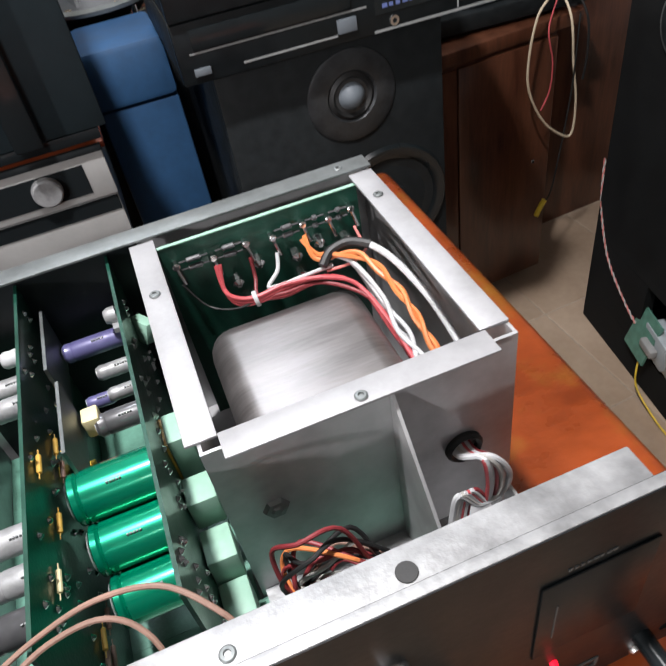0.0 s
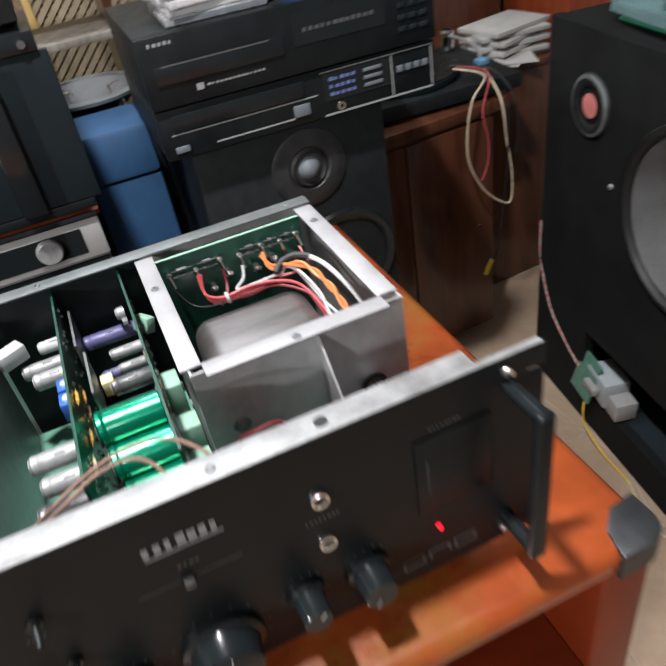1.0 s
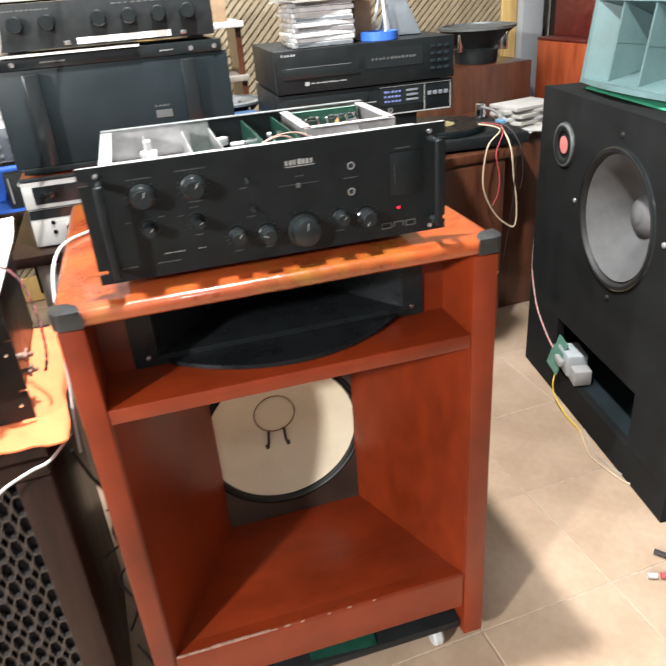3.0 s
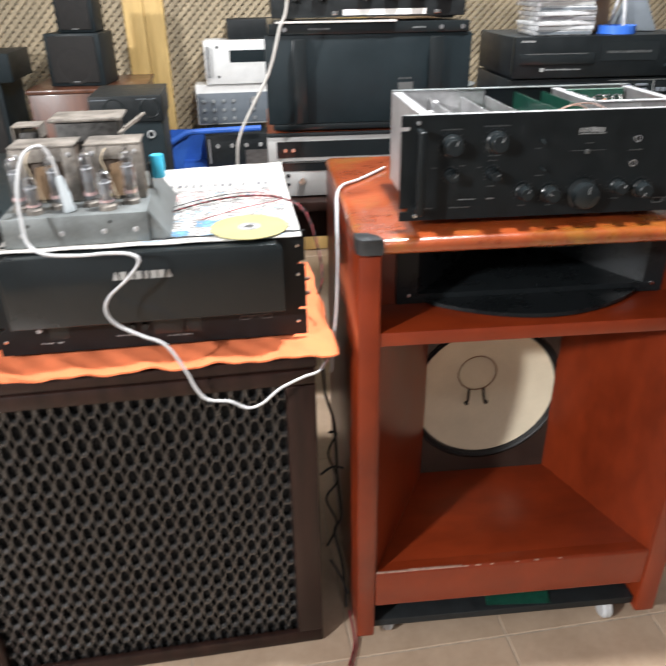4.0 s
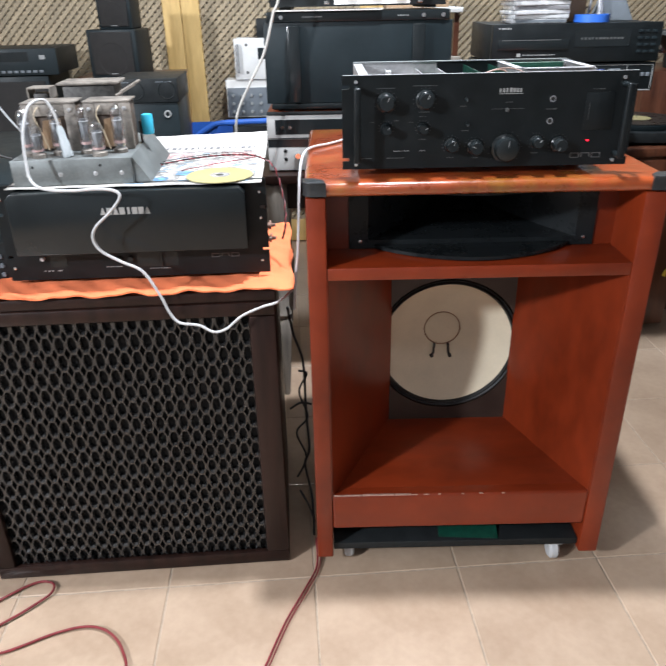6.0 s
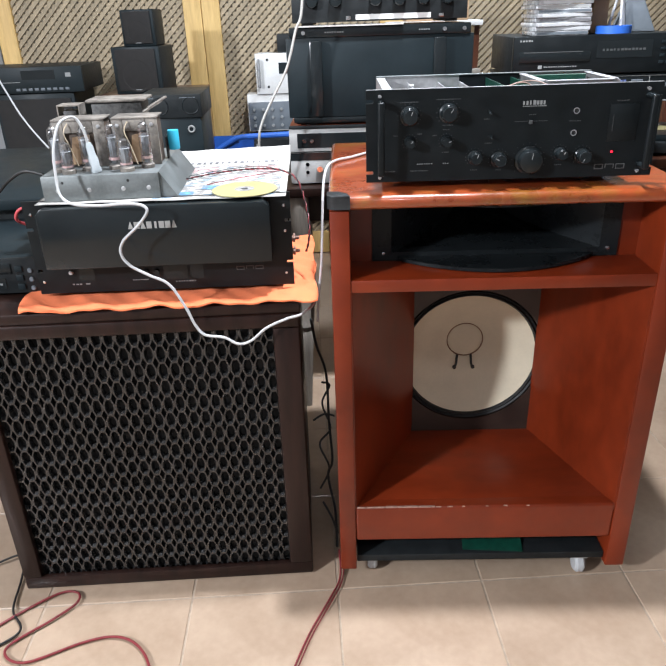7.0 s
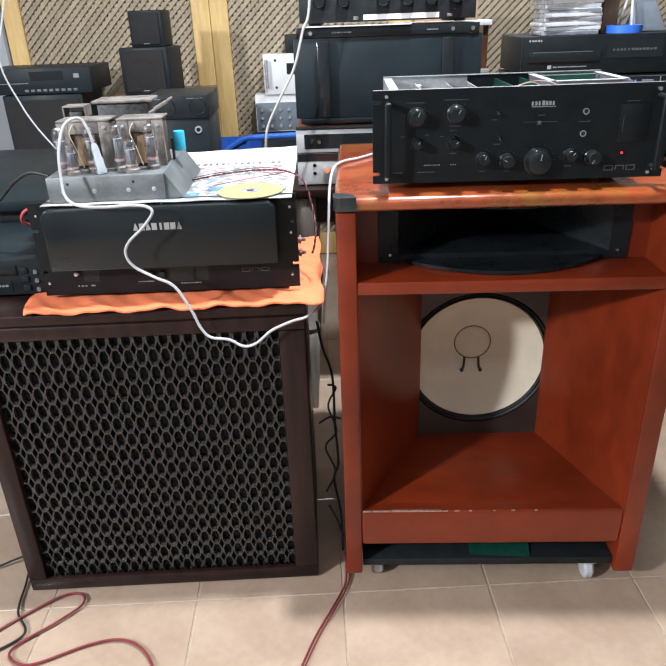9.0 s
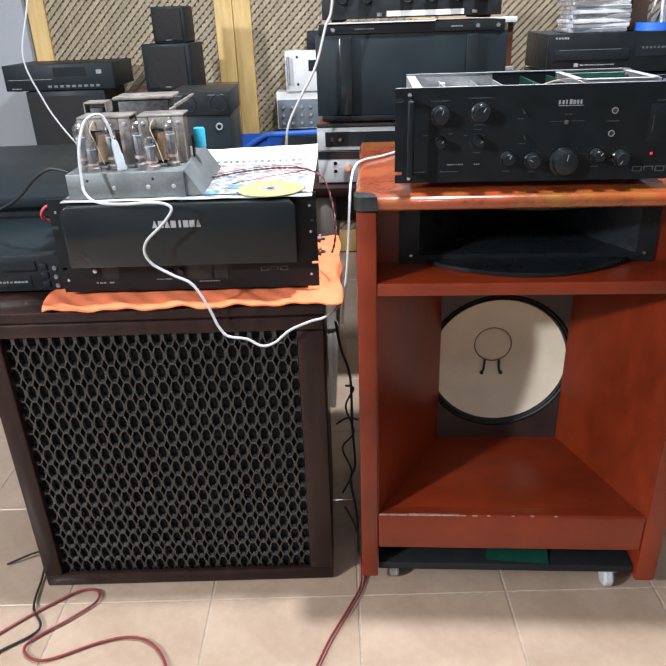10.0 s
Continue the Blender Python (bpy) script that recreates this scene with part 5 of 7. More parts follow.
for base, x0, x1, d, h in (((-0.56, 1.03, 0.0), -0.16, 0.16, 0.36, 0.52),):
    st = thing("equipment_crate", base, "plain dark wooden crate carrying black units", "crate", TURNED, local=True)
    part("body", box(x0, x1, -0.15, -0.15 + d, 0, h - 0.021, 0.003), M["dark_wood"], st)
    part("lid", box(x0 - 0.005, x1 + 0.005, -0.155, -0.145 + d, h - 0.0205, h, 0.002), M["dark_wood"], st)

# far left: recorder on a tall box, and two bookshelf speakers
tbx = thing("tall_cabinet", (-1.32, 1.93, 0.0), "tall plain black loudspeaker box", "loudspeaker", TURNED, local=True)
part("body", box(-0.175, 0.155, -0.15, 0.15, 0.0, 0.892, 0.004), M["slate"], tbx)
part("front_cloth", box(-0.16, 0.14, -0.158, -0.1505, 0.02, 0.872, 0.003), M["dark_cloth"], tbx)
vc = thing("video_recorder", (-1.30, 1.92, 0.893), "black recorder with a lit display standing on the tall box", "video recorder", TURNED, local=True)
part("case", box(-0.265, 0.185, -0.135, 0.16, 0.005, 0.102, 0.003), M["black_plastic"], vc)
ff = part("front_panel", box(-0.266, 0.186, -0.150, -0.1355, 0.003, 0.1025, 0.002), M["slate"], vc)
part("window", box(-0.06, 0.075, -0.151, -0.150, 0.055, 0.090), M["black_gloss"], ff)
part("badge", box(0.118, 0.140, -0.151, -0.150, 0.062, 0.078), M["mark"], ff)
part("strip", box(-0.25, -0.07, -0.151, -0.150, 0.045, 0.047), M["mark"], ff)
for i in range(9):
    part("button", box(-0.09 + i * 0.025, -0.074 + i * 0.025, -0.153, -0.150, 0.012, 0.022, 0.001), M["mid_grey"], ff)
part("caption", bars(-0.24, -0.20, 0.010, 0.014, -0.15, 5, 2), M["mark"], ff)
part("foot", box(-0.24, -0.21, -0.13, 0.1, 0, 0.0048), M["rubber"], vc)
part("foot", box(0.13, 0.16, -0.13, 0.1, 0, 0.0048), M["rubber"], vc)

rb = thing("red_brown_chest", (-0.83, 1.85, 0.0), "dull red-brown wooden chest under the speakers", "chest", TURNED, local=True)
part("body", box(-0.20, 0.20, -0.2, 0.2, 0.0, 0.869, 0.004), M["brown_wood"], rb)
part("top", box(-0.205, 0.205, -0.205, 0.205, 0.8695, 0.884, 0.003), M["brown_wood"], rb)


def bookshelf(base, w, h, d, label):
    s = thing("bookshelf_speaker", base, label, "loudspeaker", -6, local=True)
    part("cabinet", box(-w / 2, w / 2, 0.012, d, 0.0, h, 0.006, 3), M["black_plastic"], s)
    part("baffle", box(-w / 2, w / 2, 0.0, 0.0115, 0.0, h, 0.004), M["slate"], s)
    gr = part("grille", box(-w * 0.42, w * 0.42, -0.008, -0.0005, h * 0.07, h * 0.95, 0.004), M["dark_cloth"], s)
    part("cone_ring", lathe([(w * 0.28, 0.0), (w * 0.30, 0.0006), (w * 0.32, 0)], front(0, -0.008, h * 0.4), 32), M["dark_cloth"], gr)
    part("badge", box(-0.012, 0.012, -0.0088, -0.008, h * 0.085, h * 0.10), M["mark"], gr)
    return s


bookshelf((-0.858, 1.72, 0.885), 0.198, 0.176, 0.17, "black bookshelf speaker on the red-brown chest")
bookshelf((-0.838, 1.74, 1.0615), 0.134, 0.132, 0.11, "small black speaker stacked on a larger one")

# behind the newspaper: white and grey units with a blue crate
low = thing("low_bench", (-0.36, 2.12, 0.0), "plain dark low bench against the lattice", "bench", TURNED, local=True)
part("top", box(-0.33, 0.30, -0.16, 0.14, 0.48, 0.50, 0.002), M["dark_wood"], low)
for x in (-0.31, 0.26):
    part("side", box(x, x + 0.02, -0.15, 0.13, 0.0, 0.4795), M["dark_wood"], low)
cr = thing("blue_crate", (-0.44, 2.08, 0.5), "bright blue plastic crate holding a black unit", "crate", TURNED, local=True)
part("rim", [tube([(-0.23, -0.13, 0.05), (-0.185, -0.135, 0.105), (-0.115, -0.135, 0.150), (-0.06, -0.135, 0.168), (0.1, -0.135, 0.172), (0.22, -0.135, 0.174)], 0.012, 10), ], M["blue"], cr)
part("side", prism([(-0.25, 0.002), (-0.12, 0.002), (-0.075, 0.155), (-0.12, 0.145), (-0.20, 0.085)], -0.125, -0.115, XZ), M["blue"], cr)
part("side", box(-0.23, 0.24, 0.09, 0.10, 0.002, 0.14), M["blue"], cr)
part("bottom", box(-0.23, 0.24, -0.115, 0.0895, 0.0, 0.008), M["blue"], cr)
un = thing("black_unit", (-0.33, 2.03, 0.509), "black unit with three grey knobs inside the crate", "equipment", TURNED, local=True)
part("case", box(-0.12, 0.16, -0.04, 0.09, 0.0, 0.135, 0.003), M["black_plastic"], un)
for i in range(4):
    part("knob", lathe([(0, 0.012), (0.007, 0.012), (0.009, 0)], front(-0.07 + i * 0.06, -0.04, 0.09), 16), M["grey"], un)
part("side_rail", rod((-0.105, -0.045, 0.02), (-0.105, -0.045, 0.12), 0.004, 10), M["steel"], un)
gx = thing("grey_mixer", (-0.33, 2.12, 0.665), "grey-blue mixer panel with rows of small knobs", "mixer", TURNED, local=True)
part("case", box(-0.15, 0.16, 0.0, 0.12, 0.0, 0.165, 0.004), M["white_panel"], gx)
pn = part("panel", box(-0.145, 0.155, -0.004, -0.0005, 0.006, 0.13, 0.001), M["mid_grey"], gx)
for j in range(3):
    for i in range(5):
        big_ = i == 4 and j == 2
        part("knob", lathe([(0, 0.01), (0.006 if not big_ else 0.014, 0.01), (0.0075 if not big_ else 0.017, 0)], front(-0.12 + i * 0.042 + (0.045 if i == 4 else 0), -0.004, 0.025 + j * 0.036), 14), M["rail" if i == 4 else "mark"], pn)
part("stand", box(-0.12, 0.12, 0.005, 0.1, -0.165, -0.0005), M["black_plastic"], gx)
wb = thing("white_unit", (-0.33, 2.11, 0.831), "off-white rack unit with a dark display and a bar handle", "equipment", TURNED, local=True)
part("case", box(-0.095, 0.20, 0.004, 0.16, 0.0, 0.17, 0.003), M["white_panel"], wb)
wf = part("front_panel", box(-0.10, 0.205, -0.004, 0.0035, 0.0, 0.172, 0.002), M["white_panel"], wb)
part("display", box(0.005, 0.16, -0.005, -0.004, 0.085, 0.132), M["slate"], wf)
hn = part("handle", rod((-0.085, -0.028, 0.03), (-0.085, -0.028, 0.15), 0.007, 12, 0.003), M["rail"], wf)
for z in (0.035, 0.145):
    part("post", rod((-0.085, -0.004, z), (-0.085, -0.028, z), 0.005, 10), M["rail"], hn)
for z in (0.03, 0.145):
    part("hole", lathe([(0, 0.0004), (0.006, 0.0002)], front(-0.045, -0.004, z), 12), M["rubber"], wf)
bk = thing("black_case", (-0.24, 2.16, 1.0045), "small black case on the white unit", "case", TURNED, local=True)
part("body", box(-0.09, 0.12, -0.03, 0.1, 0.0, 0.075, 0.004), M["black_plastic"], bk)

# ---- middle stack behind the cabinet ----
tbl = thing("turned_leg_table", (0.05, 0.92, 0.0), "old grey wooden table with turned legs", "table", 1.5, local=True)
part("tabletop", box(-0.30, 0.225, -0.22, 0.42, 0.695, 0.72, 0.003), M["dark_wood"], tbl)
part("apron", box(-0.26, 0.205, -0.19, -0.17, 0.62, 0.6945), M["dark_wood"], tbl)
for x, y in ((-0.225, -0.18), (0.185, -0.18), (-0.225, 0.38), (0.185, 0.38)):
    part("leg", lathe([(0, 0), (0.010, 0), (0.022, 0.20), (0.027, 0.26), (0.020, 0.275), (0.027, 0.29), (0.019, 0.31), (0.021, 0.40), (0.027, 0.52), (0.022, 0.55), (0.031, 0.57), (0.031, 0.6945), (0, 0.6945)], Matrix.Translation((x, y, 0)), 20), M["grey_wood"], tbl, "turned grey wooden leg")
sb = thing("silver_tape_unit", (0.05, 0.74, 0.7205), "silver hi-fi unit with small black buttons", "hi-fi unit", local=True)
part("case", box(-0.235, 0.230, 0.01, 0.30, 0.004, 0.088, 0.002), M["galv"], sb)
sf = part("front_panel", box(-0.237, 0.232, 0.0, 0.0095, 0.004, 0.089, 0.002), M["silver"], sb)
for i in range(2):
    for j in range(2):
        part("button", lathe([(0, 0.004), (0.004, 0.004), (0.005, 0)], front(-0.19 + i * 0.0, 0.0, 0.035 + j * 0.022), 14), M["rubber"], sf)
part("dark_band", box(-0.236, 0.231, -0.0012, 0.0, 0.068, 0.0885), M["black_gloss"], sf)
part("lever", lathe([(0, 0.014), (0.008, 0.014), (0.010, 0)], front(-0.155, 0, 0.045), 16), M["chrome"], sf)
part("foot", box(-0.22, -0.19, 0.02, 0.26, 0, 0.0038), M["rubber"], sb)
part("foot", box(0.19, 0.22, 0.02, 0.26, 0, 0.0038), M["rubber"], sb)
tn = thing("silver_tuner", (0.05, 0.735, 0.810), "silver tuner with a black dial window and chrome tuning knob", "tuner", local=True)
part("case", box(-0.235, 0.232, 0.012, 0.30, 0.0035, 0.060, 0.002), M["galv"], tn)
tf = part("front_panel", box(-0.237, 0.234, 0.0, 0.0115, 0.003, 0.064, 0.002), M["silver"], tn)
part("dial_window", box(-0.215, 0.205, -0.001, 0.0, 0.013, 0.052), M["black_gloss"], tf)
for x in (-0.195, -0.175):
    part("button", lathe([(0, 0.006), (0.005, 0.006), (0.006, 0)], front(x, -0.001, 0.032), 16), M["chrome"], tf)
part("tuning_knob", lathe([(0, 0.009), (0.016, 0.009), (0.018, 0.007), (0.019, 0.0)], front(0.155, -0.001, 0.032), 32), M["rail"], tf, "large chrome tuning knob")
part("foot", box(-0.22, -0.19, 0.02, 0.26, 0, 0.003), M["rubber"], tn)
part("foot", box(0.19, 0.22, 0.02, 0.26, 0, 0.003), M["rubber"], tn)
bd = thing("orange_board", (0.05, 0.73, 0.8745), "thin orange-brown board under the black amplifier", "board", local=True)
part("board", box(-0.235, 0.240, 0.006, 0.38, 0.0, 0.008, 0.002), M["red_wood"], bd)
# dark strip added to hide the orange along the board's front
part("dark_front_strip", box(-0.236, 0.235, 0.0, 0.0055, 0.0, 0.009, 0.001), M["black_plastic"], bd)
ba = thing("black_power_unit", (0.06, 0.725, 0.883), "large black rack amplifier with dark vertical handles", "amplifier", local=True)
part("case", box(-0.225, 0.222, 0.012, 0.36, 0.004, 0.215, 0.002), M["black_plastic"], ba)
bf = part("faceplate", box(-0.2413, 0.2413, 0.0, 0.0115, 0.022, 0.218, 0.002), M["slate"], ba)
part("lower_strip", [box(-0.23, 0.23, 0.001, 0.0117, 0.008, 0.0215, 0.001)], M["black_gloss"], ba)
for x in (-0.164, 0.153):
    h = part("handle", box(x - 0.016, x + 0.016, -0.028, -0.012, 0.026, 0.212, 0.004), M["black_gloss"], bf)
    for z in (0.035, 0.20):
        part("post", box(x - 0.012, x + 0.012, -0.012, 0.0, z - 0.008, z + 0.008), M["rail" if z < 0.1 else "black_gloss"], h)
part("badge", bars(0.07, 0.105, 0.118, 0.122, 0, 4, 3) + [box(0.07, 0.105, -0.0008, 0, 0.095, 0.111)], M["dim_mark"], bf)
part("foot", box(-0.2, -0.17, 0.02, 0.3, 0, 0.0038), M["rubber"], ba)
part("foot", box(0.17, 0.2, 0.02, 0.3, 0, 0.0038), M["rubber"], ba)
pl = thing("thin_preamp", (0.06, 0.72, 1.1015), "thin black hi-fi unit with chrome buttons and a paper strip", "hi-fi unit", local=True)
pf = part("case", box(-0.232, 0.232, 0.0, 0.3, 0.0, 0.024, 0.002), M["black_gloss"], pl)
for x in (-0.195, 0.165, 0.215):
    part("button", lathe([(0, 0.004), (0.005, 0.004), (0.006, 0)], front(x, 0, 0.011), 14), M["chrome"], pf)
part("caption", bars(-0.14, -0.09, 0.010, 0.013, 0, 8, 3) + bars(0.10, 0.13, 0.010, 0.013, 0, 5, 3), M["mark"], pf)
part("paper_strip", moved(box(-0.215, 0.06, -0.012, 0.1, 0.0245, 0.0275), Matrix.Identity(4)), M["paper"], pl)
ka = thing("control_amplifier", (0.06, 0.73, 1.1295), "black control amplifier with a row of large knobs", "amplifier", local=True)
kf = part("case", box(-0.222, 0.222, 0.0, 0.3, 0.006, 0.092, 0.002), M["black_plastic"], ka)
for i, x in enumerate((-0.17, -0.11, -0.01, 0.05, 0.11, 0.17)):
    part("knob", lathe([(0, 0.02), (0.013, 0.02), (0.016, 0.016), (0.0165, 0)], front(x, 0, 0.055), 24), M["black_gloss"], kf)
part("strip", box(-0.06, 0.13, -0.001, 0, 0.010, 0.022), M["white_panel"], kf, "pale lettering strip")
part("button", box(0.15, 0.163, -0.003, 0, 0.011, 0.019, 0.001), M["chrome"], kf)
part("button", box(-0.085, -0.072, -0.003, 0, 0.011, 0.019, 0.001), M["chrome"], kf)
part("caption", bars(-0.19, -0.10, 0.078, 0.081, 0, 10, 6) + bars(0.02, 0.15, 0.078, 0.081, 0, 10, 6), M["dim_mark"], kf)
for x in (-0.2, 0.17):
    part("foot", box(x, x + 0.03, 0.02, 0.28, 0, 0.0058), M["rubber"], ka)
ks = thing("cassette_deck", (0.05, 0.74, 1.222), "silver cassette deck with dark windows", "cassette deck", local=True)
part("case", box(-0.215, 0.222, 0.01, 0.26, 0.003, 0.100, 0.002), M["galv"], ks)
kf2 = part("front_panel", box(-0.217, 0.224, 0.0, 0.0095, 0.003, 0.101, 0.002), M["silver"], ks)
for a, b in ((-0.2, -0.07), (-0.05, 0.09), (0.115, 0.20)):
    part("window", box(a, b, -0.001, 0, 0.035, 0.082), M["slate"], kf2)
part("caption", bars(-0.04, 0.07, 0.06, 0.07, -0.0012, 5, 2) + bars(0.125, 0.19, 0.045, 0.05, -0.0012, 5, 2), M["grey"], kf2)
part("foot", box(-0.2, 0.2, 0.02, 0.22, 0, 0.0028), M["rubber"], ks)

# between the stacks: driver lying on a box, cardboard carton, blue storage boxes
dk = thing("driver_crate", (0.345, 1.20, 0.0), "plain black box under a loose loudspeaker driver", "crate", local=True)
part("body", box(-0.13, 0.13, -0.07, 0.15, 0.0, 0.845, 0.004), M["black_plastic"], dk)


def loose_driver(base, r, label, tilt=0.0):
    d = thing("loudspeaker_driver", base, label, "loudspeaker driver", local=True)
    part("basket", lathe([(0, 0), (r * 0.55, 0), (r * 0.58, 0.03), (r * 0.5, 0.035), (r * 0.95, 0.075), (r, 0.078)], None, 40), M["black_plastic"], d)
    part("rim", lathe([(r * 0.86, 0.078), (r * 1.03, 0.078), (r * 1.04, 0.084), (r * 0.88, 0.086)], None, 48, True), M["galv"], d, "dull metal rim")
    part("cone", lathe([(r * 0.86, 0.082), (r * 0.8, 0.076), (r * 0.3, 0.045), (r * 0.28, 0.052), (0, 0.058)], None, 40), M["grey_cone"], d)
    for a in range(4):
        part("basket_arm", box(-0.006, 0.006, r * 0.5, r * 0.9, 0.03, 0.076, 0.002), M["chrome"], d, m=Matrix.Rotation(a * 1.57 + 0.6, 4, "Z"))
    return d


loose_driver((0.345, 1.20, 0.845), 0.105, "grey cone loudspeaker driver lying face up on a box")
sh2 = thing("wall_shelf_unit", (0.36, 1.62, 0.0), "old brown shelf unit with white-edged boards", "shelf", local=True)
for z in (0.93, 1.10):
    part("board", box(-0.22, 0.13, -0.02, 0.24, z, z + 0.018, 0.002), M["white_panel" if z > 1 else "grey_wood"], sh2)
for x in (-0.22, 0.105):
    part("side", box(x, x + 0.02, 0.0, 0.22, 0.0, 0.9295), M["brown_wood"], sh2)
    part("upright", box(x, x + 0.02, 0.02, 0.22, 0.9485, 1.0995), M["brown_wood"], sh2)
cbx = thing("cardboard_box", (0.33, 1.66, 1.1185), "brown cardboard carton on the white-edged shelf", "box", local=True)
part("carton", box(-0.12, 0.115, 0.0, 0.16, 0.0, 0.085, 0.002), M["card"], cbx)
part("lid", box(-0.123, 0.118, -0.003, 0.163, 0.0855, 0.11, 0.002), M["rubber"], cbx, "dark lid")
part("tangle", [tube([(-0.08, 0.02, 0.113), (-0.02, 0.08, 0.135), (0.05, 0.04, 0.14), (0.09, 0.09, 0.125), (0.02, 0.1, 0.114)], 0.004, 6)], M["rubber"], cbx)
for (x0, x1, y0, z1, tz) in ((0.290, 0.412, 0.95, 0.913, 0.828), (0.446, 0.500, 0.97, 0.83, 0.78)):
    bb = thing("blue_storage_bin", ((x0 + x1) / 2, y0 + 0.1, 0.0), "tall blue fabric storage bin with a seam below its lid", "bin", group="blue bins")
    YZ = Matrix(((0, 0, 1, 0), (1, 0, 0, 0), (0, 1, 0, 0), (0, 0, 0, 1)))
    part("body", prism([(y0 - 0.012, 0.0), (y0 + 0.16, 0.0), (y0 + 0.16, tz), (y0, tz)], x0, x1, YZ, 0.006), M["steel_blue"], bb)
    part("lid", prism([(y0 - 0.006, tz + 0.0015), (y0 + 0.163, tz + 0.0015), (y0 + 0.15, z1), (y0 + 0.012, z1)], x0 - 0.002, x1 + 0.002, YZ, 0.010), M["steel_blue"], bb)

# ---- compact disc players on a black speaker ----
sp = thing("studio_speaker", (0.63, 0.75, 0.0), "black loudspeaker with a dome tweeter under the disc players", "loudspeaker", local=True)
part("cabinet", box(-0.19, 0.125, 0.012, 0.33, 0.0, 0.918, 0.004), M["black_plastic"], sp)
sbf = part("baffle", box(-0.19, 0.125, 0.0, 0.0115, 0.0, 0.918, 0.003), M["black_plastic"], sp)
tw = part("tweeter_plate", lathe([(0.0, 0.001), (0.033, 0.001), (0.036, 0.004), (0.060, 0.004), (0.064, 0.002), (0.064, 0)], front(-0.013, 0, 0.838), 40), M["gunmetal"], sbf, "grey dished tweeter plate")
part("dome", lathe([(0, 0.016), (0.010, 0.013), (0.016, 0.006), (0.019, 0.001)], front(-0.013, 0, 0.838), 28), M["mid_grey"], tw, "dull grey dome")
part("dome_ring", lathe([(0.024, 0.001), (0.028, 0.005), (0.033, 0.001)], front(-0.013, 0, 0.838), 32), M["rubber"], tw)
wf2 = part("woofer_ring", lathe([(0.072, 0.001), (0.080, 0.006), (0.090, 0.006), (0.094, 0)], front(0.03, 0, 0.655), 40), M["black_gloss"], sbf, "black woofer ring")
part("woofer_cone", lathe([(0.072, 0.001), (0.03, -0.002), (0.028, 0.004), (0, 0.010)], front(0.03, 0, 0.655), 36), M["black_plastic"], wf2)


def disc_player(base, h, label, lower):
    s = thing("disc_player", base, label, "disc player", -1.0, local=True, group="disc players")
    part("case", box(-0.2145, 0.2145, 0.018, 0.30, 0.004, h, 0.002), M["black_plastic"], s)
    f = part("front_panel", box(-0.215, 0.215, 0.0, 0.0175, 0.003, h + 0.001, 0.002), M["black"], s)
    if lower:
        part("drawer", box(-0.195, 0.0, -0.003, 0, h * 0.58, h * 0.9, 0.001), M["black_gloss"], f)
        part("trim", [box(-0.20, 0.02, -0.0008, 0, h * 0.52, h * 0.545), box(-0.14, -0.02, -0.0008, 0, h * 0.18, h * 0.21)], M["mark"], f)
        part("display", box(0.03, 0.14, -0.001, 0, h * 0.35, h * 0.92), M["black_gloss"], f)
        for j in range(3):
            part("readout", bars(0.04, 0.085, h * (0.45 + 0.15 * j), h * (0.52 + 0.15 * j), -0.001, 5, j), M["blue_mark"], f)
            part("button", box(0.095, 0.125, -0.003, -0.001, h * (0.45 + 0.15 * j), h * (0.52 + 0.15 * j), 0.0008), M["mid_grey"], f)
        part("border", [box(0.028, 0.21, -0.0009, 0, h * 0.93, h * 0.95), box(0.028, 0.21, -0.0009, 0, h * 0.06, h * 0.1), box(0.141, 0.143, -0.0009, 0, h * 0.12, h * 0.92), box(0.208, 0.21, -0.0009, 0, h * 0.12, h * 0.92)], M["mark"], f)
        for i in range(4):
            part("button", box(0.150 + i * 0.014, 0.160 + i * 0.014, -0.003, 0, h * 0.55, h * 0.68, 0.0008), M["mid_grey"], f)
        part("key", box(-0.02, 0.005, -0.004, 0, h * 0.22, h * 0.45, 0.001), M["mid_grey"], f)
        part("jack", lathe([(0.003, 0), (0.003, 0.002), (0.006, 0.002), (0.007, 0)], front(0.055, 0, h * 0.2), 16), M["chrome"], f)
        part("power_key", box(-0.20, -0.18, -0.004, 0, h * 0.18, h * 0.3, 0.001), M["mid_grey"], f)
    else:
        part("drawer", box(-0.20, -0.02, -0.003, 0, h * 0.36, h * 0.62, 0.001), M["black_gloss"], f)
        part("display", box(-0.005, 0.135, -0.001, 0, h * 0.42, h * 0.86), M["black_gloss"], f)
        part("trim", [box(-0.19, -0.04, -0.0035, -0.003, h * 0.60, h * 0.62)], M["dim_mark"], f)
        part("caption", bars(-0.20, -0.165, h * 0.88, h * 0.93, 0, 5, 1) + bars(-0.135, -0.05, h * 0.22, h * 0.25, 0, 14, 2), M["mark"], f)
        part("badge", box(-0.150, -0.140, -0.0008, 0, h * 0.19, h * 0.28), M["mark"], f)
        tagged(part("glimmer", bars(0.01, 0.12, h * 0.6, h * 0.66, -0.001, 12, 3), M["dim_mark"], f), kind="stuff")
        for j in range(4):
            for i in range(3):
                part("button", box(0.155 + i * 0.017, 0.167 + i * 0.017, -0.0025, 0, h * (0.25 + 0.17 * j), h * (0.32 + 0.17 * j), 0.0006), M["slate"], f)
    part("foot", box(-0.19, -0.16, 0.02, 0.26, 0, 0.0038), M["rubber"], s)
    part("foot", box(0.16, 0.19, 0.02, 0.26, 0, 0.0038), M["rubber"], s)
    return s


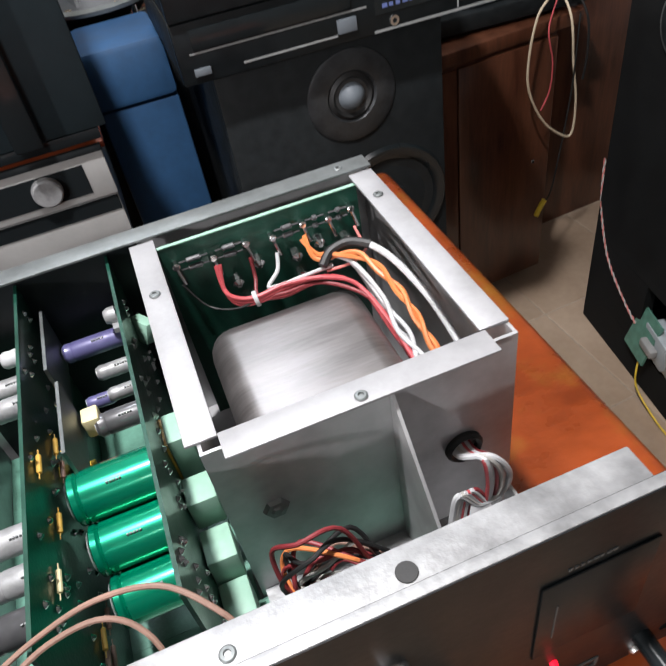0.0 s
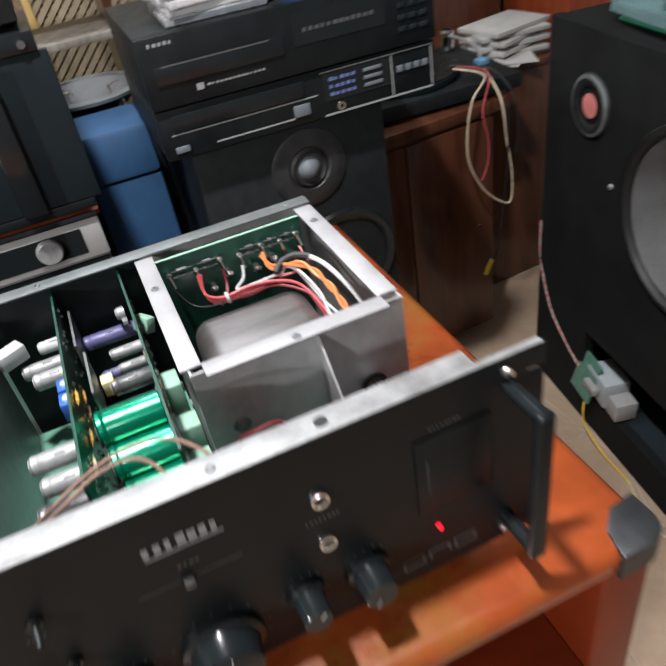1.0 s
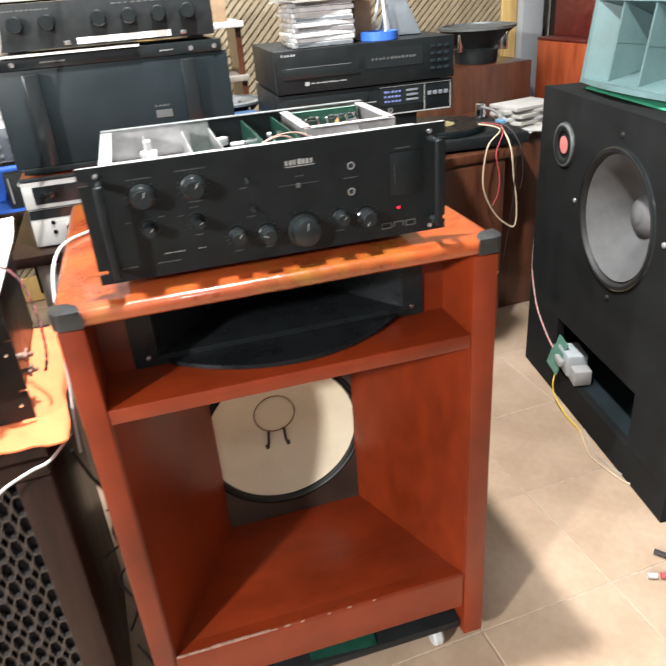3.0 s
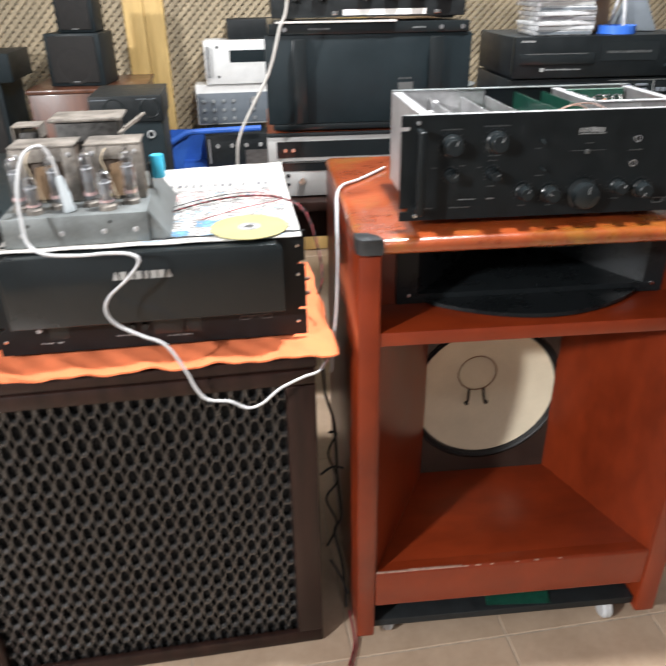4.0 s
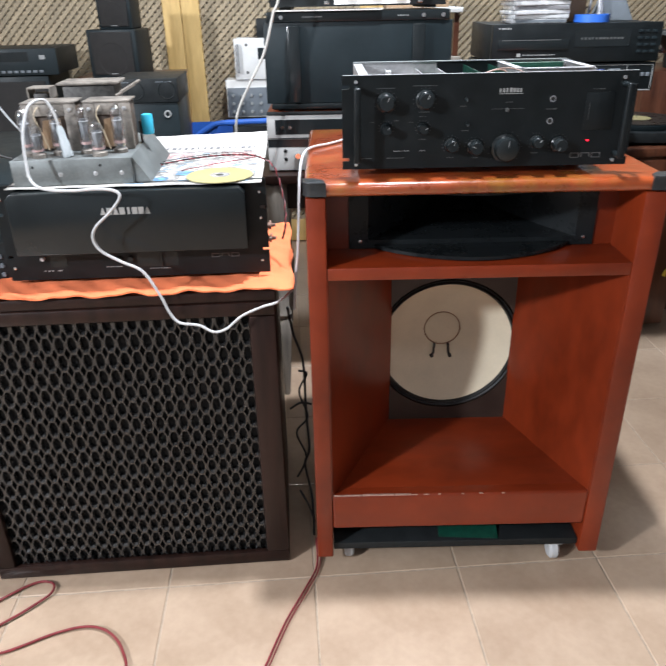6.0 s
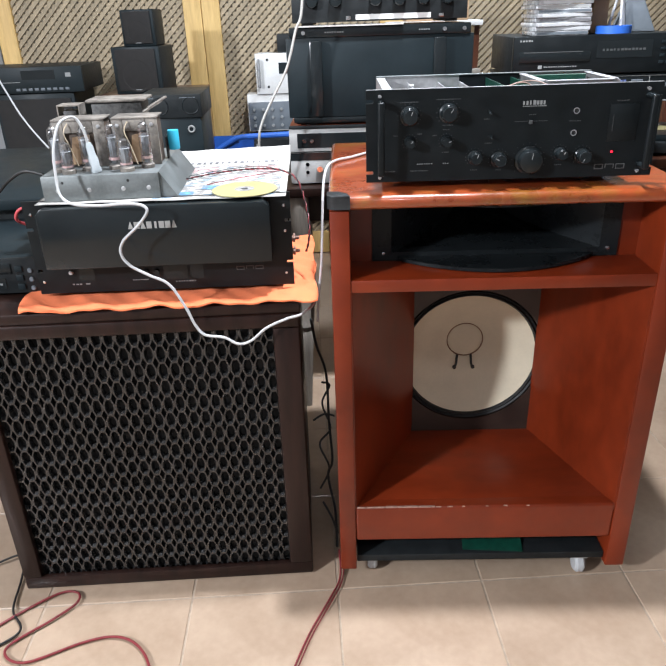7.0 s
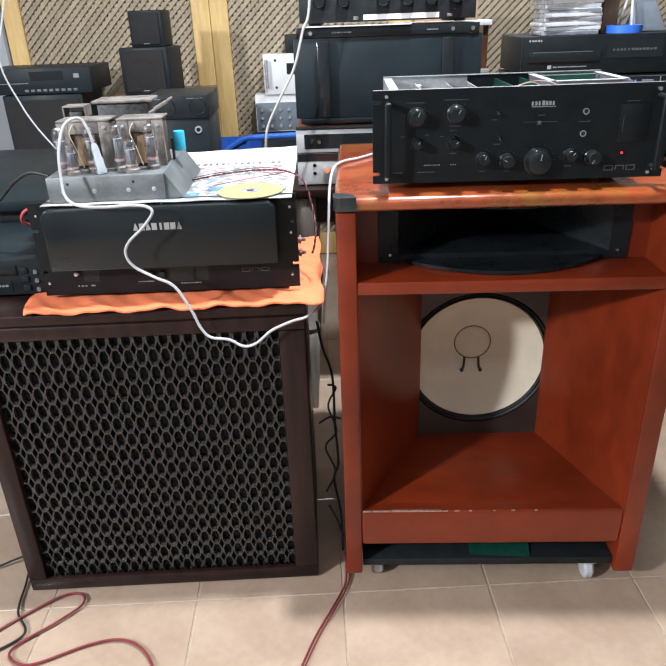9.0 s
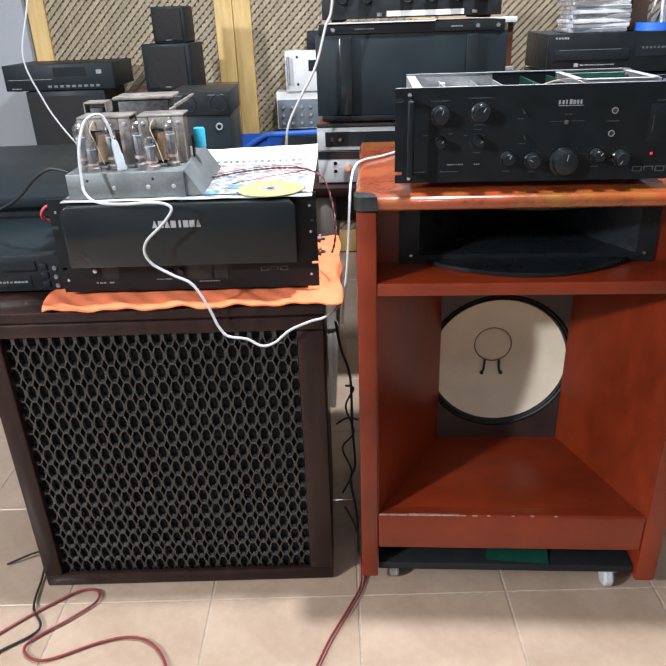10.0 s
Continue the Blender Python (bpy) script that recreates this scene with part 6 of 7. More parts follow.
disc_player((0.617, 0.715, 0.9185), 0.072, "black disc player with blue-lettered keys", True)
disc_player((0.617, 0.708, 0.9920), 0.094, "black disc changer stacked on a slimmer player", False)
ZC = 1.0875
q = random.Random(3)
for i in range(9):
    w, d = 0.142, 0.125
    jc = thing("jewel_case", (0.528 + q.uniform(-0.006, 0.006), 0.80 + q.uniform(-0.006, 0.006), ZC + i * 0.0103), "clear plastic disc case in a crooked stack", "disc case", q.uniform(-6, 6), "stack of disc cases", local=True)
    part("shell", box(-w / 2, w / 2, -d / 2, d / 2, 0.0, 0.0098, 0.0012), M["case"], jc)
    part("booklet", box(-w / 2 + 0.012, w / 2 - 0.002, -d / 2 - 0.0006, -d / 2 - 0.0001, 0.0022, 0.0078), M[q.choice(("paper", "ink", "grey", "white", "mid_grey"))], jc)
pp = thing("paper_sheets", (0.545, 0.80, ZC + 0.0935), "sheaf of white papers on the disc cases", "paper", 8, local=True)
for i in range(4):
    part("sheet", moved(box(-0.105, 0.11, -0.07, 0.07, 0.0016 * i, 0.0016 * i + 0.0012), pose(0, 0, 0.0006 * i, 0, 0.2 * i, q.uniform(-5, 5))), M["paper"], pp)
bo = thing("brown_block", (0.640, 0.83, ZC), "small brown wooden block", "block", 10, local=True)
part("block", box(-0.022, 0.022, -0.025, 0.025, 0, 0.085, 0.003), M["card"], bo)
tp = thing("tape_roll", (0.668, 0.765, ZC), "blue adhesive tape roll lying flat", "tape", local=True)
part("tape", lathe([(0.028, 0), (0.044, 0), (0.044, 0.018), (0.028, 0.018)], None, 40, True), M["blue"], tp)
tr = thing("wire_pyramid", (0.690, 0.80, ZC), "white metal tripod figure behind the tape roll", "ornament", local=True)
for a in range(3):
    part("strut", rod((0.026 * math.cos(a * 2.1 + 0.5), 0.026 * math.sin(a * 2.1 + 0.5), 0.0), (0, 0, 0.12), 0.0035, 8), M["white"], tr)
gp = thing("grey_wedge", (0.745, 0.84, ZC), "slate grey wedge with pale lines", "ornament", -12, local=True)
part("wedge", prism([(-0.055, 0), (0.055, 0), (0.005, 0.105), (-0.015, 0.105)], -0.02, 0.02, XZ, 0.002), M["mid_grey"], gp)

# ---- right: sideboard, turntable, papers ----
sd = thing("sideboard", (0.98, 1.35, 0.0), "dark red-brown polished sideboard under the turntable", "sideboard", TURNED, local=True)
part("body", box(-0.24, 0.245, -0.21, 0.42, 0.02, 0.655, 0.003), M["brown_wood"], sd)
part("top", box(-0.25, 0.30, -0.225, 0.43, 0.6555, 0.685, 0.004), M["brown_wood"], sd)
for a, b in ((-0.235, -0.012), (-0.008, 0.240)):
    part("door", box(a, b, -0.222, -0.2105, 0.03, 0.645, 0.003), M["brown_wood"], sd)
part("keyhole", lathe([(0, 0.001), (0.004, 0.001), (0.005, 0)], front(0.195, -0.222, 0.36), 12), M["chrome"], sd)
sd2 = thing("side_cabinet", (1.44, 1.55, 0.0), "matt brown wooden cabinet standing behind the sideboard", "cabinet", TURNED, local=True)
part("body", box(-0.15, 0.30, -0.22, 0.30, 0.0, 0.66, 0.004), M["brown_wood"], sd2)
part("top", box(-0.135, 0.305, -0.225, 0.305, 0.6605, 0.68, 0.003), M["brown_wood"], sd2)
tt = thing("turntable", (1.125, 1.335, 0.6855), "black turntable with a yellow-labelled record", "turntable", -4, local=True)
part("plinth", box(-0.21, 0.21, -0.17, 0.17, 0.008, 0.045, 0.006), M["black_plastic"], tt)
part("platter", lathe([(0, 0.046), (0.15, 0.046), (0.152, 0.050), (0.152, 0.062), (0.148, 0.064), (0, 0.064)], Matrix.Translation((-0.04, 0.0, 0)), 56), M["slate"], tt)
rec = part("record", lathe([(0, 0.0645), (0.150, 0.0645), (0.150, 0.0665), (0, 0.0665)], Matrix.Translation((-0.04, 0.0, 0)), 56), M["vinyl"], tt)
part("label", lathe([(0.003, 0.0667), (0.05, 0.0667), (0.05, 0.0673), (0.003, 0.0673)], Matrix.Translation((-0.04, 0.0, 0)), 40, True), M["gold"], rec)
part("spindle", rod((-0.04, 0, 0.064), (-0.04, 0, 0.078), 0.003, 10, 0.001), M["chrome"], tt)
arm = part("tonearm", tube([(0.16, 0.12, 0.085), (0.16, 0.03, 0.09), (0.155, -0.05, 0.085), (0.13, -0.11, 0.078)], 0.005, 10), M["rail"], tt, "bare metal tonearm")
part("pivot", rod((0.16, 0.12, 0.045), (0.16, 0.12, 0.10), 0.018, 18, 0.004), M["chrome"], arm)
part("headshell", box(0.115, 0.140, -0.135, -0.105, 0.070, 0.082, 0.002), M["blue_ink"], arm)
for x, y in ((-0.18, -0.14), (0.18, -0.14), (-0.18, 0.14), (0.18, 0.14)):
    part("foot", rod((x, y, 0), (x, y, 0.0078), 0.02, 16), M["rubber"], tt)
q = random.Random(9)
for i in range(7):
    pz = thing("paper_bundle", (1.47, 1.44, 0.6805 + i * 0.0125), "worn white booklet in a loose pile", "booklet", q.uniform(-25, 25), "pile of booklets", local=True)
    part("booklet", box(-0.10, 0.10, -0.075, 0.075, 0.0, 0.012, 0.001), M[q.choice(("paper", "paper", "grey", "white"))], pz)
pz = thing("loose_papers", (1.40, 1.385, 0.6860), "crumpled white papers on the sideboard edge", "paper", 20, local=True)
for i in range(3):
    part("sheet", moved(box(-0.07, 0.07, -0.055, 0.055, 0, 0.0012), pose(0.02 * i, -0.015 * i, 0.003 + 0.005 * i, 2 * i, -3 * i, 25 * i)), M["paper"], pz)
cable("signal_lead", "cream and dark wires hanging in a long loop from the turntable", [
    ([(1.16, 1.20, 0.765), (1.20, 1.13, 0.755), (1.140, 1.09, 0.72), (1.122, 1.085, 0.64), (1.128, 1.085, 0.57), (1.170, 1.085, 0.490), (1.225, 1.085, 0.440), (1.248, 1.085, 0.444), (1.248, 1.085, 0.52), (1.236, 1.09, 0.60), (1.225, 1.10, 0.70), (1.22, 1.16, 0.76)], 0.0026, "cream_wire"),
    ([(1.17, 1.20, 0.768), (1.21, 1.13, 0.758), (1.168, 1.09, 0.69), (1.180, 1.085, 0.62), (1.178, 1.085, 0.56), (1.160, 1.085, 0.52)], 0.0017, "red"),
    ([(1.16, 1.22, 0.768), (1.225, 1.14, 0.762), (1.258, 1.095, 0.70), (1.268, 1.09, 0.62), (1.262, 1.088, 0.56)], 0.0026, "rubber")])
cable("phono_lead", "thin dark lead with a yellow plug hanging before the sideboard", [([(1.24, 1.09, 0.70), (1.235, 1.085, 0.55), (1.22, 1.085, 0.40), (1.205, 1.085, 0.30), (1.185, 1.085, 0.272)], 0.0018, "rubber"), ([(1.19, 1.085, 0.282), (1.178, 1.085, 0.262), (1.170, 1.085, 0.243)], 0.0065, "yellow")])

# far right: drivers, red cabinets, dark shelving
ds = thing("driver_stand", (1.52, 2.02, 0.0), "dark brown box under a large loose driver", "crate", TURNED, local=True)
part("body", box(-0.23, 0.20, -0.2, 0.2, 0.0, 0.86, 0.004), M["brown_wood"], ds)
bigd = loose_driver((1.53, 1.95, 0.862), 0.16, "large black loudspeaker driver lying face up")
bigd.scale = (1.0, 1.0, 1.7)
rc = thing("red_cabinet", (2.12, 1.85, 0.0), "orange-red wooden loudspeaker cabinet", "loudspeaker", TURNED, local=True)
part("body", box(-0.30, 0.30, -0.22, 0.10, 0.0, 0.925, 0.005), M["red_wood"], rc)
part("top_trim", box(-0.302, 0.302, -0.222, 0.102, 0.9255, 0.937, 0.003), M["wine_wood"], rc)
wc = thing("wine_cabinet", (2.16, 1.85, 0.9375), "wine-red wooden box with a metal edge", "box", TURNED, local=True)
part("body", box(-0.27, 0.12, -0.2, 0.09, 0.0, 0.195, 0.005), M["wine_wood"], wc)
part("end", box(0.1205, 0.29, -0.19, 0.085, 0.0, 0.190, 0.004), M["galv"], wc)
fb = thing("dark_shelving", (2.70, 2.2, 0.0), "tall dark shelving crowded with old papers", "shelf", TURNED, local=True)
part("back", box(-0.56, 0.50, 0.16, 0.18, 0.0, 2.2), M["dark_wood"], fb)
for x in (-0.56, 0.48):
    part("side", box(x, x + 0.02, -0.2, 0.1595, 0.0, 2.2), M["dark_wood"], fb)
for z in (0.4, 0.89, 1.30, 1.7):
    part("shelf", box(-0.539, 0.479, -0.19, 0.1595, z, z + 0.02), M["dark_wood"], fb)
for i in range(6):
    ps = thing("paper_stack", (3.00 + 0.02 * (i % 2), 2.14, 0.9105 + i * 0.0255), "yellowed stack of papers on the dark shelf", "paper", q.uniform(-8, 8), "stacked papers", local=True)
    part("paper_block", box(-0.15, 0.15, -0.1, 0.1, 0, 0.025, 0.002), M["cream" if i % 3 else "white"], ps)

# ---- the large black loudspeaker ----
BX = thing("bass_cabinet", (1.235, 0.945, 0.0), "large black felt-covered bass loudspeaker with ports", "loudspeaker", -98.5, local=True)
# own axes: x along the front from its far end to its near end, y into the box
BW, BH, BD = 0.835, 0.905, 0.55
part("side", box(0.0, 0.018, 0.024, BD, 0.0, BH - 0.0185, 0.006, 3), M["carpet"], BX)
part("side", box(BW - 0.018, BW, 0.024, BD, 0.0, BH - 0.0185, 0.006, 3), M["carpet"], BX)
part("top", box(0.0, BW, 0.020, BD, BH - 0.018, BH, 0.008, 3), M["carpet"], BX)
part("bottom", box(0.0185, BW - 0.0185, 0.024, BD, 0.0, 0.018), M["carpet"], BX)
part("back", box(0.0185, BW - 0.0185, BD - 0.02, BD - 0.001, 0.0185, BH - 0.0185), M["carpet"], BX)
part("port_shelf", box(0.0185, BW - 0.0185, 0.024, BD - 0.021, 0.262, 0.280), M["carpet"], BX)
part("port_floor", prism([(0.024, 0.085), (0.024, 0.095), (0.26, 0.15), (0.26, 0.085)], 0.0185, BW - 0.0185, Matrix(((0, 0, 1, 0), (1, 0, 0, 0), (0, 1, 0, 0), (0, 0, 0, 1)))), M["slate"], BX)
WC, WR = (0.460, 0.645), 0.166
hole = bmesh.new()
rin, rout = [], []
zc, zh0, zh1 = WC[1], 0.258, BH
for i in range(48):
    a = 2 * math.pi * i / 48 + math.pi / 48
    c, s_ = math.cos(a), math.sin(a)
    rin.append(hole.verts.new((WC[0] + WR * c, 0.0, zc + WR * s_)))
    k = min((BW - WC[0]) / c if c > 1e-6 else 9, WC[0] / -c if c < -1e-6 else 9, (zh1 - zc) / s_ if s_ > 1e-6 else 9, (zc - zh0) / -s_ if s_ < -1e-6 else 9)
    rout.append(hole.verts.new((WC[0] + k * c, 0.0, zc + k * s_)))
corners = {}
for i in range(48):
    j = (i + 1) % 48
    a_, b_ = rout[i].co, rout[j].co
    if abs(a_.x - b_.x) > 1e-5 and abs(a_.z - b_.z) > 1e-5:
        cx = a_.x if abs(a_.x - WC[0]) > 0.3 and (a_.x < 1e-4 or a_.x > BW - 1e-4) else b_.x
        cz = b_.z if cx == a_.x else a_.z
        v = hole.verts.new((cx, 0.0, cz))
        hole.faces.new((rin[i], rin[j], rout[j], v, rout[i]))
    else:
        hole.faces.new((rin[i], rin[j], rout[j], rout[i]))
ext = bmesh.ops.extrude_face_region(hole, geom=hole.faces[:])
for v in ext["geom"]:
    if isinstance(v, bmesh.types.BMVert):
        v.co.y += 0.0235
part("baffle", [hole, box(0.0, BW, 0.0, 0.0235, 0.0, 0.095), box(0.0, 0.215, 0.0, 0.0235, 0.0955, 0.2575), box(0.655, BW, 0.0, 0.0235, 0.0955, 0.2575)], M["carpet"], BX, "black felt-covered baffle with a slot port")
wfr = part("woofer_ring", lathe([(0.158, -0.012), (0.160, 0.000), (0.165, 0.006), (0.172, 0.007), (0.177, 0.004), (0.178, 0.0)], front(WC[0], 0, WC[1]), 56), M["rubber"], BX, "black woofer frame with a rolled edge")
part("edge_ring", lathe([(0.174, 0.0068), (0.1775, 0.0048), (0.1795, 0.0)], front(WC[0], 0, WC[1]), 56), M["black_gloss"], wfr)
part("woofer_cone", lathe([(0.160, -0.010), (0.154, -0.006), (0.148, -0.012), (0.142, -0.018), (0.095, -0.052), (0.052, -0.082)], front(WC[0], -0.002, WC[1]), 56), M["grey_cone"], wfr, "grey paper cone")
part("dust_cap", lathe([(0.054, -0.081), (0.047, -0.071), (0.028, -0.061), (0, -0.057)], front(WC[0], -0.002, WC[1]), 32), M["grey_cone"], wfr)
part("cap_centre", lathe([(0.019, -0.0580), (0.012, -0.0555), (0, -0.0550)], front(WC[0], -0.002, WC[1]), 24), M["grey_cone"], wfr)
for a in range(4):
    ang = a * math.pi / 2 + 0.05
    part("bolt", lathe([(0, 0.005), (0.003, 0.005), (0.006, 0.003), (0.007, 0)], front(WC[0] + 0.213 * math.cos(ang), 0.0, WC[1] + 0.205 * math.sin(ang)), 12), M["steel" if a % 2 == 0 else "rubber"], BX)
PC = (0.158, 0.768)
pt = part("port_tube", lathe([(0.036, 0.002), (0.040, 0.006), (0.050, 0.008), (0.060, 0.005), (0.062, 0.0)], front(PC[0], 0, PC[1]), 36), M["black_plastic"], BX, "round black port collar")
part("port_rim", lathe([(0.052, 0.0080), (0.058, 0.0065), (0.061, 0.003)], front(PC[0], 0, PC[1]), 36), M["galv"], pt)
part("port_red", lathe([(0, 0.003), (0.024, 0.003)], front(PC[0], 0, PC[1]), 24), M["pink"], pt, "dull red foam plug")
tb2 = thing("terminal_block", (1.205, 0.69, 0.105), "grey-white wiring block with a green board taped in the port", "terminal block", -105, local=True)
part("board", moved(box(-0.055, 0.03, -0.02, -0.015, -0.045, 0.06), pose(0, 0, 0.03, -15, 0, 0)), M["pcb_pale"], tb2)
part("block", box(-0.02, 0.07, -0.012, 0.05, 0.005, 0.075, 0.006), M["plug"], tb2)
part("block", box(0.02, 0.11, -0.002, 0.05, -0.005, 0.045, 0.005), M["grey"], tb2)
part("lever", box(0.0, 0.05, -0.03, -0.0125, 0.03, 0.05, 0.004), M["grey"], tb2)
cable("yellow_wire", "thin yellow and cream wires dropping from the terminal block", [
    ([(1.20, 0.705, 0.10), (1.17, 0.68, 0.07), (1.165, 0.66, 0.03), (1.155, 0.58, 0.008), (1.148, 0.50, 0.005), (1.12, 0.43, 0.005)], 0.0022, "yellow"),
    ([(1.15, 0.50, 0.006), (1.11, 0.40, 0.005), (1.115, 0.32, 0.005), (1.132, 0.258, 0.005), (1.182, 0.235, 0.005)], 0.0022, "cream_wire"),
    ([(1.165, 0.50, 0.005), (1.13, 0.41, 0.005), (1.13, 0.33, 0.005), (1.150, 0.27, 0.005), (1.185, 0.245, 0.005)], 0.0014, "grey_wire")])
cable("link_wire", "thin pink and grey twisted wire on the bass cabinet's edge", [([(1.26, 0.98, 0.42), (1.235, 0.94, 0.33), (1.222, 0.88, 0.23), (1.212, 0.80, 0.17), (1.20, 0.74, 0.15)], 0.0016, c, k, 200) for k, c in ((0, "pink"), (1, "grey_wire"))])

# teal horn on the bass cabinet
gf = thing("green_felt", (1.30, 0.56, 0.9065), "bright green felt mat under the teal horn", "mat", -98.5, local=True)
part("mat", box(-0.24, 0.225, -0.06, 0.26, 0.0, 0.006, 0.001), M["green_foam"], gf)
th_ = thing("teal_horn", (1.262, 0.580, 0.918), "teal-painted wooden multicell horn with three openings", "horn", -94, local=True)
th_.matrix_basis = pose(1.240, 0.585, 0.926, -7, 0, -94)
HW, HH = 0.225, 0.222
hb = bmesh.new()
loops = []
for y, w, zlo, zhi in ((0.0, HW, 0.0, HH), (0.0, HW - 0.016, 0.014, HH - 0.022), (0.10, HW * 0.54, 0.045, HH - 0.05), (0.24, 0.06, 0.085, HH - 0.085)):
    loops.append([hb.verts.new((sx * w, y, z)) for sx, z in ((-1, zlo), (1, zlo), (1, zhi), (-1, zhi))])
for a, b in zip(loops, loops[1:]):
    for i in range(4):
        hb.faces.new((a[i], a[(i + 1) % 4], b[(i + 1) % 4], b[i]))
outer = [loops[0]]
for y, w, zlo, zhi in ((0.02, HW, 0.0, HH), (0.12, HW * 0.56, 0.03, HH - 0.03), (0.26, 0.075, 0.07, HH - 0.07)):
    outer.append([hb.verts.new((sx * w, y, z)) for sx, z in ((-1, zlo), (1, zlo), (1, zhi), (-1, zhi))])
for a, b in zip(outer, outer[1:]):
    for i in range(4):
        hb.faces.new((a[i], b[i], b[(i + 1) % 4], a[(i + 1) % 4]))
for i in range(4):
    hb.faces.new((outer[-1][i], loops[-1][i], loops[-1][(i + 1) % 4], outer[-1][(i + 1) % 4]))
part("body", hb, M["teal"], th_, crease=25)
for x0 in (-0.105, 0.02):
    part("divider", prism([(0.004, 0.0145), (0.004, HH - 0.0225), (0.13, HH - 0.064), (0.13, 0.057)], x0 - 0.003, x0 + 0.003, Matrix(((0, 0, 1, 0), (1, 0, 0, 0), (0, 1, 0, 0), (0, 0, 0, 1)))), M["teal"], th_)
    part("joint", box(x0 - 0.0042, x0 + 0.0042, 0.006, 0.120, HH / 2 - 0.005, HH / 2 - 0.002), M["teal"], th_)
bow = [(-HW + 0.004 + (2 * HW - 0.008) * i / 20, -0.035 * math.sin(math.pi * i / 20)) for i in range(21)]
part("lower_lip", prism([*bow, (HW - 0.004, 0.012), (-HW + 0.004, 0.012)], 0.0005, 0.012), M["teal"], th_)
part("throat", lathe([(0.05, 0.0), (0.055, 0.01), (0.055, 0.03), (0.075, 0.032), (0.078, 0.04), (0.078, 0.10), (0.07, 0.105), (0, 0.105)], Matrix.Translation((0, 0.255, HH / 2)) @ pose(0, 0, 0, -90, 0, 0), 36), M["galv"], th_, "grey metal compression driver")
cd_ = thing("compression_driver", (1.42, 0.335, 0.906), "teal compression driver with a cream rear cap", "driver", -114, local=True)
part("body", lathe([(0, 0), (0.07, 0), (0.085, 0.01), (0.085, 0.05), (0.06, 0.06), (0.05, 0.09), (0, 0.09)], Matrix.Translation((0, 0.04, 0.095)) @ pose(0, 0, 0, 80, 0, 0), 36), M["teal"], cd_)
part("cap", lathe([(0.06, 0), (0.092, 0.0), (0.092, -0.03), (0.05, -0.045), (0, -0.045)], Matrix.Translation((0, 0.04, 0.095)) @ pose(0, 0, 0, 80, 0, 0), 36), M["cream_wire"], cd_)
part("cradle", box(-0.05, 0.05, -0.02, 0.06, 0.0, 0.02, 0.002), M["black_plastic"], cd_)
mx = thing("small_mixer", (1.212, 0.262, 0.906), "small black mixer with rows of sockets", "mixer", -98.5, local=True)
part("case", box(-0.062, 0.040, -0.01, 0.12, 0.004, 0.050, 0.003), M["black_plastic"], mx)
for i in range(5):
    for j in range(2):
        part("socket", lathe([(0.0025, 0.001), (0.0025, 0.002), (0.0048, 0.002), (0.0055, 0)], front((-0.050, -0.032, -0.014, 0.012, 0.030)[i], -0.01, 0.018 + j * 0.018), 14), M["steel"], mx)
        part("knob", lathe([(0, 0.010), (0.004, 0.010), (0.005, 0.0)], Matrix.Translation((-0.050 + i * 0.020, 0.03 + j * 0.05, 0.050)), 14), M["rubber"], mx)
part("foot", box(-0.055, 0.034, 0.0, 0.11, 0.0, 0.0038), M["rubber"], mx)
pen = thing("screwdriver", (1.245, 0.255, 0.967), "screwdriver with a green handle on the small mixer", "screwdriver", -75, local=True)
part("handle", rod((0.01, 0.0, 0.008), (0.06, 0.0, 0.008), 0.007, 12, 0.003), M["green_foam"], pen)
part("blade", rod((-0.055, 0.0, 0.008), (0.01, 0.0, 0.008), 0.0018, 8), M["chrome"], pen)
for i, (r, c) in enumerate(((0.050, "gold"), (0.040, "orange_wire"), (0.030, "cap_violet"))):
    o_ = thing("coloured_disc", (1.225, 0.150, 0.906 + i * 0.0115), "bright coloured disc in a small pile", "disc", group="coloured discs", local=True)
    part("disc", lathe([(0, 0), (r, 0), (r, 0.011), (0, 0.011)], None, 32), M[c], o_)
# leads on the floor by the bass cabinet
cable("phono_leads", "dark phono leads with red and white plugs on the floor", [
    ([(1.155, 0.295, 0.006), (1.148, 0.275, 0.006), (1.133, 0.191, 0.006), (1.15, 0.14, 0.006), (1.162, 0.10, 0.006), (1.175, 0.05, 0.006), (1.184, 0.02, 0.006), (1.20, -0.06, 0.006)], 0.0028, "rubber"),
    ([(1.160, 0.120, 0.006), (1.170, 0.06, 0.006), (1.165, 0.0, 0.006), (1.175, -0.08, 0.006)], 0.0026, "rubber"),
    ([(1.035, 0.040, 0.008), (1.062, -0.005, 0.006), (1.095, -0.05, 0.006), (1.15, -0.10, 0.006)], 0.0022, "grey_wire"),
    ([(1.032, 0.044, 0.008), (1.050, 0.020, 0.008)], 0.0065, "rubber"),
    ([(1.011, -0.028, 0.008), (1.05, -0.045, 0.006), (1.10, -0.08, 0.006), (1.15, -0.12, 0.006)], 0.0024, "rubber"),
    ([(1.013, -0.027, 0.008), (0.998, -0.020, 0.008)], 0.0065, "red"),
    ([(0.990, -0.018, 0.008), (0.972, -0.010, 0.008)], 0.0065, "white"),
    ([(1.150, 0.066, 0.008), (1.138, 0.078, 0.008)], 0.006, "white"),
    ([(1.150, 0.066, 0.008), (1.160, 0.056, 0.008)], 0.006, "red")])

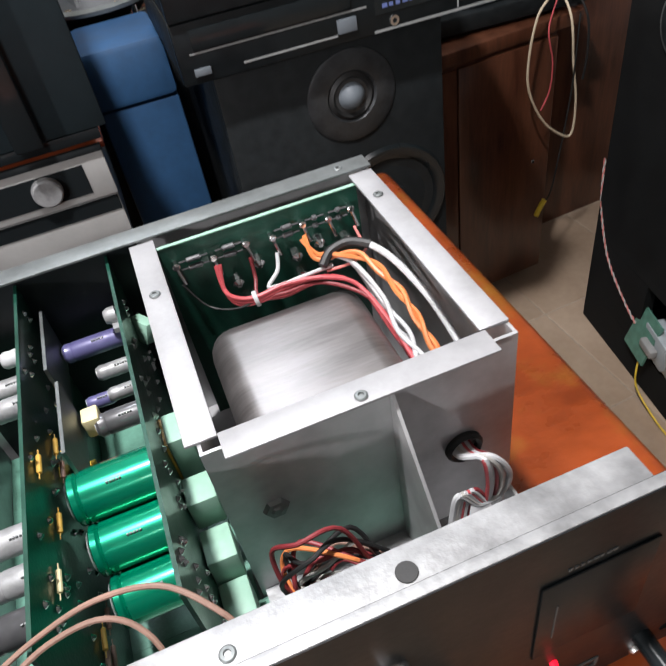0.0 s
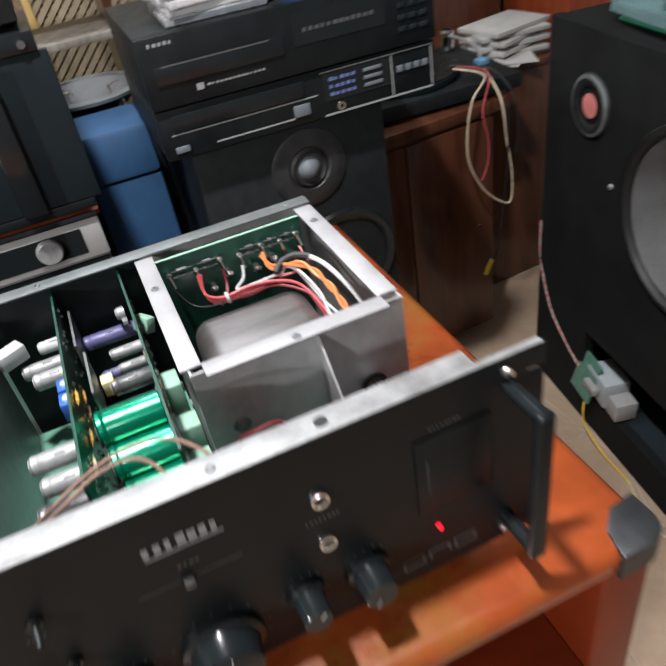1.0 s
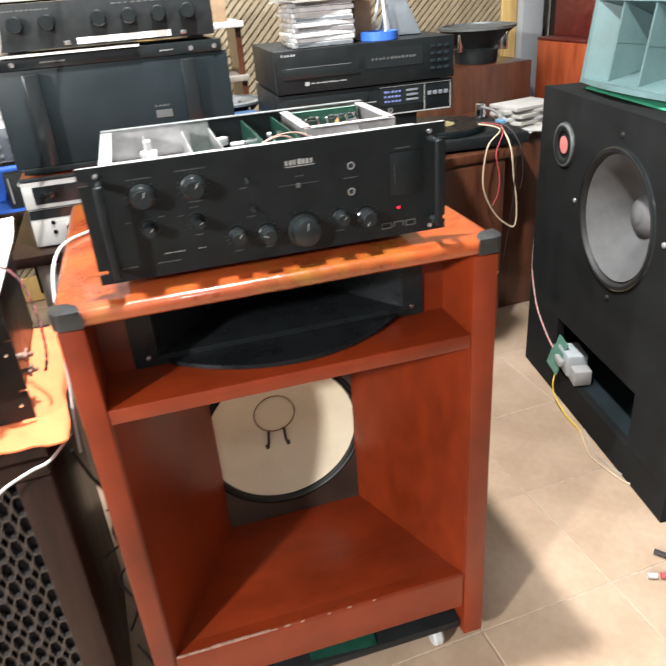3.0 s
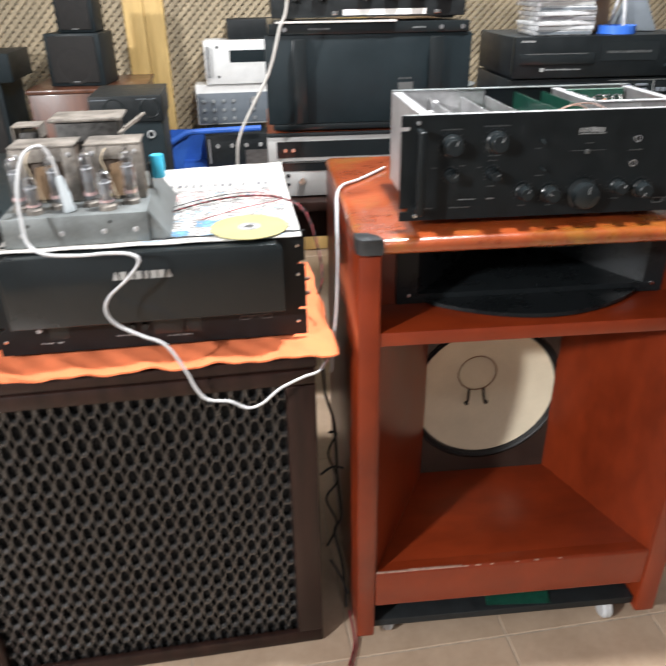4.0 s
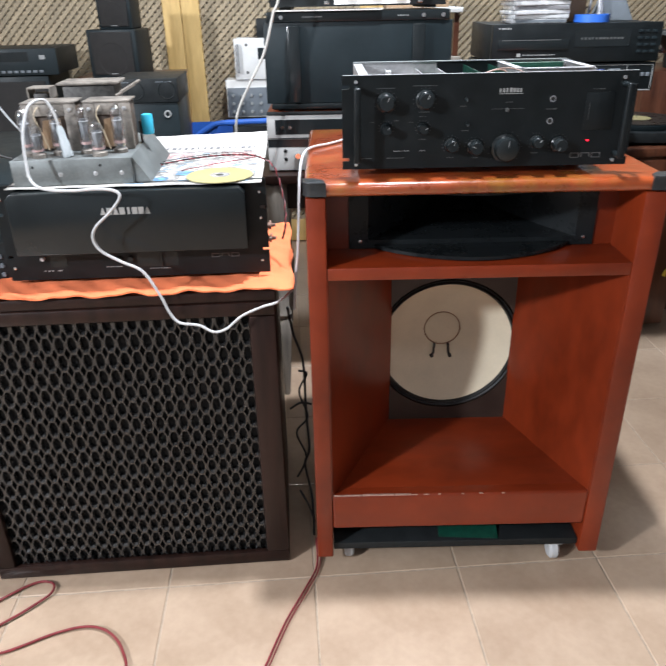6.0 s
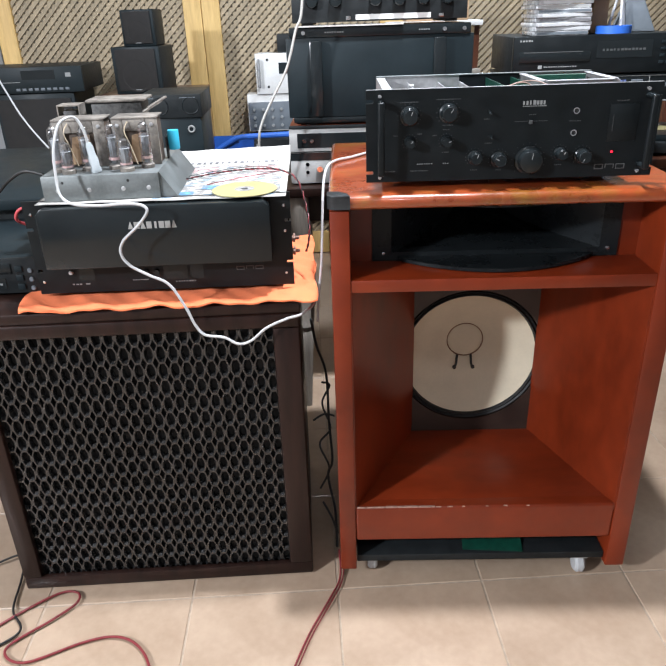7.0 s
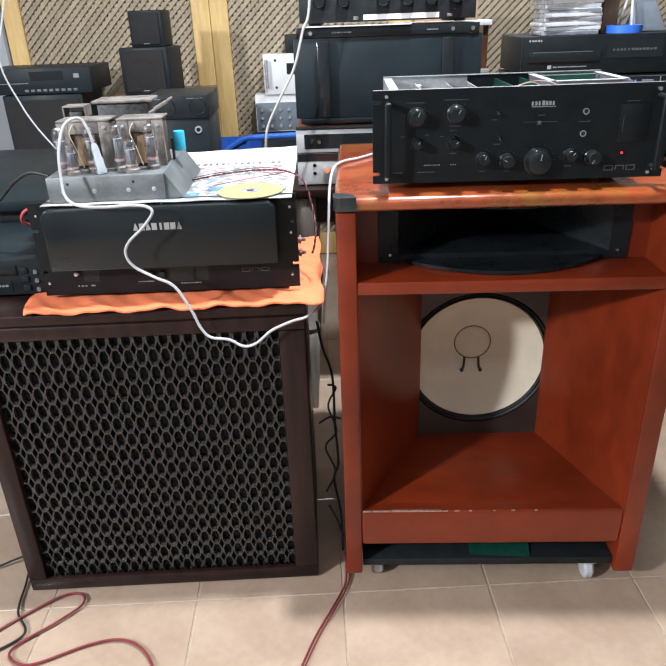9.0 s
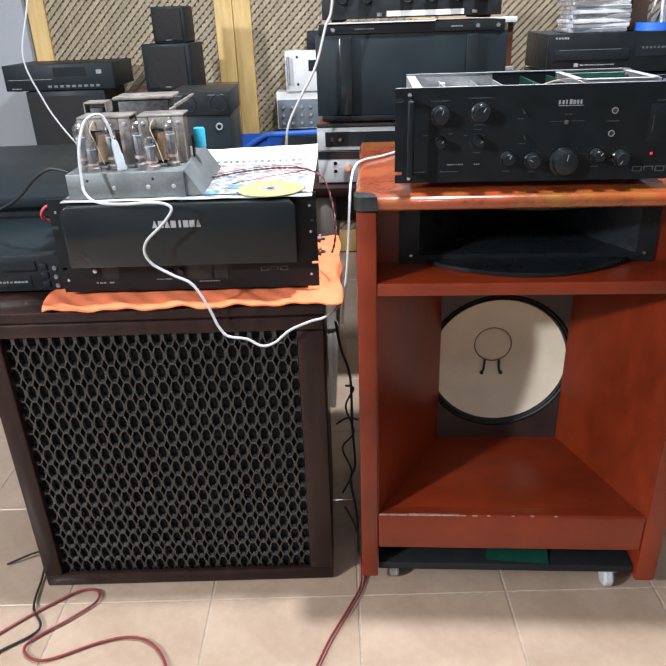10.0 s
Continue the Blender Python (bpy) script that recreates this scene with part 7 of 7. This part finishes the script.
# ---- cables on the floor and hanging at the left ----
cable("floor_cable", "dark red and black speaker cable lying on the tiles", [([(-0.07, 0.05, 0.02), (-0.068, -0.02, 0.006), (-0.09, -0.08, 0.005), (-0.13, -0.17, 0.005), (-0.16, -0.26, 0.005), (-0.19, -0.36, 0.005), (-0.20, -0.5, 0.005)], 0.0023, "dark_red"), ([(-0.062, 0.06, 0.02), (-0.062, -0.02, 0.006), (-0.082, -0.08, 0.005), (-0.123, -0.17, 0.005), (-0.153, -0.26, 0.005), (-0.182, -0.36, 0.005), (-0.19, -0.5, 0.005)], 0.0014, "dark_red")])
cable("floor_cable", "loops of dark red cable on the tiles before the loudspeaker", [([(-0.86, -0.22, 0.006), (-0.78, -0.13, 0.006), (-0.70, -0.06, 0.006), (-0.655, -0.055, 0.006), (-0.645, -0.085, 0.007), (-0.68, -0.13, 0.008), (-0.75, -0.20, 0.006), (-0.70, -0.235, 0.006), (-0.60, -0.19, 0.006), (-0.54, -0.175, 0.006), (-0.49, -0.19, 0.006), (-0.45, -0.235, 0.006), (-0.43, -0.30, 0.006), (-0.44, -0.45, 0.006)], 0.0027, "dark_red")])
cable("floor_cable", "thin black cable curling on the tiles", [([(-0.90, 0.02, 0.006), (-0.82, 0.05, 0.02), (-0.80, -0.01, 0.006), (-0.78, -0.10, 0.006), (-0.74, -0.16, 0.006), (-0.80, -0.22, 0.006), (-0.84, -0.28, 0.006)], 0.0026, "rubber")])
cable("hanging_wires", "tangle of dark wires between the two loudspeakers", [
    ([(-0.112, 0.08, 0.60), (-0.105, 0.12, 0.52), (-0.088, 0.14, 0.44), (-0.085, 0.12, 0.33), (-0.080, 0.10, 0.24), (-0.092, 0.12, 0.18), (-0.078, 0.10, 0.10), (-0.075, 0.06, 0.02)], 0.0028, "rubber"),
    ([(-0.098, 0.14, 0.42), (-0.082, 0.16, 0.40), (-0.10, 0.15, 0.36), (-0.083, 0.14, 0.30), (-0.108, 0.12, 0.27), (-0.088, 0.11, 0.21), (-0.11, 0.10, 0.16)], 0.0024, "rubber"),
    ([(-0.12, 0.11, 0.34), (-0.095, 0.12, 0.35), (-0.072, 0.12, 0.345)], 0.0024, "rubber"),
    ([(-0.105, 0.09, 0.13), (-0.085, 0.07, 0.10), (-0.072, 0.05, 0.07)], 0.0026, "rubber")])
cable("red_lead", "short red lead behind the power amplifier", [([(-0.66, 0.14, 0.79), (-0.67, 0.10, 0.815), (-0.655, 0.09, 0.838), (-0.625, 0.10, 0.842), (-0.60, 0.12, 0.835)], 0.003, "red")])
cable("black_lead", "black lead arching from the tube amplifier", [([(-0.60, 0.10, 0.90), (-0.64, 0.11, 0.905), (-0.68, 0.12, 0.885), (-0.73, 0.14, 0.845), (-0.79, 0.17, 0.815), (-0.86, 0.20, 0.804)], 0.0032, "rubber")])
cable("hanging_cable", "white cable hanging from above behind the table", [([(-1.00, 1.10, 2.0), (-1.02, 1.08, 1.4), (-1.05, 1.02, 1.20), (-1.075, 0.98, 1.06), (-1.04, 0.98, 0.94), (-1.00, 0.97, 0.87), (-0.95, 0.96, 0.806)], 0.0026, "white")])
cable("hanging_cable", "grey-white cable hanging in front of the black amplifier", [([(-0.105, 0.60, 2.0), (-0.112, 0.61, 1.5), (-0.128, 0.62, 1.19), (-0.148, 0.62, 1.12), (-0.174, 0.62, 1.037), (-0.212, 0.62, 0.97), (-0.243, 0.62, 0.913), (-0.255, 0.62, 0.871), (-0.258, 0.64, 0.80), (-0.252, 0.68, 0.722)], 0.0032, "grey_wire")])

# ---- lattice doors ----
DY = 2.30
q = random.Random(21)


def lattice_door(x0, x1, z1=2.15):
    d = thing("lattice_door", ((x0 + x1) / 2, DY, 0.0), "yellow pine door frame filled with tan diagonal lattice", "door", 0, "lattice doors", "structure")
    s = 0.082
    for a, b in ((x0, x0 + s), (x1 - s, x1)):
        part("stile", box(a, b, DY - 0.02, DY + 0.02, 0.005, z1, 0.004), M["pine"], d)
    for a, b in ((0.006, 0.12), (z1 - 0.09, z1 - 0.001)):
        part("rail", box(x0 + s + 0.0005, x1 - s - 0.0005, DY - 0.017, DY + 0.017, a, b, 0.003), M["pine"], d)
    ax, bx, az_, bz = x0 + s - 0.004, x1 - s + 0.004, 0.118, z1 - 0.088
    pitch, w = 0.0350, 0.0080
    for sgn, y in ((1, DY - 0.0045), (-1, DY + 0.0045)):
        c = (az_ - bx if sgn > 0 else az_ + ax)
        top = (bz - ax if sgn > 0 else bz + bx)
        while c < top:
            # the line z = c + sgn * x, cut to the panel
            pts = []
            for x in (ax, bx):
                z = c + sgn * x
                if az_ <= z <= bz:
                    pts.append((x, z))
            for z in (az_, bz):
                x = (z - c) * sgn
                if ax < x < bx:
                    pts.append((x, z))
            if len(pts) >= 2:
                (xa, za), (xb, zb_) = pts[0], pts[1]
                L = math.hypot(xb - xa, zb_ - za)
                if L > 0.02:
                    a = math.atan2(zb_ - za, xb - xa)
                    m = Matrix.Translation(((xa + xb) / 2, y, (za + zb_) / 2)) @ Matrix.Rotation(-a, 4, "Y")
                    part("slat", box(-L / 2, L / 2, -0.0044, 0.0044, -w, w), M["lattice"], d, m=m)
            c += pitch
    d.matrix_basis = R @ d.matrix_basis
    return d


LD_ = [(-1.475, -0.541), (-0.539, 0.3605), (0.3625, 1.2595), (1.2615, 2.120)]
for a, b in LD_:
    lattice_door(a, b)
wp = part("wall_pier", box(2.125, 2.245, DY - 0.06, 2.364, 0.0, 2.5995, 0.003), M["dimmed_white_wall"], None, "", R)
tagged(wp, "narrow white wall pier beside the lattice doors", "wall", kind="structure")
wp2 = part("wall_pier", box(-1.90, -1.479, DY - 0.05, 2.364, 0.0, 2.5995, 0.003), M["dimmed_white_wall"], None, "", R)
tagged(wp2, "white wall pier beside the lattice doors", "wall", kind="structure")

# ---- floor tiles ----
TS = 0.3215
tile_me = mesh_of(box(-TS / 2 + 0.0015, TS / 2 - 0.0015, -TS / 2 + 0.0015, TS / 2 - 0.0015, -0.010, 0.0, 0.0016, 1), "tile", M["tile"])
for i in range(-8, 9):
    for j in range(-8, 9):
        x, y = -0.076 + TS / 2 + i * TS, -0.046 - TS / 2 + j * TS
        if -2.88 < x < 3.28 and -3.08 < y < 2.6:
            t_ob = part("tile", tile_me, None, floor)
            t_ob.matrix_basis = pose(x, y, 0.0)
